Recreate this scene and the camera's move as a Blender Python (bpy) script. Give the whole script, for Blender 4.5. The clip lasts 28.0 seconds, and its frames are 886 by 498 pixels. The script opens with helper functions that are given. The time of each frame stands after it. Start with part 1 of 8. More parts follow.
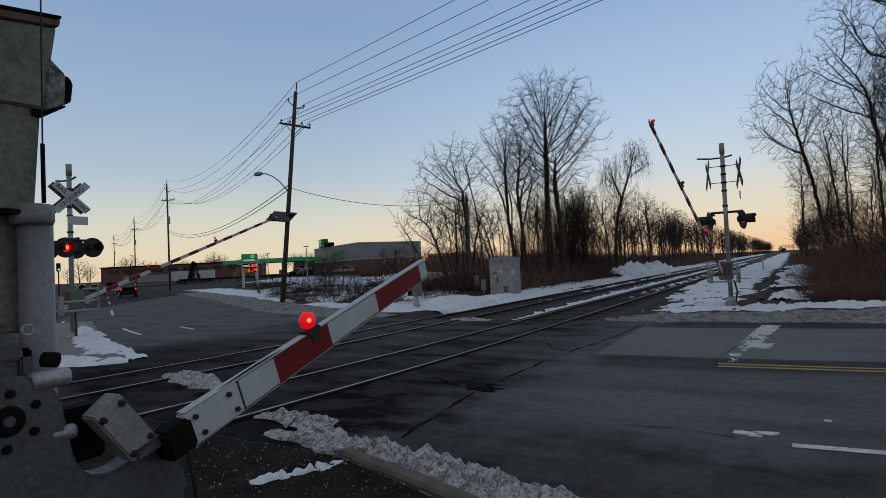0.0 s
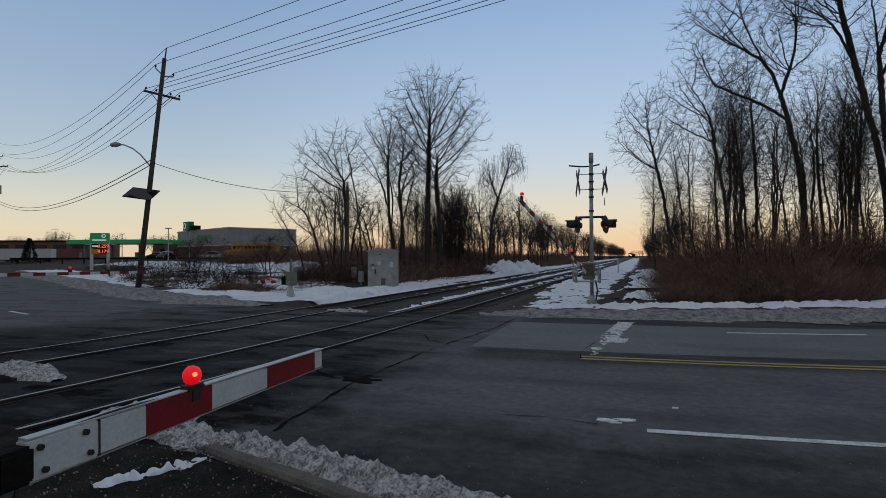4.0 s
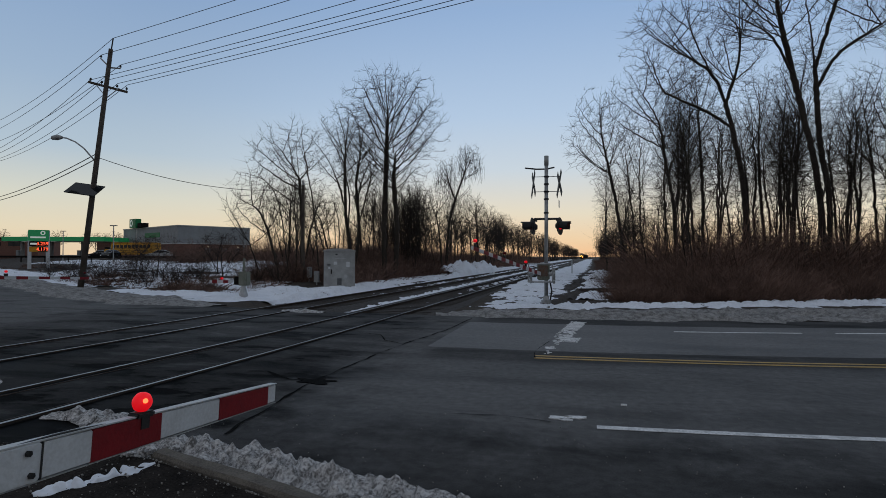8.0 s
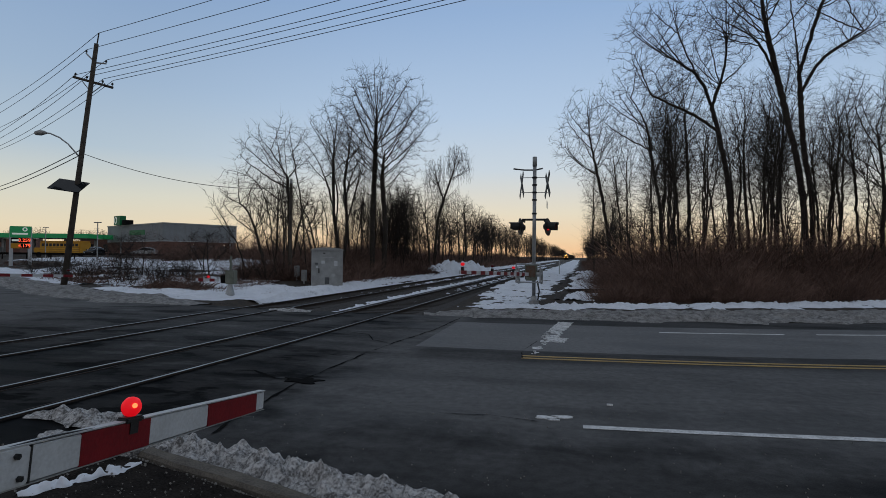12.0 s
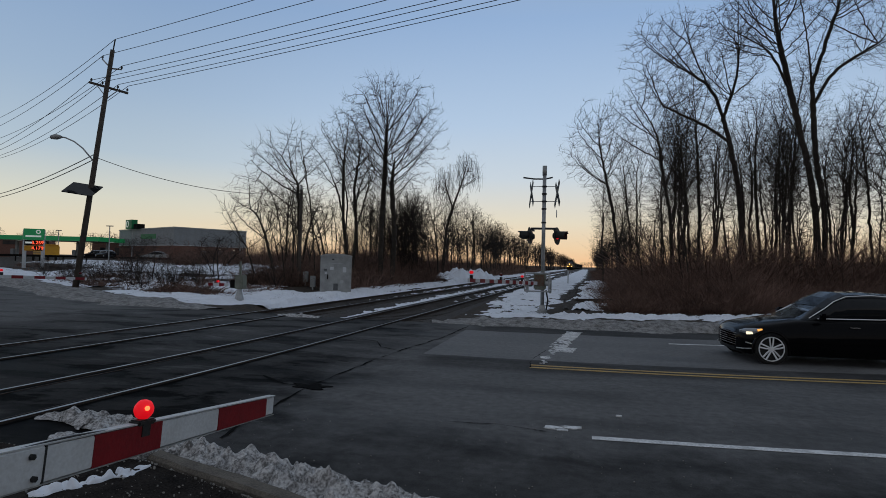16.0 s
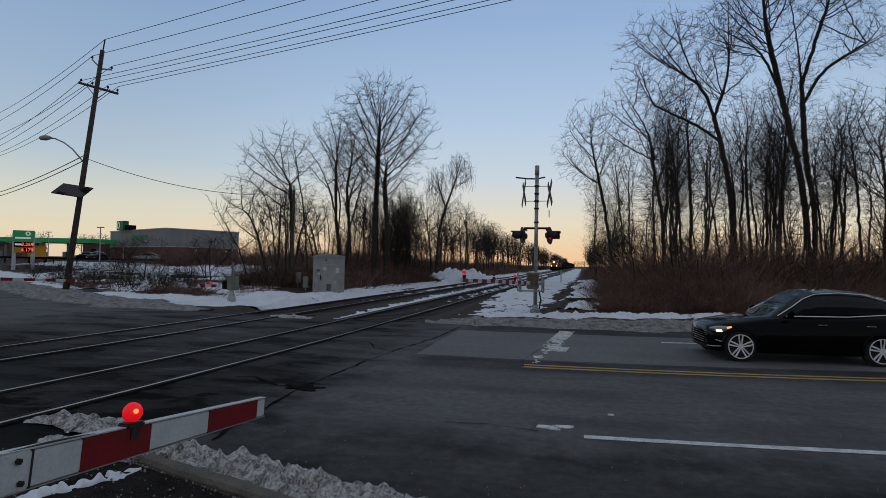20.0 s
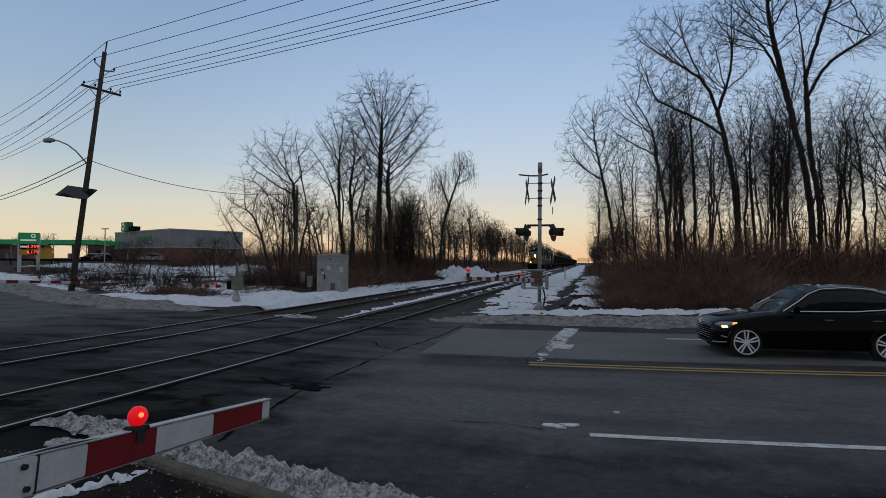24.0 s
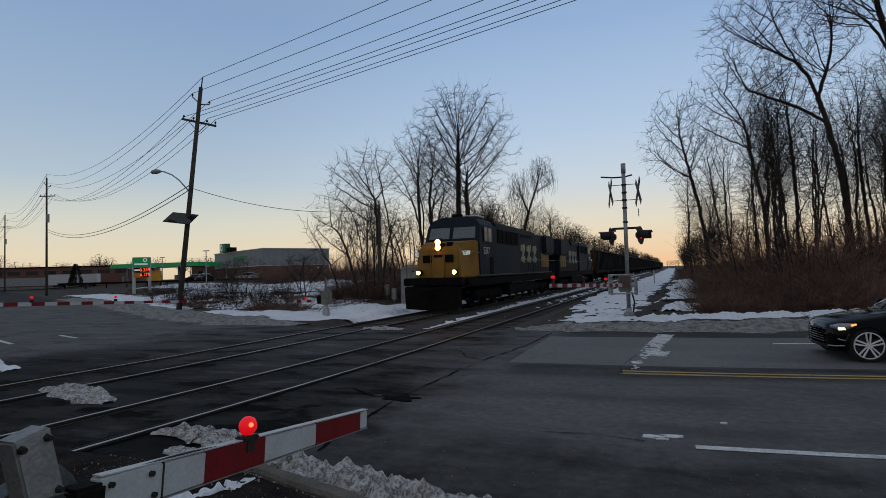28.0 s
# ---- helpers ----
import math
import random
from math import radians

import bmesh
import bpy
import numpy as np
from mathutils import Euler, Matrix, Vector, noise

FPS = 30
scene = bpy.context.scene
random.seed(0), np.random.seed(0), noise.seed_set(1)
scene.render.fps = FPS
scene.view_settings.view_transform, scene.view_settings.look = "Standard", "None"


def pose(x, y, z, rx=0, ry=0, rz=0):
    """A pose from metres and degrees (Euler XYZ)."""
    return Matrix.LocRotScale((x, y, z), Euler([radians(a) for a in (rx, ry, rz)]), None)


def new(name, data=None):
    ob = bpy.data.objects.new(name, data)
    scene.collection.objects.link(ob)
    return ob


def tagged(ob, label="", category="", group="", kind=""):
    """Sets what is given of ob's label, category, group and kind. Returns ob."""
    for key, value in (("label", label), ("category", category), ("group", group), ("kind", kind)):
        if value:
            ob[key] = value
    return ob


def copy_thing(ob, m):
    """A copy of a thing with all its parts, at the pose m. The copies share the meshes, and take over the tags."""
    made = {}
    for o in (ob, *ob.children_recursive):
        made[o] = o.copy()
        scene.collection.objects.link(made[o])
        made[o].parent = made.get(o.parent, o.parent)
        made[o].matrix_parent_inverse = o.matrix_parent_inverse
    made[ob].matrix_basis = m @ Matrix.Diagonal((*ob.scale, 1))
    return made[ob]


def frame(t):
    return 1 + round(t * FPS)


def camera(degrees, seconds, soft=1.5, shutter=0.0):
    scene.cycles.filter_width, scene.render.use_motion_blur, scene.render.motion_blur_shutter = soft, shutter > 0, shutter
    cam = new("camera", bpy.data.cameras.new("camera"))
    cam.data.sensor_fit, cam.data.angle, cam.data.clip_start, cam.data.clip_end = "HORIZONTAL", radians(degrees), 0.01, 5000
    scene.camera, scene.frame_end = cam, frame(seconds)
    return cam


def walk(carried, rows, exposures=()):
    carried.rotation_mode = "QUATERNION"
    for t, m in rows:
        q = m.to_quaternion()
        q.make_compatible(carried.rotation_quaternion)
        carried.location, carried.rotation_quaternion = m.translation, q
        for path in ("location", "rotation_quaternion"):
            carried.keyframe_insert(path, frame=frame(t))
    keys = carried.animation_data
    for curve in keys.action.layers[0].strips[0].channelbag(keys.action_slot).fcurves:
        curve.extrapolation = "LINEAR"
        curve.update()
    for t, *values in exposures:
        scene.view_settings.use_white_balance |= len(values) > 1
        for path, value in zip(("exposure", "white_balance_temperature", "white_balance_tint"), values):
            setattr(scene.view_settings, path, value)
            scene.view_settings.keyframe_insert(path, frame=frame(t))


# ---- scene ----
# One lens and one path: the camera turns on the spot at the kerb, hand-held.
cam = camera(76.2, 28.0, soft=0.6)
ROWS = [
    (0.0, 0.126, -0.001, 1.897, 1.71, -2.69, 30.54),
    (0.5, -0.046, 0.016, 1.843, 1.25, -1.77, 25.76),
    (1.0, -0.026, 0.026, 1.844, 0.84, -1.43, 23.91),
    (1.5, -0.027, 0.053, 1.841, 0.70, -1.04, 22.08),
    (2.0, -0.018, 0.074, 1.837, 0.74, -0.78, 21.20),
    (2.5, -0.020, 0.074, 1.845, 0.71, -0.56, 20.41),
    (3.0, -0.030, 0.080, 1.846, 0.70, -0.30, 19.63),
    (3.5, -0.028, 0.082, 1.847, 0.70, -0.20, 18.88),
    (5.5, -0.008, 0.075, 1.853, 0.78, 0.07, 16.28),
    (6.0, -0.007, 0.073, 1.850, 0.77, 0.07, 15.66),
    (6.5, -0.009, 0.062, 1.854, 0.76, 0.13, 15.14),
    (7.0, -0.006, 0.054, 1.856, 0.76, 0.16, 14.72),
    (7.5, -0.007, 0.049, 1.858, 0.73, 0.16, 14.30),
    (8.0, -0.005, 0.040, 1.858, 0.73, 0.20, 13.85),
    (8.5, 0.003, 0.037, 1.856, 0.76, 0.23, 13.56),
    (9.0, 0.008, 0.035, 1.854, 0.78, 0.24, 13.33),
    (9.5, 0.004, 0.022, 1.856, 0.81, 0.28, 13.14),
    (10.0, 0.001, 0.013, 1.860, 0.77, 0.30, 12.96),
    (10.5, 0.002, 0.012, 1.860, 0.74, 0.35, 12.76),
    (11.0, 0.000, -0.000, 1.863, 0.72, 0.40, 12.63),
    (11.5, -0.002, -0.006, 1.870, 0.67, 0.46, 12.56),
    (12.0, -0.010, 0.006, 1.867, 0.70, 0.61, 12.63),
    (12.5, -0.010, 0.001, 1.871, 0.69, 0.70, 12.62),
    (14.5, -0.019, -0.000, 1.865, 0.95, 1.14, 13.07),
    (15.0, -0.030, -0.004, 1.871, 1.12, 1.27, 13.28),
    (15.5, -0.031, -0.010, 1.868, 1.30, 1.35, 13.41),
    (16.0, -0.028, -0.007, 1.867, 1.47, 1.38, 13.49),
    (16.5, -0.027, -0.011, 1.868, 1.58, 1.43, 13.49),
    (17.0, -0.027, -0.012, 1.867, 1.60, 1.50, 13.39),
    (17.5, -0.020, -0.008, 1.871, 1.47, 1.48, 13.16),
    (18.0, -0.013, 0.001, 1.873, 1.49, 1.40, 12.98),
    (18.5, -0.016, -0.005, 1.877, 1.45, 1.29, 12.87),
    (19.0, -0.007, -0.004, 1.873, 1.46, 1.19, 12.85),
    (19.5, -0.006, -0.007, 1.876, 1.45, 1.15, 12.82),
    (20.0, -0.009, -0.005, 1.871, 1.48, 1.10, 12.82),
    (20.5, -0.017, -0.009, 1.872, 1.47, 1.09, 12.87),
    (21.0, -0.017, -0.005, 1.871, 1.48, 0.99, 12.90),
    (21.5, -0.015, -0.004, 1.874, 1.48, 0.96, 12.92),
    (23.5, -0.010, 0.003, 1.886, 1.32, 0.60, 13.14),
    (24.0, -0.012, 0.008, 1.885, 1.25, 0.52, 13.18),
    (24.5, -0.014, 0.008, 1.880, 1.37, 0.49, 13.13),
    (25.0, -0.011, 0.009, 1.878, 1.46, 0.39, 13.17),
    (25.5, -0.011, 0.016, 1.874, 1.54, 0.32, 13.27),
    (26.0, -0.014, 0.007, 1.872, 1.60, 0.25, 13.43),
    (26.5, -0.022, 0.016, 1.876, 1.49, 0.18, 13.56),
    (27.0, -0.031, 0.029, 1.877, 1.41, 0.05, 13.82),
    (27.5, -0.039, 0.035, 1.884, 1.48, -0.06, 14.49),
    (28.0, -0.079, 0.023, 1.875, 2.31, -1.58, 21.29),
]
walk(cam, [(t, pose(x, y, z, 90 + pitch, 0, yaw) @ pose(0, 0, 0, 0, 0, roll)) for t, x, y, z, pitch, roll, yaw in ROWS])

# ---- light: clear sky just after sunset, the sun below the horizon along the tracks ----
world = bpy.data.worlds.new("dusk_sky")
scene.world = world
world.use_nodes = True
wn, wl = world.node_tree.nodes, world.node_tree.links
# sky colour by height above the horizon: a glowing side where the sun went down, a dull side behind
co, cut = wn.new("ShaderNodeTexCoord"), wn.new("ShaderNodeSeparateXYZ")
wl.new(co.outputs["Generated"], cut.inputs[0])


def sky_ramp(stops):
    r = wn.new("ShaderNodeValToRGB")
    while len(r.color_ramp.elements) < len(stops):
        r.color_ramp.elements.new(0.5)
    for e, (at, c) in zip(r.color_ramp.elements, stops):
        e.position, e.color = at, (*c, 1)
    wl.new(cut.outputs["Z"], r.inputs["Fac"])
    return r


ZENITH = (0.27, 0.3, 0.35)
west = sky_ramp(((0, (0.900, 0.540, 0.290)), (0.03, (0.870, 0.640, 0.400)), (0.075, (0.785, 0.710, 0.555)), (0.15, (0.584, 0.663, 0.731)), (0.24, (0.455, 0.588, 0.763)), (0.4, (0.307, 0.452, 0.689)), (0.75, ZENITH)))
side = sky_ramp(((0, (0.790, 0.600, 0.400)), (0.04, (0.785, 0.680, 0.490)), (0.09, (0.670, 0.670, 0.575)), (0.16, (0.446, 0.548, 0.636)), (0.26, (0.337, 0.457, 0.615)), (0.4, (0.243, 0.367, 0.572)), (0.75, ZENITH)))
east = sky_ramp(((0.0, (0.42, 0.38, 0.36)), (0.15, (0.36, 0.37, 0.4)), (0.4, (0.28, 0.31, 0.37)), (0.75, ZENITH)))


def sky_blend(lo, hi, a, b):
    f = wn.new("ShaderNodeMapRange")
    f.interpolation_type = "SMOOTHSTEP"
    f.inputs["From Min"].default_value, f.inputs["From Max"].default_value = lo, hi
    wl.new(cut.outputs["Y"], f.inputs["Value"])
    m = wn.new("ShaderNodeMix")
    m.data_type = "RGBA"
    wl.new(f.outputs["Result"], m.inputs["Factor"])
    wl.new(a, m.inputs["A"])
    wl.new(b, m.inputs["B"])
    return m.outputs["Result"]


sides = sky_blend(-0.5, 0.45, east.outputs["Color"], side.outputs["Color"])
wl.new(sky_blend(0.68, 1.0, sides, west.outputs["Color"]), wn["Background"].inputs["Color"])
wn["Background"].inputs["Strength"].default_value = 1.0
scene.view_settings.exposure = 0.0

# ---- materials ----


def material(name, base, other=None, rough=0.8, metal=0.0, scale=6.0, fine=60.0, bump=0.2, amount=0.5, spec=0.3):
    """Procedural surface: two colours mixed by a coarse and a fine noise, with fine relief."""
    m = bpy.data.materials.new(name)
    m.use_nodes = True
    n, k = m.node_tree.nodes, m.node_tree.links
    b = n["Principled BSDF"]
    b.inputs["Roughness"].default_value, b.inputs["Metallic"].default_value = rough, metal
    b.inputs["Specular IOR Level"].default_value = spec
    other = other or tuple(c * 0.6 for c in base)
    co = n.new("ShaderNodeTexCoord")
    a, c = n.new("ShaderNodeTexNoise"), n.new("ShaderNodeTexNoise")
    a.inputs["Scale"].default_value, a.inputs["Detail"].default_value = scale, 5
    c.inputs["Scale"].default_value, c.inputs["Detail"].default_value = fine, 3
    for x in (a, c):
        k.new(co.outputs["Object"], x.inputs["Vector"])
    mid = n.new("ShaderNodeMath")
    mid.operation = "ADD"
    k.new(a.outputs["Fac"], mid.inputs[0])
    k.new(c.outputs["Fac"], mid.inputs[1])
    ramp = n.new("ShaderNodeMapRange")
    ramp.inputs["From Min"].default_value, ramp.inputs["From Max"].default_value = 0.8, 1.25
    ramp.inputs["To Max"].default_value = amount * 2
    k.new(mid.outputs[0], ramp.inputs["Value"])
    mix = n.new("ShaderNodeMix")
    mix.data_type = "RGBA"
    mix.inputs["A"].default_value, mix.inputs["B"].default_value = (*base, 1), (*other, 1)
    k.new(ramp.outputs["Result"], mix.inputs["Factor"])
    k.new(mix.outputs["Result"], b.inputs["Base Color"])
    if bump:
        bm = n.new("ShaderNodeBump")
        bm.inputs["Strength"].default_value, bm.inputs["Distance"].default_value = bump, 0.02
        k.new(c.outputs["Fac"], bm.inputs["Height"])
        k.new(bm.outputs["Normal"], b.inputs["Normal"])
    return m


def glow(name, colour, strength):
    m = bpy.data.materials.new(name)
    m.use_nodes = True
    b = m.node_tree.nodes["Principled BSDF"]
    b.inputs["Base Color"].default_value = (*colour, 1)
    b.inputs["Emission Color"].default_value = (*colour, 1)
    b.inputs["Emission Strength"].default_value = strength
    return m


def asphalt(name, pale, dark, low, high, spec=0.16):
    """Worn asphalt: streaks along the traffic, blotches of tar and oil, fine aggregate."""
    m = bpy.data.materials.new(name)
    m.use_nodes = True
    n, k = m.node_tree.nodes, m.node_tree.links
    b = n["Principled BSDF"]
    b.inputs["Specular IOR Level"].default_value = spec
    co = n.new("ShaderNodeTexCoord")
    mapping = n.new("ShaderNodeMapping")
    mapping.inputs["Scale"].default_value = (0.16, 1.0, 1.0)
    k.new(co.outputs["Object"], mapping.inputs["Vector"])
    made = []
    for scale, detail, vec in ((1.1, 3, mapping.outputs[0]), (0.45, 5, co.outputs["Object"]), (70.0, 2, co.outputs["Object"]), (9.0, 6, co.outputs["Object"])):
        t = n.new("ShaderNodeTexNoise")
        t.inputs["Scale"].default_value, t.inputs["Detail"].default_value, t.inputs["Roughness"].default_value = scale, detail, 0.6
        k.new(vec, t.inputs["Vector"])
        made.append(t)
    add = n.new("ShaderNodeMath")
    add.operation = "ADD"
    k.new(made[0].outputs["Fac"], add.inputs[0])
    k.new(made[1].outputs["Fac"], add.inputs[1])
    ramp = n.new("ShaderNodeMapRange")
    ramp.interpolation_type = "SMOOTHSTEP"
    ramp.inputs["From Min"].default_value, ramp.inputs["From Max"].default_value = low, high
    k.new(add.outputs[0], ramp.inputs["Value"])
    mix = n.new("ShaderNodeMix")
    mix.data_type = "RGBA"
    mix.inputs["A"].default_value, mix.inputs["B"].default_value = (*pale, 1), (*dark, 1)
    k.new(ramp.outputs["Result"], mix.inputs["Factor"])
    grain = n.new("ShaderNodeMapRange")
    grain.inputs["From Min"].default_value, grain.inputs["From Max"].default_value = 0.36, 0.64
    grain.inputs["To Min"].default_value, grain.inputs["To Max"].default_value = 0.74, 1.28
    both = n.new("ShaderNodeMath")
    both.operation = "MULTIPLY_ADD"
    both.inputs[1].default_value, both.inputs[2].default_value = 0.5, 0.0
    k.new(made[3].outputs["Fac"], both.inputs[0])
    half = n.new("ShaderNodeMath")
    half.operation = "MULTIPLY_ADD"
    half.inputs[1].default_value = 0.5
    k.new(made[2].outputs["Fac"], half.inputs[0])
    k.new(both.outputs[0], half.inputs[2])
    k.new(half.outputs[0], grain.inputs["Value"])
    fine = n.new("ShaderNodeMix")
    fine.data_type, fine.blend_type = "RGBA", "MULTIPLY"
    fine.inputs["Factor"].default_value = 1.0
    k.new(mix.outputs["Result"], fine.inputs["A"])
    k.new(grain.outputs["Result"], fine.inputs["B"])
    k.new(fine.outputs["Result"], b.inputs["Base Color"])
    rr = n.new("ShaderNodeMapRange")
    rr.inputs["To Min"].default_value, rr.inputs["To Max"].default_value = 0.85, 0.55
    k.new(ramp.outputs["Result"], rr.inputs["Value"])
    k.new(rr.outputs["Result"], b.inputs["Roughness"])
    bump = n.new("ShaderNodeBump")
    bump.inputs["Strength"].default_value, bump.inputs["Distance"].default_value = 0.35, 0.01
    k.new(made[2].outputs["Fac"], bump.inputs["Height"])
    k.new(bump.outputs["Normal"], b.inputs["Normal"])
    return m


def road_asphalt(name, pale, dark):
    """The road's asphalt: nearly black with tar round the rails and along the near gutter, grey and worn elsewhere."""
    m = asphalt(name, pale, dark, 0.86, 1.22, 0.02)
    n, k = m.node_tree.nodes, m.node_tree.links
    co = n.new("ShaderNodeTexCoord")
    axes = n.new("ShaderNodeSeparateXYZ")
    k.new(co.outputs["Object"], axes.inputs[0])

    def math_node(op, a, b):
        t = n.new("ShaderNodeMath")
        t.operation = op
        for s, v in zip(t.inputs, (a, b)):
            if isinstance(v, float):
                s.default_value = v
            else:
                k.new(v, s)
        return t.outputs[0]

    def ramp(v, lo, hi, a, b):
        t = n.new("ShaderNodeMapRange")
        t.interpolation_type = "SMOOTHSTEP"
        for s, x in zip(("From Min", "From Max", "To Min", "To Max"), (lo, hi, a, b)):
            t.inputs[s].default_value = x
        k.new(v, t.inputs["Value"])
        return t.outputs["Result"]

    wander = n.new("ShaderNodeTexNoise")
    wander.inputs["Scale"].default_value, wander.inputs["Detail"].default_value, wander.inputs["Roughness"].default_value = 0.8, 7, 0.65
    k.new(co.outputs["Object"], wander.inputs["Vector"])
    drift = math_node("MULTIPLY", wander.outputs["Fac"], 4.0)
    x, y = axes.outputs["X"], axes.outputs["Y"]
    u = math_node("ADD", x, 4.03)
    v = math_node("SUBTRACT", y, math_node("MULTIPLY", math_node("MULTIPLY", u, u), 0.01174))
    xw = math_node("ADD", x, math_node("SUBTRACT", drift, 2.0))
    vw = math_node("ADD", v, math_node("SUBTRACT", math_node("MULTIPLY", drift, 0.9), 1.8))
    crossing = math_node("MULTIPLY", ramp(xw, -4.9, -2.5, 0.95, 0.0), ramp(xw, -17.0, -13.5, 0.0, 1.0))
    crossing = math_node("MULTIPLY", crossing, ramp(vw, 7.5, 12.0, 1.0, 0.58))
    gutter = ramp(vw, 4.6, 6.6, 0.72, 0.0)
    middle = math_node("MULTIPLY", ramp(math_node("ABSOLUTE", math_node("SUBTRACT", v, 10.55), 0.0), 0.35, 0.9, 0.55, 0.0), ramp(x, -3.4, -2.6, 0.0, 1.0))
    verge = math_node("MULTIPLY", ramp(v, 15.5, 15.9, 0.0, 0.6), ramp(x, -3.4, -2.6, 0.0, 1.0))
    middle = math_node("MAXIMUM", middle, verge)
    stain = math_node("MAXIMUM", math_node("MAXIMUM", crossing, gutter), middle)
    mix = next(t for t in n if t.bl_idname == "ShaderNodeMix" and t.blend_type == "MIX")
    old = mix.inputs["Factor"].links[0].from_socket
    spots = n.new("ShaderNodeTexNoise")
    spots.inputs["Scale"].default_value, spots.inputs["Detail"].default_value, spots.inputs["Roughness"].default_value = 1.0, 6, 0.6
    stretch = n.new("ShaderNodeMapping")
    stretch.inputs["Scale"].default_value = (0.55, 1.1, 1.0)
    k.new(co.outputs["Object"], stretch.inputs["Vector"])
    k.new(stretch.outputs[0], spots.inputs["Vector"])
    here = ramp(x, -4.0, -2.2, 1.0, 0.3)
    blotch = math_node("MULTIPLY", ramp(spots.outputs["Fac"], 0.5, 0.62, 0.0, 0.32), here)
    faded = math_node("MULTIPLY", ramp(spots.outputs["Fac"], 0.3, 0.44, 0.3, 0.0), here)
    total = math_node("ADD", math_node("MULTIPLY", stain, 0.8), math_node("MULTIPLY", old, 0.34))
    total = math_node("SUBTRACT", math_node("ADD", total, blotch), faded)
    clip = n.new("ShaderNodeClamp")
    k.new(total, clip.inputs["Value"])
    k.new(clip.outputs["Result"], mix.inputs["Factor"])
    return m


ASPHALT = road_asphalt("asphalt", (0.142, 0.141, 0.14), (0.005, 0.005, 0.005))
ASPHALT_PALE = asphalt("worn_asphalt", (0.168, 0.167, 0.165), (0.1, 0.099, 0.097), 0.85, 1.3)
TAR = material("tar", (0.005, 0.005, 0.005), (0.014, 0.014, 0.014), 0.9, 0, 3, 60, 0.3, 0.5, 0.02)
PAINT_WHITE = material("road_paint_white", (0.78, 0.78, 0.77), (0.2, 0.2, 0.2), 0.7, 0, 5, 45, 0.2, 0.32)
PAINT_YELLOW = material("road_paint_yellow", (0.5, 0.33, 0.11), (0.2, 0.145, 0.075), 0.7, 0, 3, 50, 0.2, 0.35)
SNOW = material("snow", (0.84, 0.87, 0.92), (0.66, 0.69, 0.74), 0.7, 0, 1.5, 14, 0.8, 0.4)
SNOW_GREY = material("dirty_snow", (0.62, 0.61, 0.6), (0.13, 0.125, 0.12), 0.8, 0, 11, 42, 1.0, 0.55)
SLUSH = material("road_slush", (0.34, 0.33, 0.315), (0.09, 0.085, 0.08), 0.85, 0, 5, 30, 1.0, 0.5)
SOIL = material("leaf_litter", (0.06, 0.045, 0.032), (0.025, 0.02, 0.016), 0.95, 0, 2.5, 40, 0.9, 0.5)
GRIT = material("gravel_soil", (0.04, 0.034, 0.03), (0.011, 0.0095, 0.009), 0.95, 0, 3, 55, 1.0, 0.5, 0.03)
BALLAST = material("ballast", (0.09, 0.082, 0.075), (0.03, 0.027, 0.025), 0.95, 0, 14, 45, 1.0, 0.5)
RAIL = material("rail_side", (0.06, 0.042, 0.032), (0.03, 0.022, 0.018), 0.7, 0.4, 9, 60, 0.3)
RAIL_TOP = material("rail_head", (0.36, 0.36, 0.37), (0.16, 0.155, 0.15), 0.38, 1.0, 1.2, 40, 0.05)
TIE = material("tie_wood", (0.05, 0.04, 0.032), (0.025, 0.02, 0.017), 0.9, 0, 5, 50, 0.6)
BARK = material("bark", (0.055, 0.046, 0.037), (0.025, 0.021, 0.017), 0.95, 0, 3, 40, 0.8)
TWIG = material("twig", (0.042, 0.032, 0.026), (0.022, 0.017, 0.014), 0.95, 0, 2, 20, 0)
BRUSH = material("dry_brush", (0.235, 0.143, 0.108), (0.08, 0.05, 0.039), 0.95, 0, 0.45, 1.6, 0)


def stem_tint(m, low, high):
    """Each stem of a thicket a little lighter or darker than the next."""
    n, k = m.node_tree.nodes, m.node_tree.links
    b = n["Principled BSDF"]
    old = b.inputs["Base Color"].links[0].from_socket
    geo = n.new("ShaderNodeNewGeometry")
    r = n.new("ShaderNodeMapRange")
    r.inputs["To Min"].default_value, r.inputs["To Max"].default_value = low, high
    k.new(geo.outputs["Random Per Island"], r.inputs["Value"])
    mul = n.new("ShaderNodeMix")
    mul.data_type, mul.blend_type = "RGBA", "MULTIPLY"
    mul.inputs["Factor"].default_value = 0.8
    k.new(old, mul.inputs["A"])
    k.new(r.outputs["Result"], mul.inputs["B"])
    k.new(mul.outputs["Result"], b.inputs["Base Color"])


stem_tint(BRUSH, 0.4, 1.35)
POLE_WOOD = material("pole_wood", (0.1, 0.085, 0.07), (0.05, 0.042, 0.035), 0.9, 0, 4, 50, 0.6)
WIRE = material("wire", (0.02, 0.02, 0.022), None, 0.6, 0, 4, 30, 0)
GALV = material("galvanised_steel", (0.42, 0.43, 0.43), (0.28, 0.29, 0.29), 0.5, 0.6, 6, 60, 0.15)
ALU = material("grey_aluminium", (0.36, 0.37, 0.36), (0.24, 0.245, 0.24), 0.55, 0.3, 3, 50, 0.2)
CONCRETE = material("concrete", (0.3, 0.285, 0.26), (0.17, 0.16, 0.145), 0.9, 0, 5, 60, 0.6)
KERB = material("kerb_concrete", (0.165, 0.145, 0.12), (0.08, 0.07, 0.058), 0.9, 0, 4, 60, 0.6)
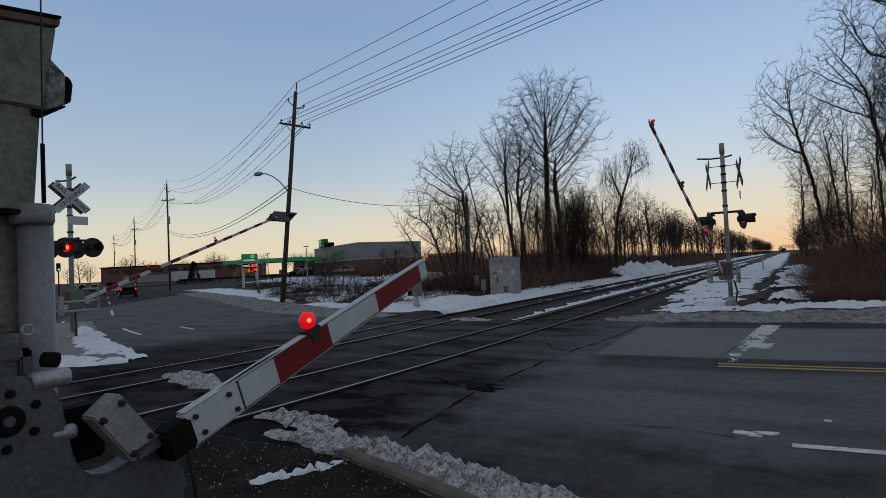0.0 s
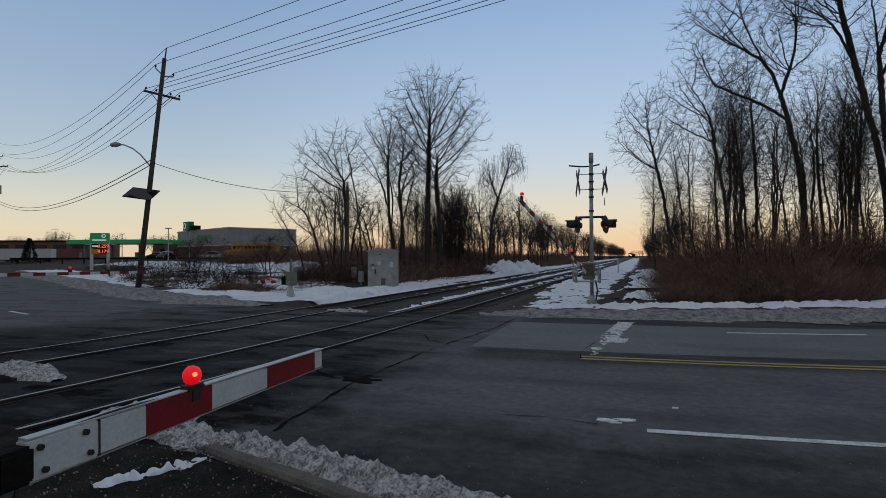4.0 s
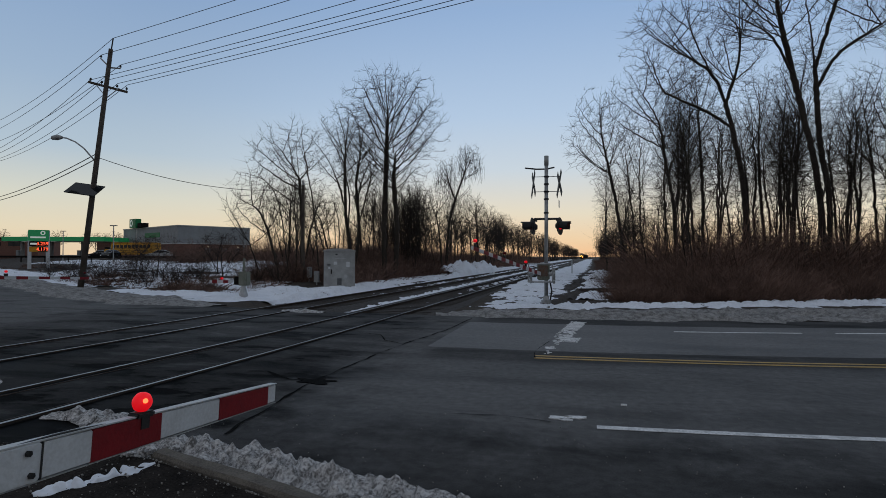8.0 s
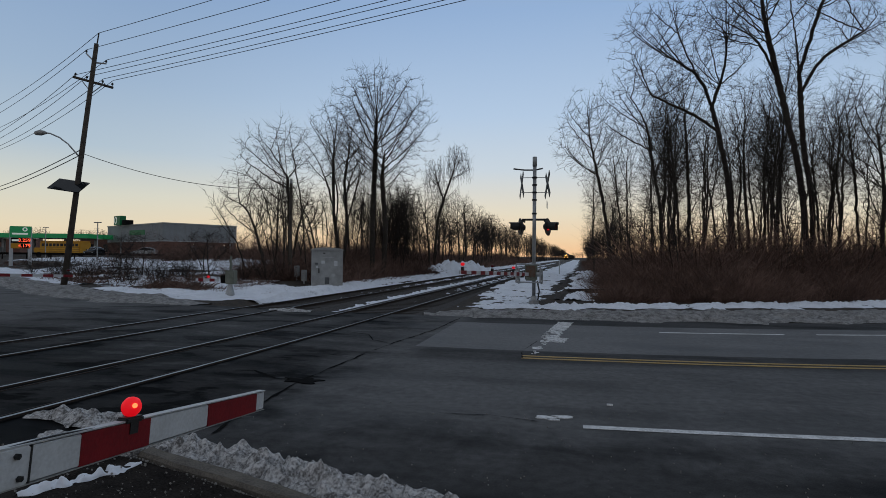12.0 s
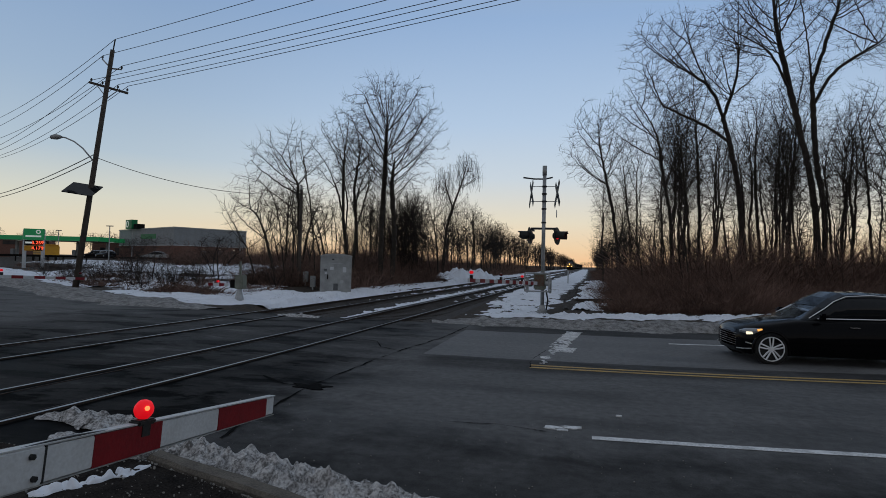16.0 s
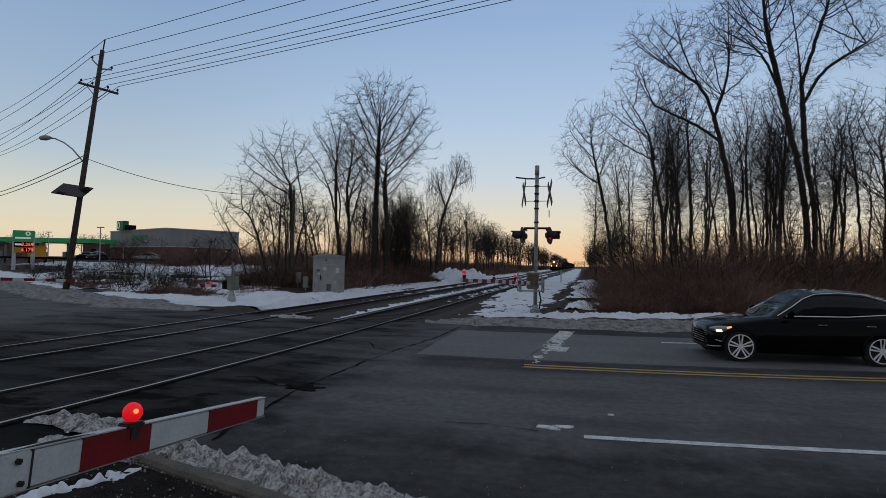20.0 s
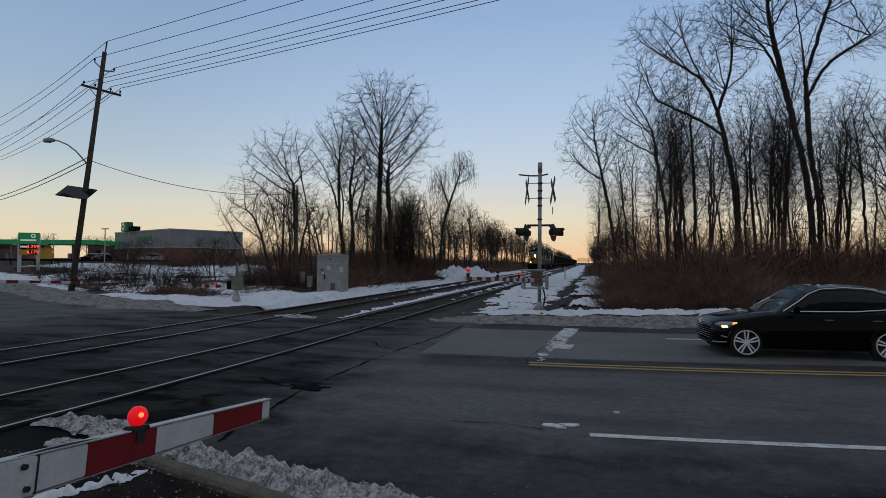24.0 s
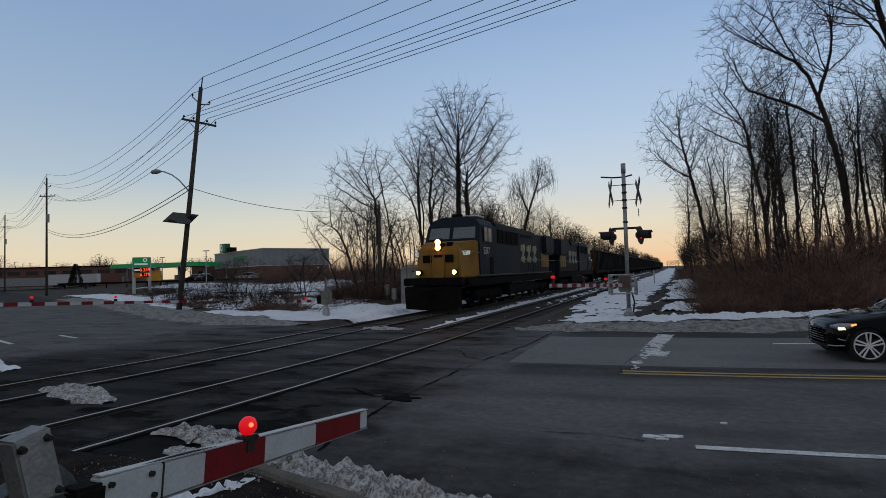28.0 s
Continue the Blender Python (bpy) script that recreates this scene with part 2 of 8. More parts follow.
SIGN_BACK = material("weathered_sign_back", (0.1, 0.105, 0.1), (0.06, 0.062, 0.06), 0.6, 0.2, 4, 40, 0.1)
BLACK = material("black_paint", (0.015, 0.015, 0.016), (0.03, 0.03, 0.03), 0.5, 0, 5, 60, 0.1)
WHITE = material("white_reflective", (0.56, 0.58, 0.59), (0.42, 0.43, 0.43), 0.45, 0, 5, 60, 0.1, 0.35)
RED = material("red_reflective", (0.2, 0.008, 0.013), (0.12, 0.006, 0.01), 0.45, 0, 5, 60, 0.1, 0.35)
RED_GLOW = glow("lit_red_lens", (0.66, 0.004, 0.01), 0.75)
BULB_GLOW = glow("lit_bulb", (1.0, 0.16, 0.05), 2.2)
POST_GREY = material("grey_post_paint", (0.24, 0.245, 0.245), (0.17, 0.17, 0.17), 0.5, 0.2, 3, 45, 0.15)
CASTING = material("cast_metal", (0.12, 0.127, 0.13), (0.075, 0.079, 0.082), 0.5, 0.2, 5, 40, 0.25)
CHIPPED = material("chipped_white_paint", (0.3, 0.31, 0.3), (0.07, 0.06, 0.05), 0.7, 0, 12, 30, 0.4, 0.5)
RIM = material("alloy_rim", (0.86, 0.87, 0.88), (0.76, 0.77, 0.78), 0.32, 0.25, 3, 30, 0)
RED_DARK = material("dark_red_lens", (0.12, 0.01, 0.01), (0.06, 0.005, 0.005), 0.15, 0, 3, 30, 0)
LAMP_GLOW = glow("headlight", (1.0, 0.4, 0.08), 26.0)
BRICK = material("brick", (0.2, 0.1, 0.075), (0.13, 0.07, 0.055), 0.9, 0, 3, 8, 0.3)
PANEL_GREY = material("grey_panel", (0.3, 0.32, 0.33), (0.24, 0.255, 0.265), 0.7, 0, 1, 20, 0.1)
GREEN = material("green_sign", (0.01, 0.2, 0.07), (0.008, 0.15, 0.05), 0.5, 0, 2, 30, 0)
GREEN_GLOW = glow("lit_green_sign", (0.01, 0.17, 0.06), 0.35)
WHITE_GLOW = glow("lit_white_sign", (0.6, 0.65, 0.6), 0.35)
DIGIT_GLOW = glow("lit_digits", (1.0, 0.1, 0.04), 1.5)
BUS_YELLOW = material("bus_yellow", (0.6, 0.3, 0.02), (0.45, 0.22, 0.02), 0.5, 0, 1, 20, 0)
CAR_BLACK = material("car_black", (0.003, 0.0032, 0.004), (0.005, 0.005, 0.006), 0.1, 0.0, 2, 30, 0, 0.5, 0.1)
GLASS_DARK = material("dark_glass", (0.01, 0.012, 0.014), (0.015, 0.016, 0.018), 0.06, 0, 1, 10, 0, 0.5, 0.25)
CHROME = material("chrome", (0.6, 0.61, 0.62), (0.5, 0.5, 0.5), 0.15, 1.0, 3, 30, 0)
RUBBER = material("rubber", (0.012, 0.012, 0.012), (0.025, 0.024, 0.023), 0.85, 0, 8, 60, 0.2)
LENS = material("clear_lens", (0.36, 0.375, 0.4), (0.26, 0.27, 0.29), 0.12, 0.3, 2, 20, 0, 0.5, 0.5)
GO_GLOW = glow("lit_green_lens", (0.05, 0.9, 0.5), 1.2)
LOW_GLOW = glow("low_beam", (1.0, 0.86, 0.6), 1.1)
LOCO_BLUE = material("loco_blue", (0.011, 0.019, 0.03), (0.02, 0.026, 0.032), 0.65, 0, 0.8, 25, 0.1, 0.5, 0.12)
LOCO_YELLOW = material("loco_yellow", (0.34, 0.17, 0.02), (0.18, 0.095, 0.02), 0.6, 0, 1.2, 25, 0.1, 0.4)
GRIME = material("grime_black", (0.007, 0.0066, 0.0062), (0.014, 0.0125, 0.011), 0.9, 0, 3, 30, 0.3, 0.5, 0.08)
GRIMY_ALU = material("grimy_grey_paint", (0.21, 0.222, 0.18), (0.105, 0.112, 0.088), 0.6, 0.1, 4, 40, 0.25, 0.5)
RUST = material("rusty_lip", (0.14, 0.12, 0.1), (0.14, 0.06, 0.03), 0.85, 0, 9, 40, 0.4, 0.5)
EVERGREEN = material("evergreen", (0.012, 0.022, 0.012), (0.02, 0.03, 0.016), 0.9, 0, 3, 20, 0)
AMBER_GLOW = glow("amber_lamp", (1.0, 0.4, 0.08), 1.2)
TAIL_GLOW = glow("tail_lamp", (1.0, 0.05, 0.02), 0.9)
LOCO_RAIL = material("grimy_handrail", (0.12, 0.105, 0.06), (0.05, 0.045, 0.03), 0.7, 0, 3, 30, 0.1)
LOCO_STRIPE = material("faded_cream", (0.42, 0.43, 0.27), (0.16, 0.17, 0.12), 0.7, 0, 2, 30, 0.1)
CAB_GLASS = material("cab_glass", (0.14, 0.16, 0.18), (0.1, 0.12, 0.13), 0.08, 0.0, 1, 10, 0, 0.5, 0.8)
HOPPER = material("hopper_black", (0.01, 0.0105, 0.012), (0.018, 0.017, 0.016), 0.75, 0, 1.2, 20, 0.2)

# ---- mesh helpers ----


class Geo:
    """Collects faces for one mesh."""

    def __init__(self):
        self.v, self.f = [], []

    def add(self, verts, faces):
        o = len(self.v)
        self.v += [tuple(p) for p in verts]
        self.f += [tuple(i + o for i in q) for q in faces]
        return self

    def box(self, c, s, m=None):
        m = m or Matrix()
        q = [m @ Vector((c[0] + i * s[0] / 2, c[1] + j * s[1] / 2, c[2] + k * s[2] / 2)) for k in (-1, 1) for j in (-1, 1) for i in (-1, 1)]
        return self.add(q, [(0, 2, 3, 1), (4, 5, 7, 6), (0, 1, 5, 4), (2, 6, 7, 3), (0, 4, 6, 2), (1, 3, 7, 5)])

    def tube(self, points, radii, n=8, cap=True):
        """A round bar through points; radii: one for all or one for each."""
        pts = [Vector(p) for p in points]
        if not isinstance(radii, (list, tuple)):
            radii = [radii] * len(pts)
        rings, up = [], None
        for i, p in enumerate(pts):
            d = (pts[min(i + 1, len(pts) - 1)] - pts[max(i - 1, 0)]).normalized()
            a = d.orthogonal().normalized() if up is None else (up - d * up.dot(d)).normalized()
            up = a
            b = d.cross(a)
            rings += [p + (a * math.cos(2 * math.pi * j / n) + b * math.sin(2 * math.pi * j / n)) * radii[i] for j in range(n)]
        faces = [(i * n + j, i * n + (j + 1) % n, (i + 1) * n + (j + 1) % n, (i + 1) * n + j) for i in range(len(pts) - 1) for j in range(n)]
        if cap:
            faces += [tuple(reversed(range(n))), tuple(range((len(pts) - 1) * n, len(pts) * n))]
        return self.add(rings, faces)

    def prism(self, poly, lo, hi, m=None):
        """A polygon in x, y pushed from z = lo to z = hi, then moved by m."""
        m = m or Matrix()
        n = len(poly)
        q = [m @ Vector((x, y, z)) for z in (lo, hi) for x, y in poly]
        return self.add(q, [tuple(reversed(range(n))), tuple(range(n, 2 * n))] + [(i, (i + 1) % n, n + (i + 1) % n, n + i) for i in range(n)])

    def mesh(self, name, mat, parent=None, label="", smooth=False, bevel=0.0, m=None):
        me = bpy.data.meshes.new(name)
        me.from_pydata(self.v, [], self.f)
        if bevel:
            bm = bmesh.new()
            bm.from_mesh(me)
            bmesh.ops.remove_doubles(bm, verts=bm.verts, dist=1e-5)
            bm.normal_update()
            e = [x for x in bm.edges if len(x.link_faces) == 2 and x.calc_face_angle(0) > 0.6]
            bmesh.ops.bevel(bm, geom=e, offset=bevel, segments=2, affect="EDGES", clamp_overlap=True)
            bm.to_mesh(me)
            bm.free()
        me.materials.append(mat)
        if smooth:
            me.polygons.foreach_set("use_smooth", [True] * len(me.polygons))
        ob = new(name, me)
        if parent:
            ob.parent = parent
        if label:
            ob["label"] = label
        if m:
            ob.matrix_basis = m
        return ob


def words(text, size, mat, parent, m, name="lettering", align="CENTER", label=""):
    """Flat raised lettering in the built-in font, as a mesh in the parent's space."""
    cu = bpy.data.curves.new(name, "FONT")
    cu.body, cu.size, cu.extrude, cu.align_x, cu.align_y = text, size, 0.003, align, "CENTER"
    tmp = bpy.data.objects.new(name, cu)
    scene.collection.objects.link(tmp)
    me = bpy.data.meshes.new_from_object(tmp.evaluated_get(bpy.context.evaluated_depsgraph_get()))
    bpy.data.objects.remove(tmp)
    me.materials.clear()
    me.materials.append(mat)
    ob = new(name, me)
    ob.parent, ob.matrix_basis = parent, m
    if label:
        ob["label"] = label
    return ob


def thing(name, label, category, at=None, group="", kind=""):
    """An empty at a thing's base."""
    ob = new(name)
    ob.empty_display_size = 0.2
    if at:
        ob.matrix_basis = at
    return tagged(ob, label, category, group, kind)


def bend(x):
    """How far the road swings away from the line y = const."""
    u = abs(x + 4.03)
    return 0.01174 * u * u if u < 23 else 6.21 + 0.54 * (u - 23)


def road(x, v):
    return x, v + bend(x)


def track_x(y):
    """The near track's centre line; the far one lies 3.9 m beyond."""
    b = max(0.0, 13.8 - y)
    return -6.44 + 0.02 * (y - 11.5) - 0.0039 * (b * b if b < 16 else 256 + 32 * (b - 16))


def lump(x, y, size=1.0, seed=0.0):
    return noise.noise(Vector((x / size, y / size, seed)))

# ---- ground ----


def ground_height(x, y):
    v = y - bend(x)
    if 3.6 < v < 17.6:
        return -0.05
    h = 0.03 * lump(x, y, 2.0)
    d = x - track_x(y)
    if v >= 17.6 and -6.0 < d < 2.1:
        return -0.2 + 0.015 * lump(x, y, 0.5)
    if v >= 17.6 and x < -16:
        f = min(1.0, max(0.0, (v - 23) / 32))
        h += 1.25 * f * f * (3 - 2 * f)
    if v >= 17.6 and 2.1 < d:
        h += 0.3 * min(1, max(0, (v - 23) / 7))
    if v <= 3.6:
        h += 0.03
    return h


def ground():
    g = Geo()
    xs = sorted({round(s * a, 2) for s in (-1, 1) for a in [i * 0.8 for i in range(60)] + [48 + i * 6 for i in range(22)] + [190 * 1.35 ** i for i in range(11)]})
    ys = [-2000, -800, -300, -100, -40, -20] + [-10 + i * 0.8 for i in range(86)] + [60 + i * 5 for i in range(26)] + [200 * 1.3 ** i for i in range(11)]
    n = len(xs)
    verts = [(x, y, ground_height(x, y)) for y in ys for x in xs]
    faces = [(j * n + i, j * n + i + 1, (j + 1) * n + i + 1, (j + 1) * n + i) for j in range(len(ys) - 1) for i in range(n - 1)]
    g.add(verts, faces)
    return tagged(g.mesh("ground", SOIL, smooth=True), "brown leaf-littered winter ground round the crossing", "ground", kind="structure")


def ribbon(name, x0, x1, v0, v1, z, mat, step=1.0, wobble=0.0, thick=0.03, label="", skew=0.0):
    """A strip of road surface between two lines that follow the road's bend."""
    g = Geo()
    n = max(2, int((x1 - x0) / step) + 1)
    verts = []
    for i in range(n + 1):
        x = x0 + (x1 - x0) * i / n
        slide = skew * min(14.0, x - x0)
        w = wobble * lump(x, v0, 0.7) + slide
        w2 = wobble * lump(x, v1 + 30, 0.7) + slide
        verts += [(*road(x, v0 + w), z), (*road(x, v1 + w2), z), (*road(x, v1 + w2), z - thick), (*road(x, v0 + w), z - thick)]
    faces = []
    for i in range(n):
        a, b = 4 * i, 4 * i + 4
        faces += [(a, b, b + 1, a + 1), (a + 1, b + 1, b + 2, a + 2), (b, a, a + 3, b + 3)]
    faces += [(0, 1, 2, 3), (4 * n + 3, 4 * n + 2, 4 * n + 1, 4 * n)]
    return g.add(verts, faces), name, mat, label


def blob(cx, cy, rx, ry, seed, n=22, rough=0.35):
    """A ragged flat outline."""
    out = []
    for i in range(n):
        a = 2 * math.pi * i / n
        k = 1 + rough * lump(math.cos(a) * 1.7, math.sin(a) * 1.7, 1.0, seed)
        out.append((cx + rx * k * math.cos(a), cy + ry * k * math.sin(a)))
    return out


def crack(g, pts, w, z, seed):
    """A thin uneven line of tar along points."""
    line = []
    for (a, b) in zip(pts, pts[1:]):
        n = max(2, int(math.dist(a, b) / 0.12))
        line += [(a[0] + (b[0] - a[0]) * i / n, a[1] + (b[1] - a[1]) * i / n) for i in range(n)]
    line.append(pts[-1])
    left, right = [], []
    for i, (x, y) in enumerate(line):
        d = Vector(line[min(i + 1, len(line) - 1)]) - Vector(line[max(i - 1, 0)])
        s = Vector((-d.y, d.x)).normalized()
        j = 1.6 * w * lump(x, y, 0.45, seed) + 0.8 * w * lump(x, y, 0.12, seed)
        k = w * max(0.12, 0.5 + 0.9 * lump(x, y, 0.35, seed + 4) + 0.5 * lump(x, y, 0.09, seed + 6))
        left.append((x + s.x * (j + k), y + s.y * (j + k), z))
        right.append((x + s.x * (j - k), y + s.y * (j - k), z))
    n = len(line)
    g.add(left + right, [(i, n + i, n + i + 1, i + 1) for i in range(n - 1)])


def flakes(x0, x1, y0, y1, bare, size, seed=0.0, slant=0.0):
    """What is left of road paint: small uneven chips, fewer where it is rubbed bare."""
    rng = random.Random(int(1000 * abs(x0) + 10 * y0))
    g = Geo()
    for j in range(int((y1 - y0) / size)):
        for i in range(int((x1 - x0) / size)):
            x, y = x0 + (i + rng.random()) * size, y0 + (j + rng.random()) * size
            rim = min(x - x0, x1 - x, y - y0, y1 - y)
            if lump(x, y, 0.35, seed) + 0.6 * lump(x, y, 0.1, seed) + 0.35 * rng.uniform(-1, 1) - 0.25 * (rim < 0.1) < bare:
                continue
            s = size * rng.uniform(0.4, 1.0)
            x += slant * (y - y0)
            a = rng.uniform(0, 1.5)
            g.prism([(x + s * math.cos(a + k * 1.257) * rng.uniform(0.7, 1.1), y + s * math.sin(a + k * 1.257) * rng.uniform(0.7, 1.1)) for k in range(5)], 0.003, 0.009 + 0.002 * rng.random())
    return g


def roads():
    g, n, m, _ = ribbon("road", -170, 130, 3.8, 17.2, 0.0, ASPHALT, 1.0)
    r = tagged(g.mesh(n, m), "dark worn asphalt road crossing the rails", "road", kind="structure")
    marks = []
    for v in (10.33, 10.57):
        marks.append(ribbon("yellow_line", -0.86, 70, v, v + 0.1, 0.008, PAINT_YELLOW, 0.6, 0.02, 0.004, skew=-0.035))
    marks.append(ribbon("lane_line", 0.15, 4.3, 6.17, 6.29, 0.008, PAINT_WHITE, 0.3, 0.012, 0.004, skew=-0.028))
    marks.append(ribbon("edge_line", 2.2, 5.2, 14.52, 14.63, 0.008, PAINT_WHITE, 0.5, 0.02, 0.004))
    marks.append(ribbon("edge_line", 6.0, 60, 14.52, 14.63, 0.008, PAINT_WHITE, 1.0, 0.02, 0.004))
    for a, b, v in ((-22.4, -19.0, 8.85), (-38, -32, 8.85), (-20.1, -18.4, 10.7), (-31, -27, 6.4), (-54, -48, 8.85), (-72, -66, 8.85)):
        marks.append(ribbon("lane_line", a, b, v, v + 0.14, 0.008, PAINT_WHITE, 0.6, 0.012, 0.004))
    marks.append(ribbon("worn_panel", -3.1, 75.0, 11.25, 15.75, 0.004, ASPHALT_PALE, 0.4, 0.09, 0.003, "paler worn asphalt", skew=-0.018))
    for g, n, m, la in marks:
        g.mesh(n, m, r, la)
    # stop line, rubbed down to flakes
    for a, b, y0, y1, bare in ((-0.52, -0.1, 14.6, 16.6, -0.85), (-0.66, -0.26, 13.3, 14.6, -0.3), (-0.62, -0.1, 12.6, 13.3, -0.7), (-0.84, -0.6, 10.9, 12.6, 0.1)):
        flakes(a, b, y0, y1, bare, 0.05, 0.0, 0.113).mesh("stop_line_patch", PAINT_WHITE, r)
    g = Geo()
    crack(g, [(-3.2, 16.6), (-3.35, 13.5), (-3.65, 11.6), (-3.8, 9.5), (-3.88, 7.6), (-3.72, 6.3), (-3.6, 5.2)], 0.028, 0.0095, 1)
    g.mesh("tar_joint", TAR, r)
    g = Geo()
    crack(g, [(-3.85, 7.7), (-4.3, 7.75), (-4.9, 8.2), (-5.2, 8.1)], 0.03, 0.0095, 2)
    crack(g, [(-3.7, 9.6), (-4.4, 9.9), (-5.1, 9.75)], 0.018, 0.0095, 4)
    crack(g, [(-3.6, 11.4), (-4.2, 11.8), (-4.6, 12.6), (-5.3, 12.9)], 0.02, 0.0095, 5)
    crack(g, [(-0.35, 6.5), (-0.9, 6.62), (-1.5, 6.55)], 0.012, 0.0095, 7)
    g.mesh("tar_joint", TAR, r)
    g = Geo()
    crack(g, [(-0.7, 12.7), (-0.9, 11.3), (-0.86, 10.5)], 0.02, 0.0095, 3)
    g.mesh("tar_joint", TAR, r)
    Geo().prism(blob(-3.84, 7.74, 0.27, 0.12, 3, 34, 1.3), 0.002, 0.0115).mesh("pothole_patch", TAR, r)
    for cx, cy, sx, sy, seed in ((-0.28, 6.68, 0.12, 0.06, 5), (-0.06, 6.76, 0.14, 0.05, 6), (-0.18, 6.62, 0.09, 0.03, 8)):
        Geo().prism(blob(cx, cy, sx, sy, seed, 14, 0.8), 0.002, 0.012).mesh("paint_remnant", PAINT_WHITE, r)
    Geo().prism(blob(0.5, 7.45, 0.04, 0.025, 7, 8), 0.002, 0.02).mesh("paint_remnant", PAINT_WHITE, r)
    return r


def rail_profile():
    return [(-0.07, -0.17), (0.07, -0.17), (0.07, -0.155), (0.012, -0.13), (0.012, -0.04), (0.036, -0.03), (0.036, 0.0), (-0.036, 0.0), (-0.036, -0.03), (-0.012, -0.04), (-0.012, -0.13), (-0.07, -0.155)]


def tracks():
    ys = [-40 + i * 1.5 for i in range(80)] + [80 + i * 8 for i in range(30)] + [340 + 60 * i for i in range(14)]
    for off in (0.0, -3.9):
        t = thing("railway_track", "steel rails on wooden ties, sunk in asphalt at the crossing", "railway track", kind="structure")
        for side in (-0.755, 0.755):
            pr = rail_profile()
            g, top, gap, n = Geo(), Geo(), Geo(), len(pr)
            g.add([(track_x(y) + off + side + px, y, 0.03 + pz) for y in ys for px, pz in pr],
                  [(i * n + j, (i + 1) * n + j, (i + 1) * n + (j + 1) % n, i * n + (j + 1) % n) for i in range(len(ys) - 1) for j in range(n) if j != 6])
            top.add([(track_x(y) + off + side + s, y, 0.031) for y in ys for s in (-0.028, 0.028)], [(2 * i, 2 * i + 1, 2 * i + 3, 2 * i + 2) for i in range(len(ys) - 1)])
            r = g.mesh("rail", RAIL, t)
            top.mesh("rail_head", RAIL_TOP, r, "polished steel rail head")
            yy = [3.9 + i * 0.7 for i in range(20)]
            inner = -1 if side > 0 else 1
            gap.add([(track_x(y) + off + side + inner * s, y, 0.0085) for y in yy for s in (0.04, 0.14)], [(2 * i, 2 * i + 1, 2 * i + 3, 2 * i + 2) for i in range(len(yy) - 1)])
            gap.add([(track_x(y) + off + side - inner * s, y, 0.0085) for y in yy for s in (0.04, 0.09)], [(2 * i, 2 * i + 1, 2 * i + 3, 2 * i + 2) for i in range(len(yy) - 1)])
            gap.mesh("flangeway", TAR, r, "dark rubber-lined flangeway")
            edge = Geo().add([(track_x(y) + off + side + inner * s, y, z) for y in yy for s, z in ((0.145, 0.0), (0.145, 0.011), (0.163, 0.011), (0.163, 0.0))],
                             [(4 * i + j, 4 * i + j + 1, 4 * i + j + 5, 4 * i + j + 4) for i in range(len(yy) - 1) for j in range(3)])
            edge.mesh("panel_edge", RAIL, r, "dark steel edge of the crossing panel")
        b = Geo()
        yy = [17.7 + i * 2 for i in range(60)] + [140 + 40 * i for i in range(24)]
        b.add([(track_x(y) + off + s, y, z) for y in yy for s, z in ((-2.1, -0.24), (-1.4, -0.07), (1.4, -0.07), (2.1, -0.24))],
              [(4 * i + j, 4 * i + j + 1, 4 * i + j + 5, 4 * i + j + 4) for i in range(len(yy) - 1) for j in range(3)])
        b.mesh("ballast_bed", BALLAST, t)
        tie = Geo().box((0, 0, 0), (2.6, 0.22, 0.1)).mesh("tie", TIE, t, bevel=0.01)
        tie.location = (track_x(18.2) + off, 18.2, -0.105)
        for i in range(1, 130):
            y = 18.2 + i * 0.55
            o = tie.copy()
            scene.collection.objects.link(o)
            o.location = (track_x(y) + off, y, -0.105)


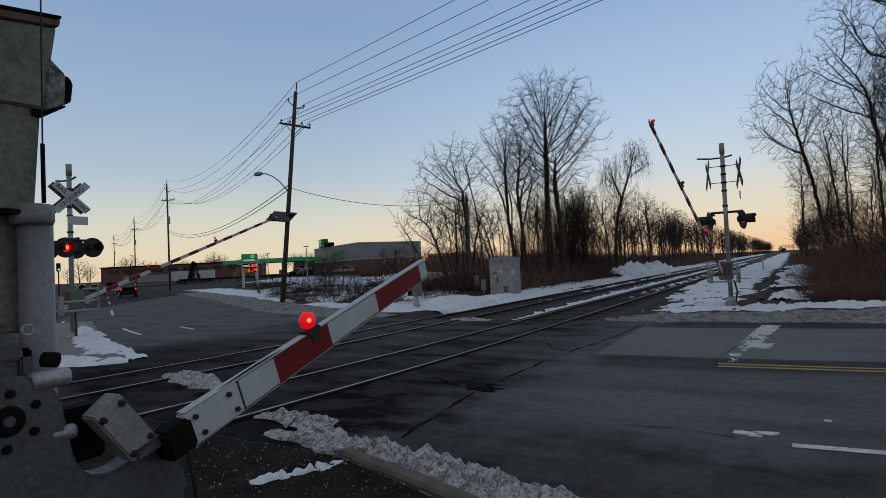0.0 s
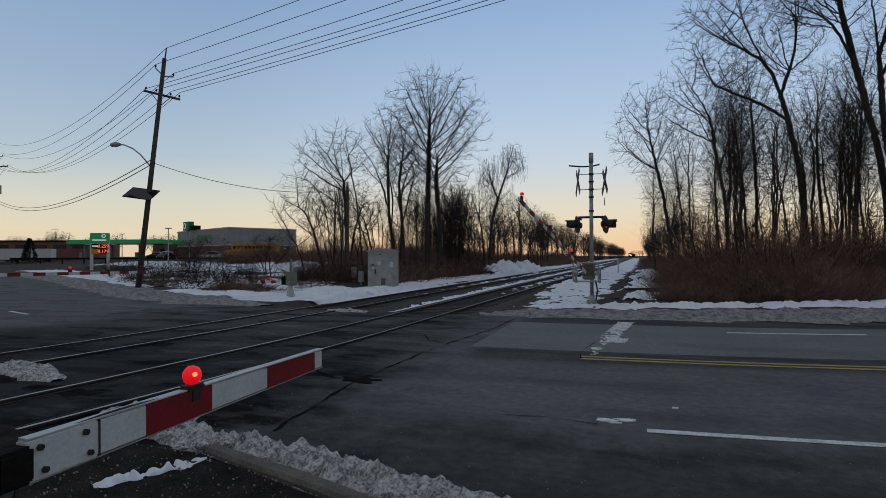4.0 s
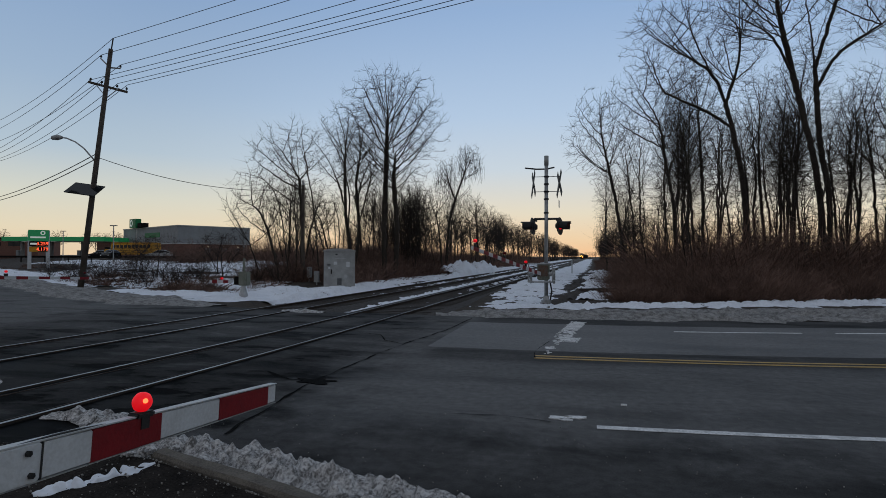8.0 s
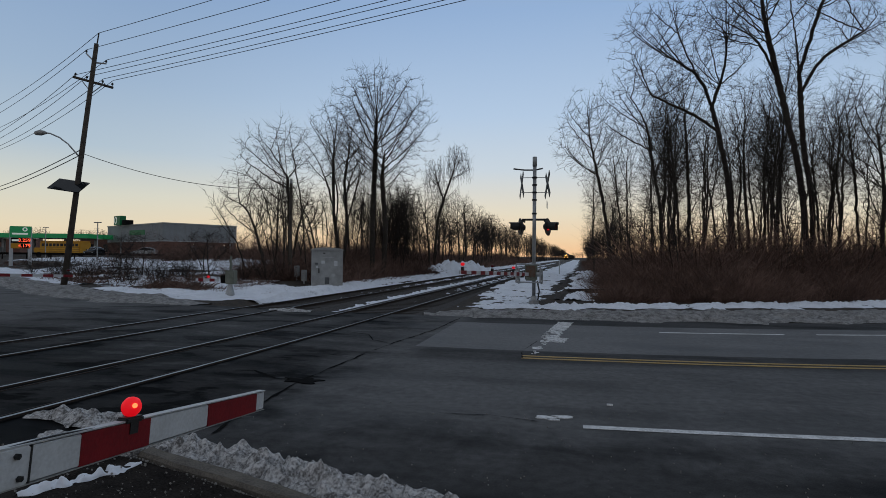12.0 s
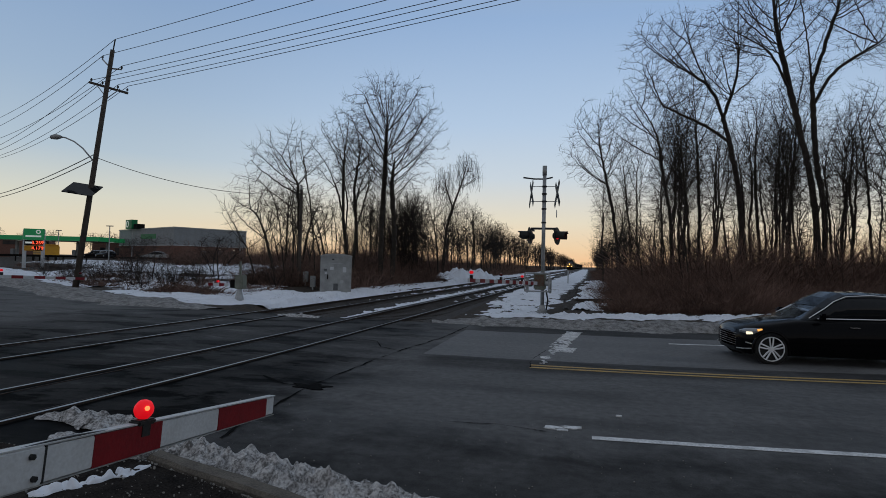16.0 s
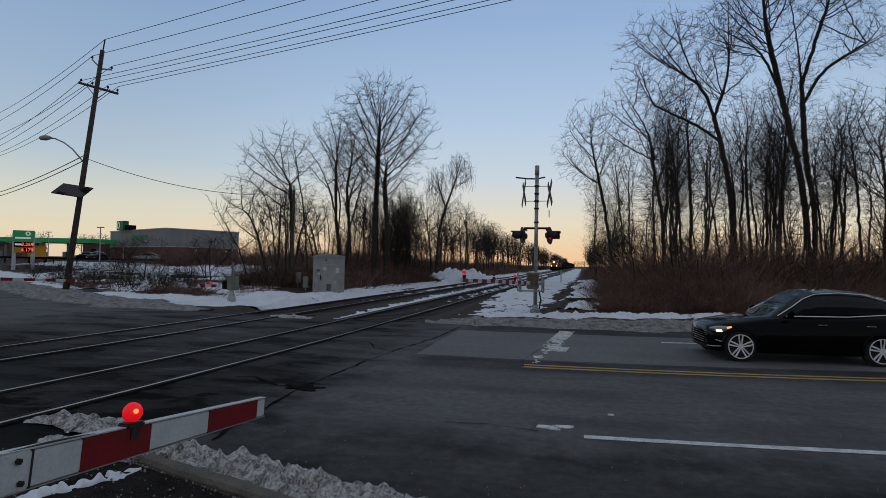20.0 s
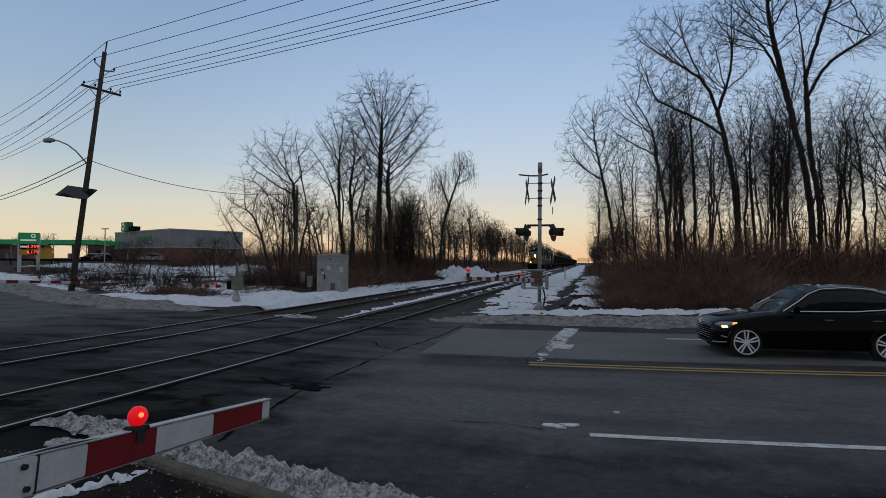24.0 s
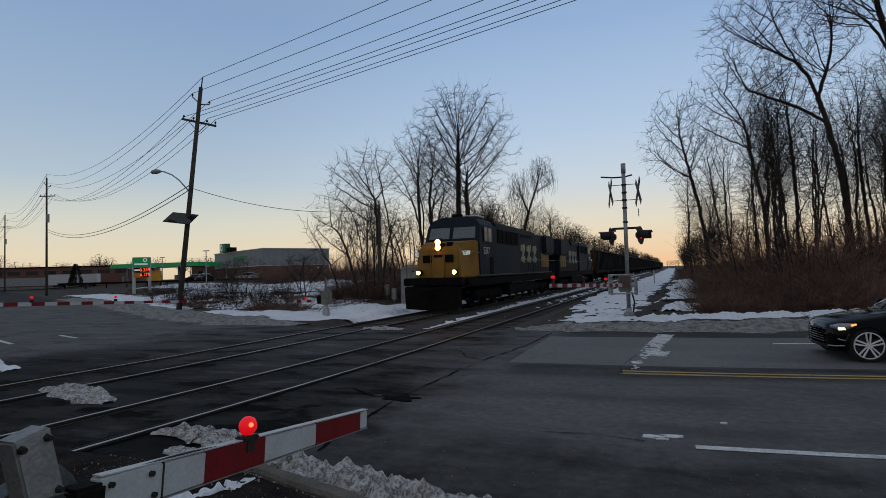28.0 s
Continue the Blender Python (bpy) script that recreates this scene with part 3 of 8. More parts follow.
def strip_mound(name, path, label, mat, height, width, seed, step=0.12, rough=0.5, category="snow", holes=0.0, lift=0.0):
    """An uneven bank of snow along a path; it falls to the ground at its ragged edges."""
    pts = [Vector((p[0], p[1])) for p in path]
    hs = [p[2] if len(p) > 2 else 1.0 for p in path]
    line = []
    for (a, b, ha, hb) in zip(pts, pts[1:], hs, hs[1:]):
        n = max(1, int((b - a).length / (step * max(1.0, 0.5 * (a.length + b.length) / 45))))
        line += [(a.lerp(b, i / n), ha + (hb - ha) * i / n, (b - a).normalized()) for i in range(n)]
    line.append((pts[-1], hs[-1], (pts[-1] - pts[-2]).normalized()))
    m = max(6, int(width / step))
    verts = []
    for p, h, d in line:
        side = Vector((-d.y, d.x))
        rag = [rough * lump(p.x, p.y, width * 0.6, s) + 0.4 * rough * lump(p.x, p.y, 0.4, s) + 0.25 * rough * lump(p.x, p.y, 0.14, s) for s in (seed, seed + 9)]
        wl, wr = width / 2 * h * (1 + rag[0]), width / 2 * h * (1 + rag[1])
        for j in range(m + 1):
            u = j / m * 2 - 1
            q = p + side * (wr * u if u > 0 else wl * u)
            e = max(0.0, 1 - u * u) ** 0.6
            z = height * h * e * (0.75 - holes + 0.7 * lump(q.x, q.y, width * 0.35, seed) + 0.5 * lump(q.x, q.y, max(0.11, min(0.5, width * 0.12)), seed + 3) + 0.46 * lump(q.x, q.y, max(0.06, min(0.22, width * 0.05)), seed + 5) + (0.13 * lump(q.x, q.y, 0.035, seed + 7) if width < 0.8 else 0.0))
            base = ground_height(q.x, q.y) + (0.055 if 3.6 < q.y - bend(q.x) < 17.6 else 0.0) + lift
            verts.append((q.x, q.y, base + max(-0.08 if (e < 0.1 or holes) else -0.005, z - 0.012)))
    n = m + 1
    g = Geo().add(verts, [(i * n + j, i * n + j + 1, (i + 1) * n + j + 1, (i + 1) * n + j) for i in range(len(line) - 1) for j in range(m)])
    return tagged(g.mesh(name, mat, smooth=True), label, category, kind="structure")


def snow():
    strip_mound("snow_bank", [(-4.6, 17.7, 0.3), (-3, 18.2, 0.7), (0, 18.5, 0.8), (3, 19.1), (9, 20.9), (18, 24.5), (34, 33), (58, 46)], "grey ploughed snow bank along the far road edge", SLUSH, 0.2, 3.0, 1.0, 0.1)
    strip_mound("snow_verge", [(-3.2, 20.4, 0.4), (-0.5, 21.6, 0.8), (5, 23.5, 0.8), (11, 26.0, 0.8), (23, 32.2, 0.8), (46, 44.2)], "white snow strip before the brush", SNOW, 0.27, 2.3, 2.0, 0.09, rough=1.0, holes=0.36)
    strip_mound("snow_trackside", [(-2.9, 20.5, 0.6), (-2.4, 26), (-2.2, 34), (-1.8, 46), (-0.6, 90), (1.5, 200), (4, 340)], "trodden snow beside the tracks", SNOW, 0.17, 3.2, 3.0, 0.1, holes=0.5)
    strip_mound("snow_field", [(-12.9, 21.0, 0.4), (-15, 22.2), (-18.4, 23.6, 0.9), (-21, 24.3, 0.6), (-24, 25.4, 0.3)], "snow on the verge beside the crossing", SNOW, 0.15, 4.6, 4.0, 0.09, rough=0.8, holes=0.05)
    strip_mound("snow_trackside", [(0.3, 24.3, 0.6), (0.7, 30), (1.0, 40), (1.8, 60)], "snow over the ballast by the wood", SNOW, 0.3, 2.0, 3.5, 0.1, holes=0.3)
    strip_mound("snow_trackside", [(-13.0, 20.6, 0.25), (-12.9, 22.5, 0.9), (-12.7, 30), (-12.4, 46), (-11.6, 92), (-9.5, 200), (-6, 340)], "snow beside the far track", SNOW, 0.22, 4.0, 5.0, 0.12, rough=0.7, holes=0.05)
    strip_mound("snow_pile", [(-12.6, 52, 0.5), (-12.2, 57), (-11.6, 64), (-11.2, 72, 0.6)], "heaped snow beside the far track", SNOW, 1.25, 3.2, 5.5, 0.25)
    strip_mound("snow_between_tracks", [(-8.3, 18.6, 0.3), (-8.2, 26), (-7.8, 50), (-7.0, 90), (-5, 200)], "thin snow between the tracks", SNOW, 0.13, 2.1, 6.0, 0.12, rough=0.7, holes=0.22)
    for off in (0.0, -3.9):
        strip_mound("snow_between_rails", [(track_x(19) + off, 19, 0.5), (track_x(40) + off, 40), (track_x(110) + off, 110)], "snow streaks between the rails", SNOW, 0.15, 1.3, 6.5 - off, 0.1, rough=0.7, holes=0.27, lift=0.05)
    strip_mound("snow_field", [(-13.6, 24.5, 0.7), (-15.5, 27), (-18.5, 29), (-23, 31.5)], "thin snow under the scrub beside the relay case", SNOW, 0.16, 5.4, 12.5, 0.1, rough=0.8, holes=0.25)
    strip_mound("snow_field", [(-27, 27.5, 0.7), (-33, 31.5), (-42, 37), (-56, 45), (-76, 56)], "snow along the far road verge", SNOW, 0.2, 4.6, 12.0, 0.16, rough=0.8, holes=0.5)
    strip_mound("snow_field", [(-21, 29.5), (-28, 33.5), (-40, 41.5), (-54, 51)], "broken snow among the scrub", SNOW, 0.24, 7.0, 13.5, 0.16, rough=0.8, holes=0.56)
    strip_mound("snow_field", [(-34, 47), (-48, 57), (-66, 69), (-90, 81)], "broken snow on the scrub lot", SNOW, 0.28, 9.0, 13.0, 0.22, rough=0.8, holes=0.5)
    strip_mound("snow_field", [(-24, 40), (-44, 64), (-60, 84)], "broken snow on the scrub lot", SNOW, 0.28, 9.0, 14.0, 0.2, rough=0.8, holes=0.55)
    strip_mound("snow_bank", [(-13.0, 18.2, 0.4), (-17, 19.5), (-22, 21.5), (-29, 25.5), (-40, 32), (-60, 43)], "grey slush bank along the far kerb", SLUSH, 0.15, 2.9, 15.0, 0.14)


def near_ground():
    strip_mound("snow_bank", [(-5.2, 4.75, 0.4), (-4.4, 4.75, 0.7), (-3.5, 4.62), (-2.9, 4.5), (-2.3, 4.36), (-1.6, 4.12), (-0.9, 3.94), (0.2, 3.8, 0.9), (2.4, 3.85, 0.8), (6, 4.4, 0.7)], "crusted grey snow along the near kerb", SNOW_GREY, 0.145, 0.54, 7.0, 0.018)
    strip_mound("snow_patch", [(-3.99, 3.42, 0.4), (-3.9, 3.6, 0.9), (-3.82, 3.78, 0.7), (-3.73, 4.0), (-3.63, 4.24, 0.5)], "thin melting snow on gravel", SNOW, 0.1, 0.22, 8.0, 0.01, rough=1.3, holes=0.2, lift=0.035)
    strip_mound("snow_patch", [(-5.95, 5.2, 0.3), (-5.6, 5.32, 0.8), (-5.1, 5.28), (-4.6, 5.05), (-4.25, 4.85, 0.5)], "grey snow crust behind the gate arm", SNOW_GREY, 0.12, 0.42, 8.5, 0.02, rough=0.8, holes=0.16, lift=0.02)
    strip_mound("snow_patch", [(-10.3, 6.85, 0.4), (-9.5, 6.7), (-8.6, 6.45), (-8.1, 6.3, 0.3)], "snow heap between the tracks", SNOW_GREY, 0.14, 0.7, 9.0, 0.05)
    strip_mound("snow_patch", [(-13.3, 8.1, 0.3), (-15, 8.3), (-17.2, 9.0), (-20.7, 10.6), (-26, 13.2, 0.5)], "snow on the kerb island by the mast", SNOW, 0.18, 1.1, 10.0, 0.08)
    strip_mound("snow_patch", [(-13.1, 7.7, 0.5), (-13.6, 7.2), (-15.2, 6.9), (-17.6, 7.5, 0.6)], "snow heaped round the nose of the kerb island", SNOW, 0.16, 0.9, 10.5, 0.06)
    strip_mound("snow_patch", [(-9.8, 17.3, 0.4), (-9.0, 17.2), (-8.2, 17.0, 0.4)], "slush between the tracks at the road edge", SNOW_GREY, 0.1, 0.7, 11.0, 0.05)
    g = Geo()
    xs = [-16 + 0.3 * i for i in range(110)]
    n = len(xs)
    def edge(x):
        return 4.3 if x < -3.7 else 4.3 - (x + 3.7) * 0.33 if x < -1.9 else 3.68 - min(0.3, (x + 1.9) * 0.2)
    verts = []
    for j in range(36):
        for x in xs:
            y = -6 + (edge(x) + 6) * j / 35
            verts.append((x, y, 0.055 + 0.02 * lump(x, y, 0.5) + 0.012 * lump(x, y, 0.12)))
    g.add(verts, [(j * n + i, j * n + i + 1, (j + 1) * n + i + 1, (j + 1) * n + i) for j in range(35) for i in range(n - 1)])
    tagged(g.mesh("gravel_verge", GRIT, smooth=True), "dark gritty soil behind the near kerb", "gravel", kind="structure")
    isle = thing("kerb_island", "grey concrete kerb island under the far gate mast", "kerb", kind="structure")
    Geo().prism([(-28, 14.6), (-24, 12.7), (-19.6, 10.5), (-17.0, 9.5), (-14.2, 8.3), (-13.4, 7.7), (-13.5, 7.2), (-14.4, 6.75), (-17.5, 7.4), (-21.5, 9.1), (-26, 11.3), (-29, 12.9)], -0.05, 0.08).mesh("island_slab", CONCRETE, isle, bevel=0.03)
    k = thing("kerb", "worn concrete kerb stones along the near verge", "kerb", kind="structure")
    pts = [(-3.72, 4.42), (-3.1, 4.22), (-2.5, 4.05), (-1.9, 3.84), (-1.2, 3.64), (-0.4, 3.52), (0.5, 3.5), (1.5, 3.58), (2.6, 3.68)]
    line = []
    for i in range(len(pts) - 1):
        q = [Vector(pts[max(0, min(len(pts) - 1, i + o))]) for o in (-1, 0, 1, 2)]
        for s in range(6):
            f = s / 6
            line.append(0.5 * (2 * q[1] + (q[2] - q[0]) * f + (2 * q[0] - 5 * q[1] + 4 * q[2] - q[3]) * f * f + (3 * q[1] - q[0] - 3 * q[2] + q[3]) * f ** 3))
    # three cast lengths, butted
    for a, b in ((0, 17), (17, 33), (33, 48)):
        g, shape = Geo(), ((-0.085, -0.1), (-0.085, 0.065), (-0.06, 0.092), (0.05, 0.095), (0.08, 0.06), (0.085, -0.1))
        part_line = line[a:min(b + 1, len(line))]
        verts = []
        for i, c in enumerate(part_line):
            d = (part_line[min(i + 1, len(part_line) - 1)] - part_line[max(i - 1, 0)]).normalized()
            for w, z in shape:
                w += 0.012 * lump(c.x * 3, c.y + w * 9, 1.0, 2.0) if z > 0 else 0.0
                verts.append((c.x - d.y * w, c.y + d.x * w, z + (0.01 * lump(c.x, w * 8, 0.3, 4.0) if z > 0 else 0.0)))
        n6 = len(shape)
        g.add(verts, [(i * n6 + j, i * n6 + (j + 1) % n6, (i + 1) * n6 + (j + 1) % n6, (i + 1) * n6 + j) for i in range(len(part_line) - 1) for j in range(n6)])
        g.add(verts[:n6], [tuple(range(n6))])
        g.add(verts[-n6:], [tuple(reversed(range(n6)))])
        g.mesh("kerb_stone", KERB, k)
    pad = thing("concrete_pad", "cracked concrete footing slab beside the gate", "concrete slab", pose(-2.55, 2.35, 0, 0, 0, 14), kind="structure")
    Geo().box((0, 0, 0.03), (0.8, 1.5, 0.14)).mesh("slab", CONCRETE, pad, bevel=0.02)
    for x, y, r in ((-3.8, 4.36, 0.07), (-3.62, 4.5, 0.045), (-3.93, 4.3, 0.035)):
        bm = bmesh.new()
        bmesh.ops.create_icosphere(bm, subdivisions=3, radius=r)
        for v in bm.verts:
            v.co *= 1 + 0.35 * noise.noise(v.co / (r * 0.8) + Vector((x * 9, y, 0))) + 0.15 * noise.noise(v.co / (r * 0.25))
            v.co.z *= 0.75
        me = bpy.data.meshes.new("ice_chunk")
        bm.to_mesh(me)
        bm.free()
        me.materials.append(SNOW_GREY)
        lump_of_ice = new("ice_chunk", me)
        lump_of_ice.location = (x, y, 0.06 + r * 0.55)
        tagged(lump_of_ice, "dirty grey lump of ice beside the kerb", "ice")
    rng = random.Random(31)
    grit = Geo()
    for i in range(520):
        x, y, s = rng.uniform(-4.5, 7.0), 3.95 + 3.2 * rng.random() ** 1.6, rng.uniform(0.003, 0.011)
        m = pose(x, y + bend(x) * 0.8, 0.006, rng.uniform(0, 90), rng.uniform(0, 90), rng.uniform(0, 90))
        grit.add([m @ Vector(q) for q in ((s, 0, 0), (-s, 0, 0), (0, s, 0), (0, -s, 0), (0, 0, s * 0.7), (0, 0, -s * 0.7))],
                 [(0, 2, 4), (2, 1, 4), (1, 3, 4), (3, 0, 4), (2, 0, 5), (1, 2, 5), (3, 1, 5), (0, 3, 5)])
    tagged(grit.mesh("road_grit", CONCRETE), "pale grit and salt strewn on the asphalt", "gravel", kind="stuff")
    rng = random.Random(8)
    stones = Geo()
    for i in range(1500):
        x, y, s = rng.uniform(-5.5, -0.6), rng.uniform(2.3, 4.5), 0.003 + 0.013 * rng.random() ** 3
        y = min(y, edge(x) - 0.03)
        m = pose(x, y, 0.075, rng.uniform(0, 90), rng.uniform(0, 90), rng.uniform(0, 90))
        stones.add([m @ Vector(q) for q in ((s, 0, 0), (-s, 0, 0), (0, s * 0.8, 0), (0, -s * 0.8, 0), (0, 0, s * 0.7), (0, 0, -s * 0.7))],
                   [(0, 2, 4), (2, 1, 4), (1, 3, 4), (3, 0, 4), (2, 0, 5), (1, 2, 5), (3, 1, 5), (0, 3, 5)])
    tagged(stones.mesh("loose_stones", CONCRETE), "loose gravel and ice crumbs", "gravel", kind="stuff")

# ---- trees ----


def colonise(seed, stems, crowns, step=0.26, kill=0.3, rise=0.12, wander=0.1, rounds=60, limbs=1.0):
    """Grow a branching skeleton from stems into crowns (centre, radii, count): points and the index of each one's parent."""
    rng = np.random.RandomState(seed)
    pts, parent = [], []
    for line in stems:
        line = [Vector((p[0], p[1], p[2])) for p in line]
        last = -1
        if pts and line[0].z > 0.5:
            last = int(np.argmin([(q - line[0]).length for q in pts]))
            line[0] = pts[last].copy()
        else:
            pts.append(line[0])
            parent.append(-1)
            last = len(pts) - 1
        for i in range(len(line) - 1):
            q = [line[max(0, min(len(line) - 1, i + o))] for o in (-1, 0, 1, 2)]
            n = max(1, int((q[2] - q[1]).length / step))
            for k in range(1, n + 1):
                f = k / n
                c = 0.5 * (2 * q[1] + (q[2] - q[0]) * f + (2 * q[0] - 5 * q[1] + 4 * q[2] - q[3]) * f * f + (3 * q[1] - q[0] - 3 * q[2] + q[3]) * f ** 3)
                c = c + Vector(rng.normal(0, 0.02, 3))
                pts.append(c)
                parent.append(last)
                last = len(pts) - 1
    # main limbs: they leave the stems low in each crown and sweep up and out to its rim
    spin = rng.uniform(0, 6.28)
    for c, r, count in crowns:
        c, r = Vector(c), Vector(r)
        node = np.array([tuple(p) for p in pts])
        for k in range(int(limbs * (3 + count / 45))):
            spin += 2.4
            lift = rng.uniform(-0.45, 0.95)
            flat = math.sqrt(max(0.08, 1 - lift * lift)) * rng.uniform(0.7, 0.98)
            goal = c + Vector((r.x * flat * math.cos(spin), r.y * flat * math.sin(spin), r.z * lift))
            want = np.array((c.x, c.y, goal.z - 0.55 * (goal - Vector((c.x, c.y, goal.z))).length - 0.55 * r.z * (0.4 + 0.4 * lift) - 0.3))
            gap = np.linalg.norm((node - want) * np.array((0.5, 0.5, 1.0)), axis=1)
            last = int(gap.argmin())
            p0 = Vector(node[last])
            if goal.z < p0.z:
                goal.z = p0.z + 0.3
            out = goal - p0
            ctrl = p0 + Vector((out.x * 0.55, out.y * 0.55, out.z * 0.38))
            n = max(2, int(out.length / step))
            for i in range(1, n + 1):
                f = i / n
                q = p0 * (1 - f) ** 2 + ctrl * (2 * f * (1 - f)) + goal * f * f + Vector(rng.normal(0, 0.022, 3))
                pts.append(q)
                parent.append(last)
                last = len(pts) - 1
    goals = []
    for c, r, count in crowns:
        count = int(count * 2.0)
        g = rng.normal(0, 1, (count, 3))
        g /= np.linalg.norm(g, axis=1)[:, None]
        g *= (rng.rand(count, 1) ** 0.4) * (1 + 0.16 * rng.normal(0, 1, (count, 1)).clip(-1.5, 1.5) * (np.abs(g[:, :1]) * 0.5 + 0.5))
        goals.append(g * np.array(r) + np.array(c))
    goals = np.concatenate(goals)
    pos = np.array([tuple(p) for p in pts])
    # only nodes above the clear trunk may sprout
    low = goals[:, 2].min() - 0.8
    may = pos[:, 2] > min(low, pos[:, 2].max() - 1.5)
    dist = np.linalg.norm(goals[:, None, :] - pos[None, :, :], axis=2)
    dist[:, ~may] = 1e6
    near, best = dist.argmin(axis=1), dist.min(axis=1)
    parent = list(parent)
    for turn in range(rounds):
        live = best > kill
        goals, near, best = goals[live], near[live], best[live]
        if not len(goals):
            break
        way = goals - pos[near]
        way /= np.linalg.norm(way, axis=1)[:, None]
        total = np.zeros((len(pos), 3))
        np.add.at(total, near, way)
        who = np.unique(near)
        d = total[who]
        d /= np.linalg.norm(d, axis=1)[:, None] + 1e-9
        d += rng.normal(0, wander, d.shape) + np.array((0, 0, rise))
        d /= np.linalg.norm(d, axis=1)[:, None]
        fresh = pos[who] + d * step
        # a shoot that runs into standing wood stops, and so does what drew it
        clear = np.linalg.norm(fresh[:, None, :] - pos[None, :, :], axis=2).min(axis=1) > 0.62 * step
        stuck = np.isin(near, who[~clear])
        goals, near, best = goals[~stuck], near[~stuck], best[~stuck]
        fresh, who = fresh[clear], who[clear]
        if not len(fresh) or not len(goals):
            break
        base = len(pos)
        pos = np.concatenate([pos, fresh])
        parent += [int(i) for i in who]
        dn = np.linalg.norm(goals[:, None, :] - fresh[None, :, :], axis=2)
        k, m = dn.argmin(axis=1), dn.min(axis=1)
        closer = m < best
        near[closer], best[closer] = base + k[closer], m[closer]
    return pos, parent


def tree_segments(seed, stems, crowns, radius, twigs=1.2, tip=0.0085, hang=0.0, step=0.26, kill=0.3, rise=0.12, wander=0.1, limbs=1.0):
    """The thick wood as round limbs, and tapered segments (a, b, ra, rb) for thin branches with fine twigs on them."""
    pos, parent = colonise(seed, stems, crowns, step, kill, rise, wander, limbs=limbs)
    rng = random.Random(seed)
    n = len(pos)
    tips = [0] * n
    kids = [0] * n
    for p in parent:
        if p >= 0:
            kids[p] += 1
    for i in range(n - 1, -1, -1):
        if not kids[i]:
            tips[i] += 1
        if parent[i] >= 0:
            tips[parent[i]] += tips[i]
    top = max(tips)
    power = math.log(max(2, top)) / math.log(radius / tip)
    rad = [tip * max(1, t) ** (1 / power) for t in tips]
    roots = [i for i in range(n) if parent[i] < 0]
    foot = min(pos[i][2] for i in roots)
    heir = [-1] * n
    for i in range(n):
        p = parent[i]
        if p >= 0 and (heir[p] < 0 or tips[i] > tips[heir[p]]):
            heir[p] = i
    wood = Geo()
    for i in range(n):
        if rad[i] <= 0.03 or (parent[i] >= 0 and heir[parent[i]] == i):
            continue
        line, size, k = [], [], i
        if parent[i] >= 0:
            line.append(pos[parent[i]])
            size.append(rad[i])
        while k >= 0 and rad[k] > 0.026:
            line.append(pos[k])
            size.append(rad[k] * (1 + 0.45 * max(0.0, 1 - (pos[k][2] - foot) / 0.9)))
            k = heir[k]
        if len(line) > 1:
            wood.tube(line, size, 7)
    out = []
    for i in range(n):
        p = parent[i]
        if p < 0:
            continue
        a, b = Vector(pos[p]), Vector(pos[i])
        if rad[i] <= 0.03:
            out.append((a, b, min(rad[p], rad[i] * 1.25), rad[i]))
        if rad[i] < 0.03:
            d = (b - a).normalized()
            for t in range(2 if rng.random() < twigs - 1 else 1):
                if rng.random() > twigs:
                    continue
                side_dir = Vector((rng.uniform(-1, 1), rng.uniform(-1, 1), rng.uniform(-0.3, 0.8) + rise)).normalized()
                w = (d * 0.75 + side_dir * 0.8).normalized()
                c = a.lerp(b, rng.random())
                out.append((c, c + w * rng.uniform(0.35, 0.95), tip * 0.95, 0.0))
            if rng.random() < hang:
                c = b.copy()
                for k in range(rng.randint(2, 6)):
                    e = c + Vector((rng.uniform(-0.12, 0.12), rng.uniform(-0.12, 0.12), -0.3))
                    out.append((c, e, 0.011, 0.009))
                    c = e
    return wood, out


def bars(segs):
    """Thin three-sided tapered bars."""
    g = Geo()
    for a, b, ra, rb in segs:
        n = 3
        d = (b - a).normalized()
        u = d.orthogonal().normalized()
        w = d.cross(u)
        o = len(g.v)
        for p, r in ((a, ra), (b, rb)) if rb else ((a, ra),):
            for j in range(n):
                t = 2 * math.pi * j / n
                q = p + u * (r * math.cos(t)) + w * (r * math.sin(t))
                g.v.append((q.x, q.y, q.z))
        if not rb:
            g.v.append((b.x, b.y, b.z))
            g.f += [(o, o + 1, o + 3), (o + 1, o + 2, o + 3), (o + 2, o, o + 3)]
            continue
        g.f += [(o + j, o + (j + 1) % n, o + n + (j + 1) % n, o + n + j) for j in range(n)]
    return g


def bare_tree(seed, radius, stems, crowns, at, label="slender bare winter tree with fine upright twigs", **how):
    t = thing("bare_tree", label, "tree", at)
    wood, segs = tree_segments(seed, stems, crowns, radius, **how)
    wood.mesh("trunk", BARK, t, smooth=True)
    bars(segs).mesh("crown", TWIG, t)
    return t


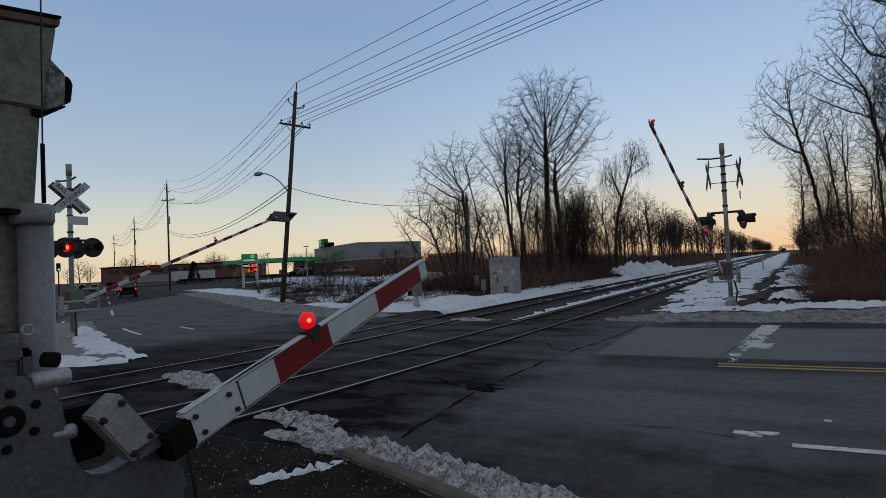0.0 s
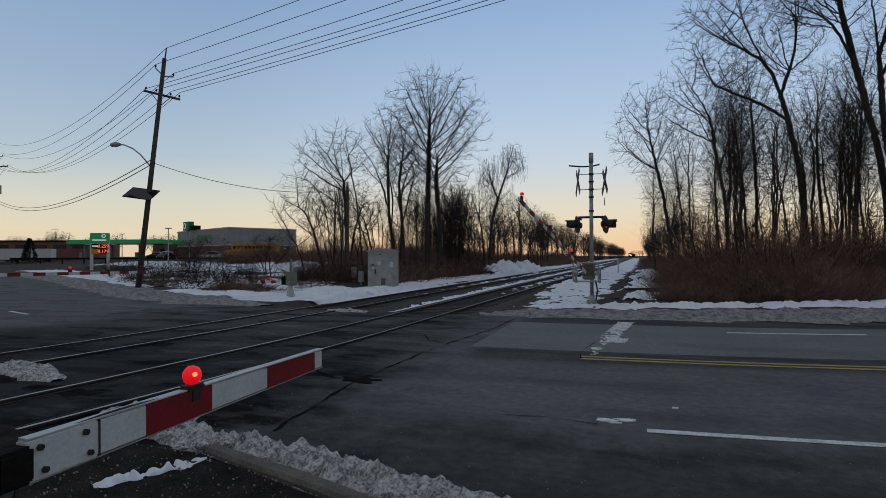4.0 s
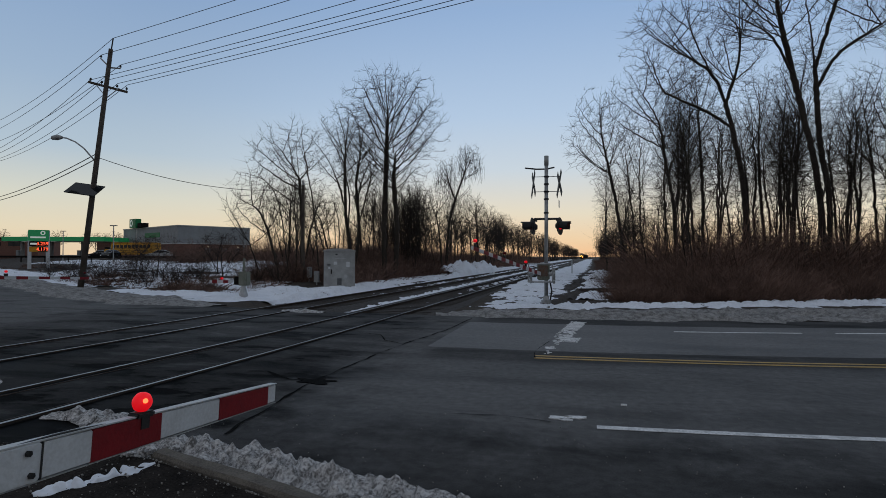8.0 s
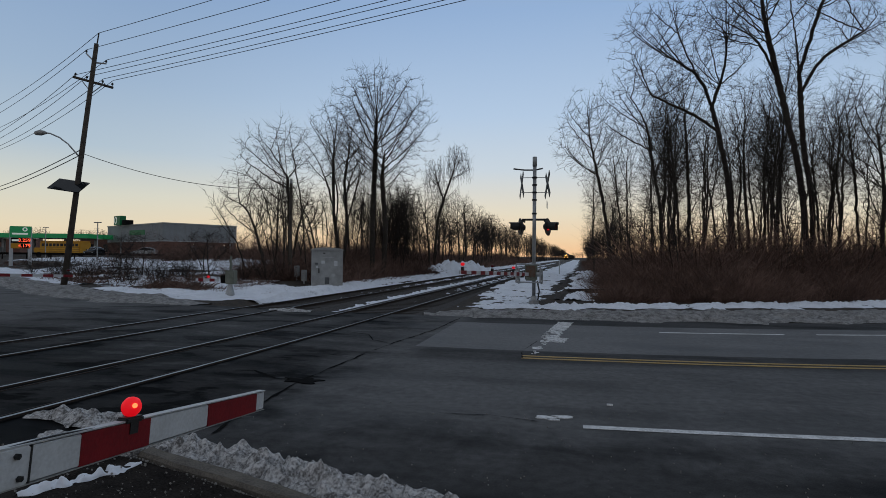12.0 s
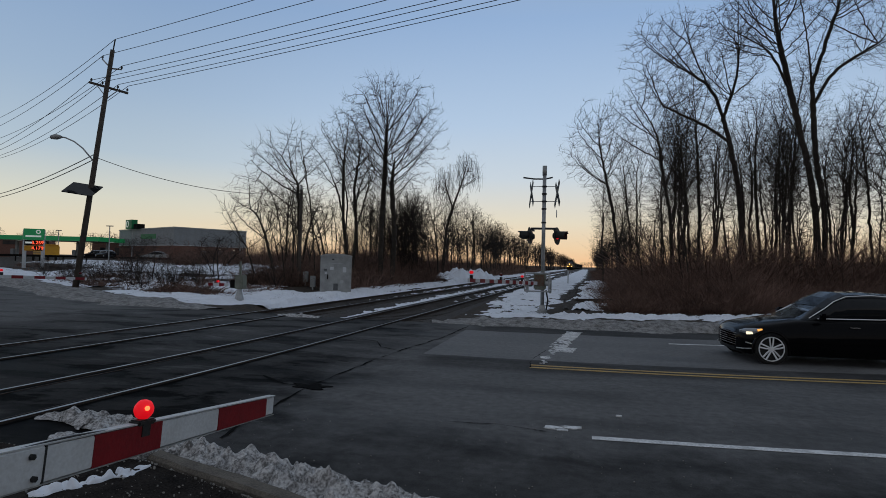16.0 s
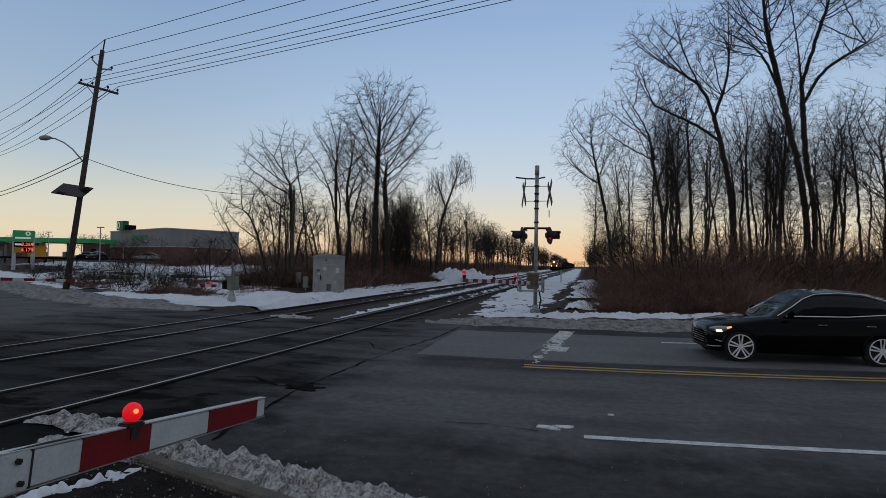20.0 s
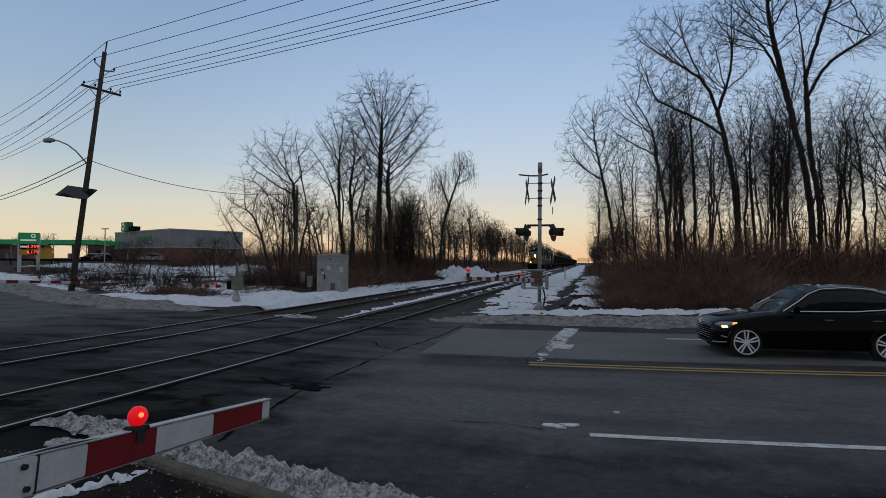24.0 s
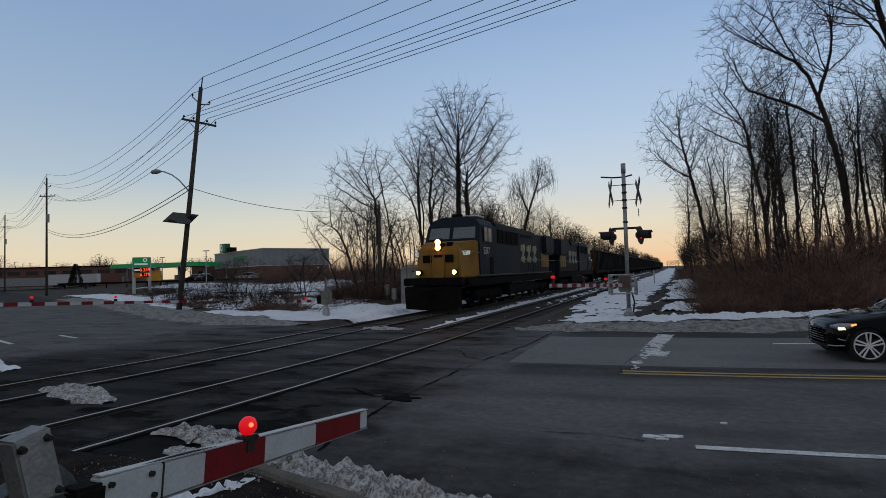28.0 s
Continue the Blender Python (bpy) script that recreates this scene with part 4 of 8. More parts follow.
def slender(seed, height, width, start, lean, radius, at, label="slender bare winter tree with fine upright twigs", **how):
    """A wood-grown tree: a swaying stem, sometimes forked, and a narrow crown."""
    rng = random.Random(seed)
    x, y = 0.0, 0.0
    stem = [(0, 0, -0.3)]
    for i in range(1, 6):
        x += lean * height / 5 + rng.uniform(-0.25, 0.25)
        y += rng.uniform(-0.25, 0.25)
        stem.append((x, y, height * 0.85 * i / 5))
    fork = stem[2] if rng.random() < 0.5 else stem[3]
    sx = rng.choice((-1, 1))
    arm = [fork, (fork[0] + sx * 0.5, fork[1] + 0.2, fork[2] + height * 0.13), (fork[0] + sx * width * 0.5, fork[1] + 0.4, fork[2] + height * 0.3)]
    mid = stem[4]
    crown = [((mid[0], mid[1], height * (1 + start) / 2), (width, width, height * (1 - start) / 2), int(34 * width * width * height * (1 - start) / 2))]
    return bare_tree(seed, radius, [stem, arm], crown, at, label, tip=0.0066, **how)


def far_wood(label, places, seed, radius, stems, crowns, **how):
    """Distant trees that cannot be told apart, joined into one object."""
    wood, segs = tree_segments(seed, stems, crowns, radius, **how)
    one = bars(segs).add(wood.v, wood.f)
    v, g = np.array(one.v), Geo()
    for x, y, turn in places:
        c, k, o = math.cos(radians(turn)), math.sin(radians(turn)), len(g.v)
        moved = np.stack([c * v[:, 0] - k * v[:, 1] + x, k * v[:, 0] + c * v[:, 1] + y, v[:, 2] + ground_height(x, y)], axis=1)
        g.v += [tuple(p) for p in moved.tolist()]
        g.f += [tuple(i + o for i in q) for q in one.f]
    return tagged(g.mesh("far_wood", TWIG), label, "trees", kind="stuff")


def trees():
    rng = random.Random(5)
    at = lambda x, y, turn=0: pose(x, y, ground_height(x, y), 0, 0, turn)
    up = lambda *p: [(x, 0.25 * math.sin(3 * x + z), z) for x, z in p]
    # the group behind the relay case; stems are drawn in the plane that faces the road
    bare_tree(11, 0.19, [up((0, -0.3), (-0.1, 4), (0, 8), (0.1, 12), (0.2, 14.5)), up((0.75, -0.3), (0.9, 4), (0.65, 8), (1.0, 11.5))],
              [((0.4, 0, 11.9), (3.9, 3.6, 4.4), 1500), ((0.5, 0, 8.2), (2.6, 2.4, 1.6), 240)], at(-14.8, 41.4, 13), "tall bare tree with a wide rounded crown and twin trunks", rise=0.2, wander=0.05, twigs=1.4, limbs=1.3)
    b = bare_tree(13, 0.13, [up((0, -0.3), (-0.3, 3), (-0.75, 5.9), (-1.7, 8.3), (-2.9, 9.9)), up((0.35, -0.3), (0.5, 3), (1.0, 5.6), (1.6, 8)), up((-0.4, 4.4), (-0.5, 7.1), (-0.6, 10), (-1.1, 12))],
                  [((-0.8, 0, 9.4), (2.3, 2.0, 3.2), 420), ((1.4, 0, 8.0), (1.1, 1.2, 2.0), 110)], at(-16.7, 39.3, 13), "forked bare tree with long upright limbs")
    a = bare_tree(12, 0.12, [up((0, -0.3), (0, 4.4), (-0.5, 8.8), (-0.4, 10.2)), up((1.2, -0.3), (0.7, 4.9), (0.2, 7.6), (0.0, 9.2)), up((-0.35, 7), (-1.2, 8.4), (-2.2, 9.6))],
                  [((-1.1, 0, 7.8), (2.6, 2.2, 2.9), 430), ((0.3, 0, 8.6), (1.2, 1.2, 1.8), 90)], at(-18.4, 34.9, 13), "thin bare tree with two swaying stems")
    d = bare_tree(15, 0.09, [up((0, -0.2), (-0.5, 3.4), (-1.0, 5.7), (-2, 6.8), (-3.5, 7.2)), up((-0.5, -0.2), (-1.3, 3), (-2.0, 4.6), (-3.4, 5.4)), up((0.4, -0.2), (0.5, 3), (0.2, 5.8)), up((-1.8, -0.2), (-2.8, 2.6), (-4.0, 4.8))],
                  [((-2.0, 0, 4.9), (2.5, 2.0, 2.2), 430), ((0.2, 0, 5.0), (1.2, 1.2, 2.0), 90)], at(-18.8, 33.9, 13), "low many-stemmed bare tree arching outwards")
    bare_tree(14, 0.16, [up((0, -0.3), (0.3, 4), (0.7, 6.9), (2.0, 10.9), (2.5, 13)), up((1.0, 8), (0.3, 10.4), (0.0, 12))],
              [((2.5, 0, 12.3), (1.8, 1.6, 2.1), 260), ((0.0, 0, 10.6), (1.5, 1.4, 2.2), 230), ((1.6, 0, 8.4), (1.6, 1.3, 1.6), 90)], at(-14.9, 61.6, 13), "bare leaning tree hung with vines", hang=0.5, wander=0.25)
    bare_tree(17, 0.1, [up((0, -0.2), (0.1, 3), (0.4, 6)), up((0.5, -0.2), (0.9, 3), (1.4, 5.4)), up((-0.6, -0.2), (-1, 2.6), (-1.3, 4.6))],
              [((0.1, 0, 4.2), (2.2, 2.0, 2.6), 700), ((0.4, 0, 6.8), (1.8, 1.6, 1.4), 200)], at(-14.9, 47.5, 13), "low dense tree wrapped in dead vines", hang=0.8, wander=0.25, twigs=1.6)
    e = bare_tree(16, 0.1, [up((0, -0.2), (-0.2, 3), (-0.5, 6), (-0.4, 8)), up((0.3, -0.2), (0.8, 3), (1.3, 6.4)), up((-0.4, -0.2), (-1.2, 3), (-1.8, 5.6))],
                  [((-0.2, 0, 5.9), (2.3, 2.1, 3.2), 520)], at(-13.9, 56.0), "twiggy bare tree beside the tracks", wander=0.18)
    e2 = bare_tree(18, 0.08, [up((0, -0.2), (0.2, 2.5), (0.1, 5.2), (0.4, 7)), up((0.2, -0.2), (-0.7, 2.4), (-1.4, 4.6))],
                   [((-0.2, 0, 4.7), (1.9, 1.8, 2.7), 330)], at(-15.6, 52.0), "small twiggy bare tree hung with creeper", hang=0.35, wander=0.2)
    for x, y, turn, o in ((-17.6, 42, 260, b), (-16.2, 55, 0, e2), (-20.7, 37, 70, e2), (-22.5, 42, 150, d), (-15.6, 50, 120, e2), (-16.3, 45.5, 40, e2), (-18.6, 46, 10, e), (-13.8, 72, 20, e), (-13.3, 80, 130, e), (-12.9, 86, 40, e2), (-12.5, 92, 0, e), (-12.0, 98, 60, e),
                          (-16, 50, 200, e), (-18.5, 64, 10, e), (-23, 68, 90, d), (-18, 78, 0, e), (-17, 92, 90, a), (-16, 110, 30, e), (-24, 52, 60, d), (-28, 60, 10, d), (-20, 52, 30, e2), (-21.5, 58, 80, e2), (-14.6, 66, 200, e2), (-14.2, 76, 77, e2)):
        x = min(x, -15.0 + 0.02 * y)
        copy_thing(o, at(x, y, turn))
    y, row = 104.0, []
    while y < 620:
        x = -13.0 + 0.02 * (y - 100) - 5 * rng.random() ** 1.5
        if y > 140:
            row.append((x, y, rng.uniform(0, 360)))
        else:
            copy_thing(rng.choice((e, e2)), at(x, y, rng.uniform(0, 360)))
        y += 2 + 0.016 * y
    row += [(rng.uniform(-30, 70), rng.uniform(760, 840), rng.uniform(0, 360)) for i in range(24)]
    row += [(2.0 + 0.02 * y + rng.uniform(0, 4.5), y, rng.uniform(0, 360)) for y in range(135, 360, 9)]
    far_wood("twiggy bare trees far along the tracks", row, 19, 0.12, [up((0, -0.2), (0.2, 3), (0.1, 8)), up((0.2, -0.2), (-1.0, 3), (-1.8, 6.4)), up((0.2, -0.2), (1.2, 3), (1.9, 6.0))],
             [((0, 0, 5.6), (2.9, 2.6, 3.6), 260)], step=0.5, kill=0.6, tip=0.022)
    # the wood beyond the road
    bare_tree(26, 0.12, [up((0, -0.3), (-0.4, 2.6), (-0.84, 5.3), (-1.7, 9), (-2.3, 11.6))], [((-2.2, 0, 10.4), (2.4, 2.2, 3.5), 620), ((-1.2, 0, 6.4), (1.3, 1.3, 1.5), 80)],
              at(3.3, 43.8, 13), "bare tree with a fan-shaped crown by the track", rise=0.2, twigs=1.3)
    w2 = bare_tree(22, 0.11, [up((0, -0.3), (0.1, 4), (-0.4, 8.3), (-0.9, 10.9), (-2.4, 13)), up((-0.3, 7), (0.4, 9.5), (0.6, 11.5))], [((-1.8, 0, 11.5), (2.5, 2.2, 2.9), 420), ((0.4, 0, 10.4), (1.2, 1.2, 2.0), 100)],
                   at(5.8, 40.3, 13), "bare tree leaning out of the wood")
    bare_tree(21, 0.165, [up((0, -0.3), (-0.2, 4), (-0.6, 7.3), (-1.33, 11.4), (-2.55, 13.3), (-4.75, 15), (-6.7, 16.6)), up((-1.33, 11.4), (-0.6, 14.2), (-0.5, 17)), up((-2.55, 13.3), (-3.6, 15.6), (-4.0, 17.6)), up((-1.0, 9.6), (-2.6, 10.8), (-5.2, 12.0))],
              [((-4.6, 0, 15.2), (3.2, 2.6, 3.0), 620), ((-1.0, 0, 15.4), (2.3, 2.3, 3.6), 480), ((-4.2, 0, 12.0), (2.2, 1.8, 1.5), 180)], at(10.2, 39.3, 13), "tall bare tree whose limbs lean over to one side", rise=0.2)
    bare_tree(23, 0.185, [up((0, -0.3), (-0.2, 4), (-0.74, 7.4), (-1.6, 12.4), (-2.5, 16.1), (-3.0, 18.7), (-3.5, 22)), up((0.35, -0.3), (0.2, 5), (-0.1, 8.7), (-0.6, 14.9), (-1.2, 18.7), (-1.7, 22.4)), up((-0.4, 13.0), (0.26, 16.1), (1.2, 18.7), (1.9, 21)), up((-0.3, 12.0), (0.6, 13.7), (2.0, 14.9), (4.3, 16.4)), up((-1.6, 12.6), (-3.2, 15.0), (-4.5, 16.1), (-6.1, 16.6))],
              [((-2.4, 0, 19.2), (3.8, 3.4, 4.6), 900), ((2.2, 0, 19.0), (2.8, 2.6, 3.4), 420), ((3.6, 0, 16.0), (2.1, 1.8, 1.8), 220), ((-5.0, 0, 16.6), (2.0, 1.8, 1.9), 220), ((-0.6, 0, 14.0), (1.8, 1.8, 2.4), 150)],
              at(14.4, 39.2, 13), "tall thick-trunked bare tree with twin stems by the wood", rise=0.2)
    bare_tree(27, 0.12, [up((0, -0.3), (-0.1, 3), (-0.3, 6), (-0.4, 9.5)), up((-0.1, 3.2), (0.7, 5.6), (1.3, 8.2)), up((-0.15, 3.6), (-1.1, 6), (-1.7, 8.2))], [((-0.3, 0, 8.4), (2.7, 2.4, 3.5), 800)],
              at(17.9, 37.6, 13), "bare tree with an open fan-shaped crown", rise=0.2, twigs=1.3)
    g1 = slender(31, 14.5, 1.7, 0.42, -0.03, 0.085, at(7.4, 40.0))
    g2 = slender(32, 12.5, 1.5, 0.36, 0.04, 0.07, at(9.2, 42.2))
    g3 = slender(33, 13.5, 1.9, 0.4, -0.06, 0.08, at(6.3, 46.0))
    g4 = slender(34, 10.5, 1.3, 0.3, 0.03, 0.055, at(8.0, 37.6))
    s1 = slender(35, 7.5, 1.0, 0.22, 0.04, 0.035, at(4.6, 35.2), "bare sapling at the edge of the wood", wander=0.18)
    s2 = slender(36, 5.6, 1.2, 0.15, -0.08, 0.03, at(6.0, 34.6), "bare sapling at the edge of the wood", wander=0.2)
    g5 = slender(37, 18.0, 2.5, 0.4, 0.02, 0.13, at(15.5, 48.7), "tall bare tree standing deep in the wood")
    spots = [(14.8, 52.7, g5, 110), (9.7, 49.4, g5, 220), (12.2, 46.0, g1, 70), (3.2, 52, g4, 0), (2.6, 64, g2, 0), (2.4, 57, g4, 90), (4.6, 47.5, g2, 40), (12.6, 40.7, g1, 200), (14.0, 42.3, g2, 90), (18.8, 42.3, g1, 10), (12.0, 37.6, g4, 250), (13.2, 36.9, g4, 20), (8.8, 36.6, g4, 160), (17.0, 41.0, g3, 30), (20.5, 39.5, g3, 10), (21.8, 43.0, g1, 130)]
    spots += [(rng.uniform(4.5, 26), rng.uniform(39, 62), rng.choice((g1, g2, g3, g2)), rng.uniform(0, 360)) for i in range(30)]
    spots += [(rng.uniform(4.0, 20), rng.uniform(30.5, 42), rng.choice((s1, s2, s1)), rng.uniform(0, 360)) for i in range(24)]
    for i in range(9):
        y = 62 + i * 8
        spots.append((2.0 + 0.02 * y + rng.uniform(0, 4.5), y, rng.choice((g2, g4, e, e2)), rng.uniform(0, 360)))
    spots += [(2.4 + 0.02 * y + 3.2 * rng.random() ** 1.3, y, rng.choice((s1, s2, g4)), rng.uniform(0, 360)) for y in [34 + 2.6 * i for i in range(12)]]
    for x, y, o, turn in spots:
        lim = bend(x) + 28 + 0.2 * max(0, x - 7)
        if y < lim:
            y = lim + rng.uniform(0, 6)
        copy_thing(o, at(x, y, turn))
    # shrubs on the scrub lot
    s1 = bare_tree(41, 0.045, [up((0, -0.1), (-0.5, 1.2), (-1.3, 2.6)), up((0.1, -0.1), (0.2, 1.4), (0.3, 3.0)), up((0.2, -0.1), (0.9, 1.2), (1.6, 2.4))], [((0.1, 0, 2.1), (2.0, 1.6, 1.4), 190)],
                   at(-31.5, 36.5, 30), "wide bare shrub on the scrub lot", step=0.24, kill=0.4)
    s2 = bare_tree(42, 0.03, [up((0, -0.1), (-0.3, 0.6), (-0.6, 1.1)), up((0.1, -0.1), (0.4, 0.6), (0.6, 1.2)), up((0, -0.1), (0, 1.3))], [((0, 0, 0.8), (0.9, 0.8, 0.65), 120)],
                   at(-26, 34.0), "low tangled bare shrub on the verge", step=0.16, kill=0.26, tip=0.007, wander=0.25)
    for x, y, turn in ((-36.5, 41, 120), (-25.5, 36.5, 200), (-43, 47, 20), (-29.0, 40.5, 70)):
        copy_thing(s1, at(x, y, turn))
    for i in range(26):
        x = rng.uniform(-46, -17)
        copy_thing(s2, at(x, bend(x) + 22.8 + 8 * rng.random() ** 1.5, rng.uniform(0, 360)))
    # the skyline behind the shops
    row = [(rng.uniform(-330, -150), rng.uniform(90, 190), rng.uniform(0, 360)) for i in range(30)]
    row += [(rng.uniform(-62, -17), rng.uniform(105, 190), rng.uniform(0, 360)) for i in range(26)]
    row += [(rng.uniform(14, 60), rng.uniform(75, 130), rng.uniform(0, 360)) for i in range(16)]
    for i in range(46):
        u = rng.random()
        row.append((-230 + 190 * u + rng.uniform(-6, 6), 150 + 60 * u + rng.uniform(0, 40), rng.uniform(0, 360)))
    far_wood("distant bare trees behind the shops", row, 43, 0.16, [up((0, -0.2), (0.1, 3), (0.3, 7)), up((0, 2), (-1.2, 4.5), (-1.8, 6.4)), up((0, 2.4), (1.2, 4.4), (2.0, 6.2))],
             [((0, 0, 6.2), (3.2, 3.0, 3.0), 300)], step=0.5, kill=0.7, tip=0.022)


def brush_area(name, label, boxes, count, height, seed, mat=BRUSH, thin=1.0, patchy=0.0, tall=lambda x, y: 1.0, clump=34, spread=0.55):
    """Dry stems in clumps: thin curved blades that fan out of a common root."""
    rng = random.Random(seed)
    g = Geo()
    for c in range(count // clump):
        cx, cy = rng.choice(boxes)(rng)
        if patchy and lump(cx, cy, 3.5, seed) + 0.5 * lump(cx, cy, 0.9, seed) < patchy * rng.uniform(-0.4, 1.0):
            continue
        top = tall(cx, cy) * height * (0.3 + 0.8 * rng.random() ** 1.5) * max(0.35, 0.85 + 0.7 * lump(cx, cy, 4.5, seed))
        wide = spread * rng.uniform(0.5, 1.3)
        heel = rng.uniform(-0.2, 0.2)
        floor_z = ground_height(cx, cy) - 0.05
        for i in range(clump):
            az, q = rng.uniform(0, 6.28), rng.random()
            p = Vector((cx + wide * q * math.cos(az), cy + wide * q * math.sin(az), floor_z))
            h = top * rng.uniform(0.35, 1.0) * (1 - 0.35 * q)
            tilt = 0.08 + 0.6 * q + rng.uniform(0, 0.55)
            az += rng.uniform(-0.7, 0.7)
            d = Vector((math.cos(az) * math.sin(tilt) + heel, math.sin(az) * math.sin(tilt), math.cos(tilt))).normalized()
            w = rng.uniform(0.003, 0.008) * thin
            s = d.orthogonal().normalized() * w
            s2 = d.cross(s)
            m = p + d * h * 0.55
            t = m + Vector((d.x * 1.3 + rng.uniform(-0.25, 0.25), d.y * 1.3 + rng.uniform(-0.25, 0.25), d.z * 0.75)) * h * 0.5
            o = len(g.v)
            g.v += [tuple(k) for k in (p + s, p - s, m + s2, m - s2, t)]
            g.f += [(o, o + 1, o + 3, o + 2), (o + 2, o + 3, o + 4)]
            if h > 0.5:
                # side twigs
                for k in range(3):
                    b = m + (t - m) * rng.uniform(-0.5, 0.6)
                    e = b + Vector((rng.uniform(-1, 1), rng.uniform(-1, 1), rng.uniform(-0.1, 0.9))) * h * 0.2
                    o = len(g.v)
                    g.v += [tuple(v) for v in (b + s, b - s, e)]
                    g.f.append((o, o + 1, o + 2))
    return tagged(g.mesh(name, mat), label, "brush", kind="stuff")


def brush():
    def right(r):
        x = r.uniform(1.3, 34) if r.random() < 0.8 else r.uniform(1.3, 8)
        return x, bend(x) + 23.7 + (r.random() ** 1.5) * 11 + 0.1 * max(0, x)

    def deep(r):
        x = r.uniform(3.5, 32)
        return x, bend(x) + 28.5 + r.random() * 18 + 0.1 * max(0, x)

    def corner(r):
        y = r.uniform(33, 95)
        return 2.0 + 0.02 * y + r.random() * 6, y

    def trackside(r):
        y = r.uniform(27, 180)
        return (1.4 if y < 45 else 0.4) + 0.02 * y + r.random() * 4, y

    def left(r):
        x = r.uniform(-40, -17)
        return x, bend(x) + 21.2 + r.random() * 8

    def lot(r):
        x = r.uniform(-80, -24)
        return x, bend(x) + 26 + r.random() * 9

    def left_track(r):
        y = r.uniform(33, 170)
        return -13.6 + 0.02 * y - r.random() * 8, y

    def far_lot(r):
        x = r.uniform(-58, -19)
        return x, 62 - 0.45 * x * r.random() + r.uniform(-6, 6)

    def left_near(r):
        y = r.uniform(33, 62)
        return -14.6 + 0.02 * y - r.random() * 9, y

    brush_area("brush", "tangled dry brown thicket under the wood", [right, right, right, trackside], 96000, 3.0, 3, BRUSH, 1.0, tall=lambda x, y: min(1.0, 0.45 + 0.09 * max(0.0, x - 0.02 * y)), spread=0.8)
    brush_area("brush", "dark bare undergrowth deep in the wood", [deep], 34000, 6.2, 6, BRUSH, 2.6, clump=20, spread=0.8)
    brush_area("brush", "brown thicket at the corner of the wood", [corner], 9000, 3.8, 9, BRUSH, 2.2, clump=20, spread=0.9)
    brush_area("brush", "low dry brown scrub on the verge", [left, left, left, left, left, lot], 46000, 0.95, 4, BRUSH, 4.6, patchy=0.35, clump=34, spread=0.7)
    def snow_edge(r):
        x = r.uniform(-21, -12.9)
        return x, bend(x) + 21.4 + r.random() * 6

    def bank(r):
        y = r.uniform(22, 62)
        return -13.5 + 0.02 * y + r.uniform(-1.2, 0.9), y

    brush_area("brush", "dry weed stalks poking through the snow", [snow_edge, snow_edge, bank], 7000, 0.5, 8, BRUSH, 2.2, patchy=0.5, clump=18, spread=0.3)
    brush_area("brush", "brown thicket behind the scrub lot", [far_lot], 15000, 5.0, 7, BRUSH, 4.5, clump=30, spread=1.4)
    brush_area("brush", "dark thicket beside the far track", [left_track, left_track, left_near, left_near], 52000, 3.9, 5, BRUSH, 2.6, spread=0.8)


# ---- poles and wires ----


def pole_arm(parent, z, half, turn, thick=0.1, tilt=0.0):
    m = Matrix.Translation((0, 0, z)) @ Matrix.Rotation(radians(turn), 4, "Z") @ Matrix.Rotation(radians(tilt), 4, "Y")
    return Geo().box((0, 0.14, 0), (2 * half, 0.09, thick)).mesh("crossarm", POLE_WOOD, parent, bevel=0.01, m=m)


def insulator(parent, p):
    return Geo().tube([(0, 0, 0), (0, 0, 0.06), (0, 0, 0.07), (0, 0, 0.16), (0, 0, 0.2)], [0.02, 0.02, 0.06, 0.05, 0.02], 8).mesh("insulator", BLACK, parent, m=Matrix.Translation(p))


def utility_pole(x, y, height, lean, turn, label, full=False, tilt=0.0):
    p = thing("utility_pole", label, "utility pole", pose(x, y, ground_height(x, y), 0, lean, 0))
    Geo().tube([(0, 0, -0.4), (0, 0, height * 0.5), (0, 0, height)], [0.165, 0.135, 0.11], 12).mesh("pole", POLE_WOOD, p, smooth=True)
    pole_arm(p, height * 0.845, 1.15, turn, 0.13, tilt)
    for s in (-1.05, -0.4, 0.5, 1.05):
        insulator(p, (s * math.cos(radians(turn)), s * math.sin(radians(turn)) + 0.14, height * 0.845 + 0.06 - s * math.sin(radians(tilt))))
    Geo().tube([(-0.7, 0.1, height * 0.96), (0, 0.1, height * 0.925), (0.7, 0.1, height * 0.925)], [0.04, 0.045, 0.04], 6).mesh("upper_bracket", GALV, p)
    for q in ((-0.7, 0.1, height * 0.96), (0.68, 0.1, height * 0.925)):
        insulator(p, q)
    Geo().tube([(0.03, 0, height - 0.2), (0.06, 0, height + 0.6)], 0.035, 6).mesh("top_pin", BLACK, p)
    if not full:
        Geo().tube([(0.28, 0, height * 0.62), (0.28, 0, height * 0.69)], 0.2, 10).mesh("transformer", ALU, p)
    return p


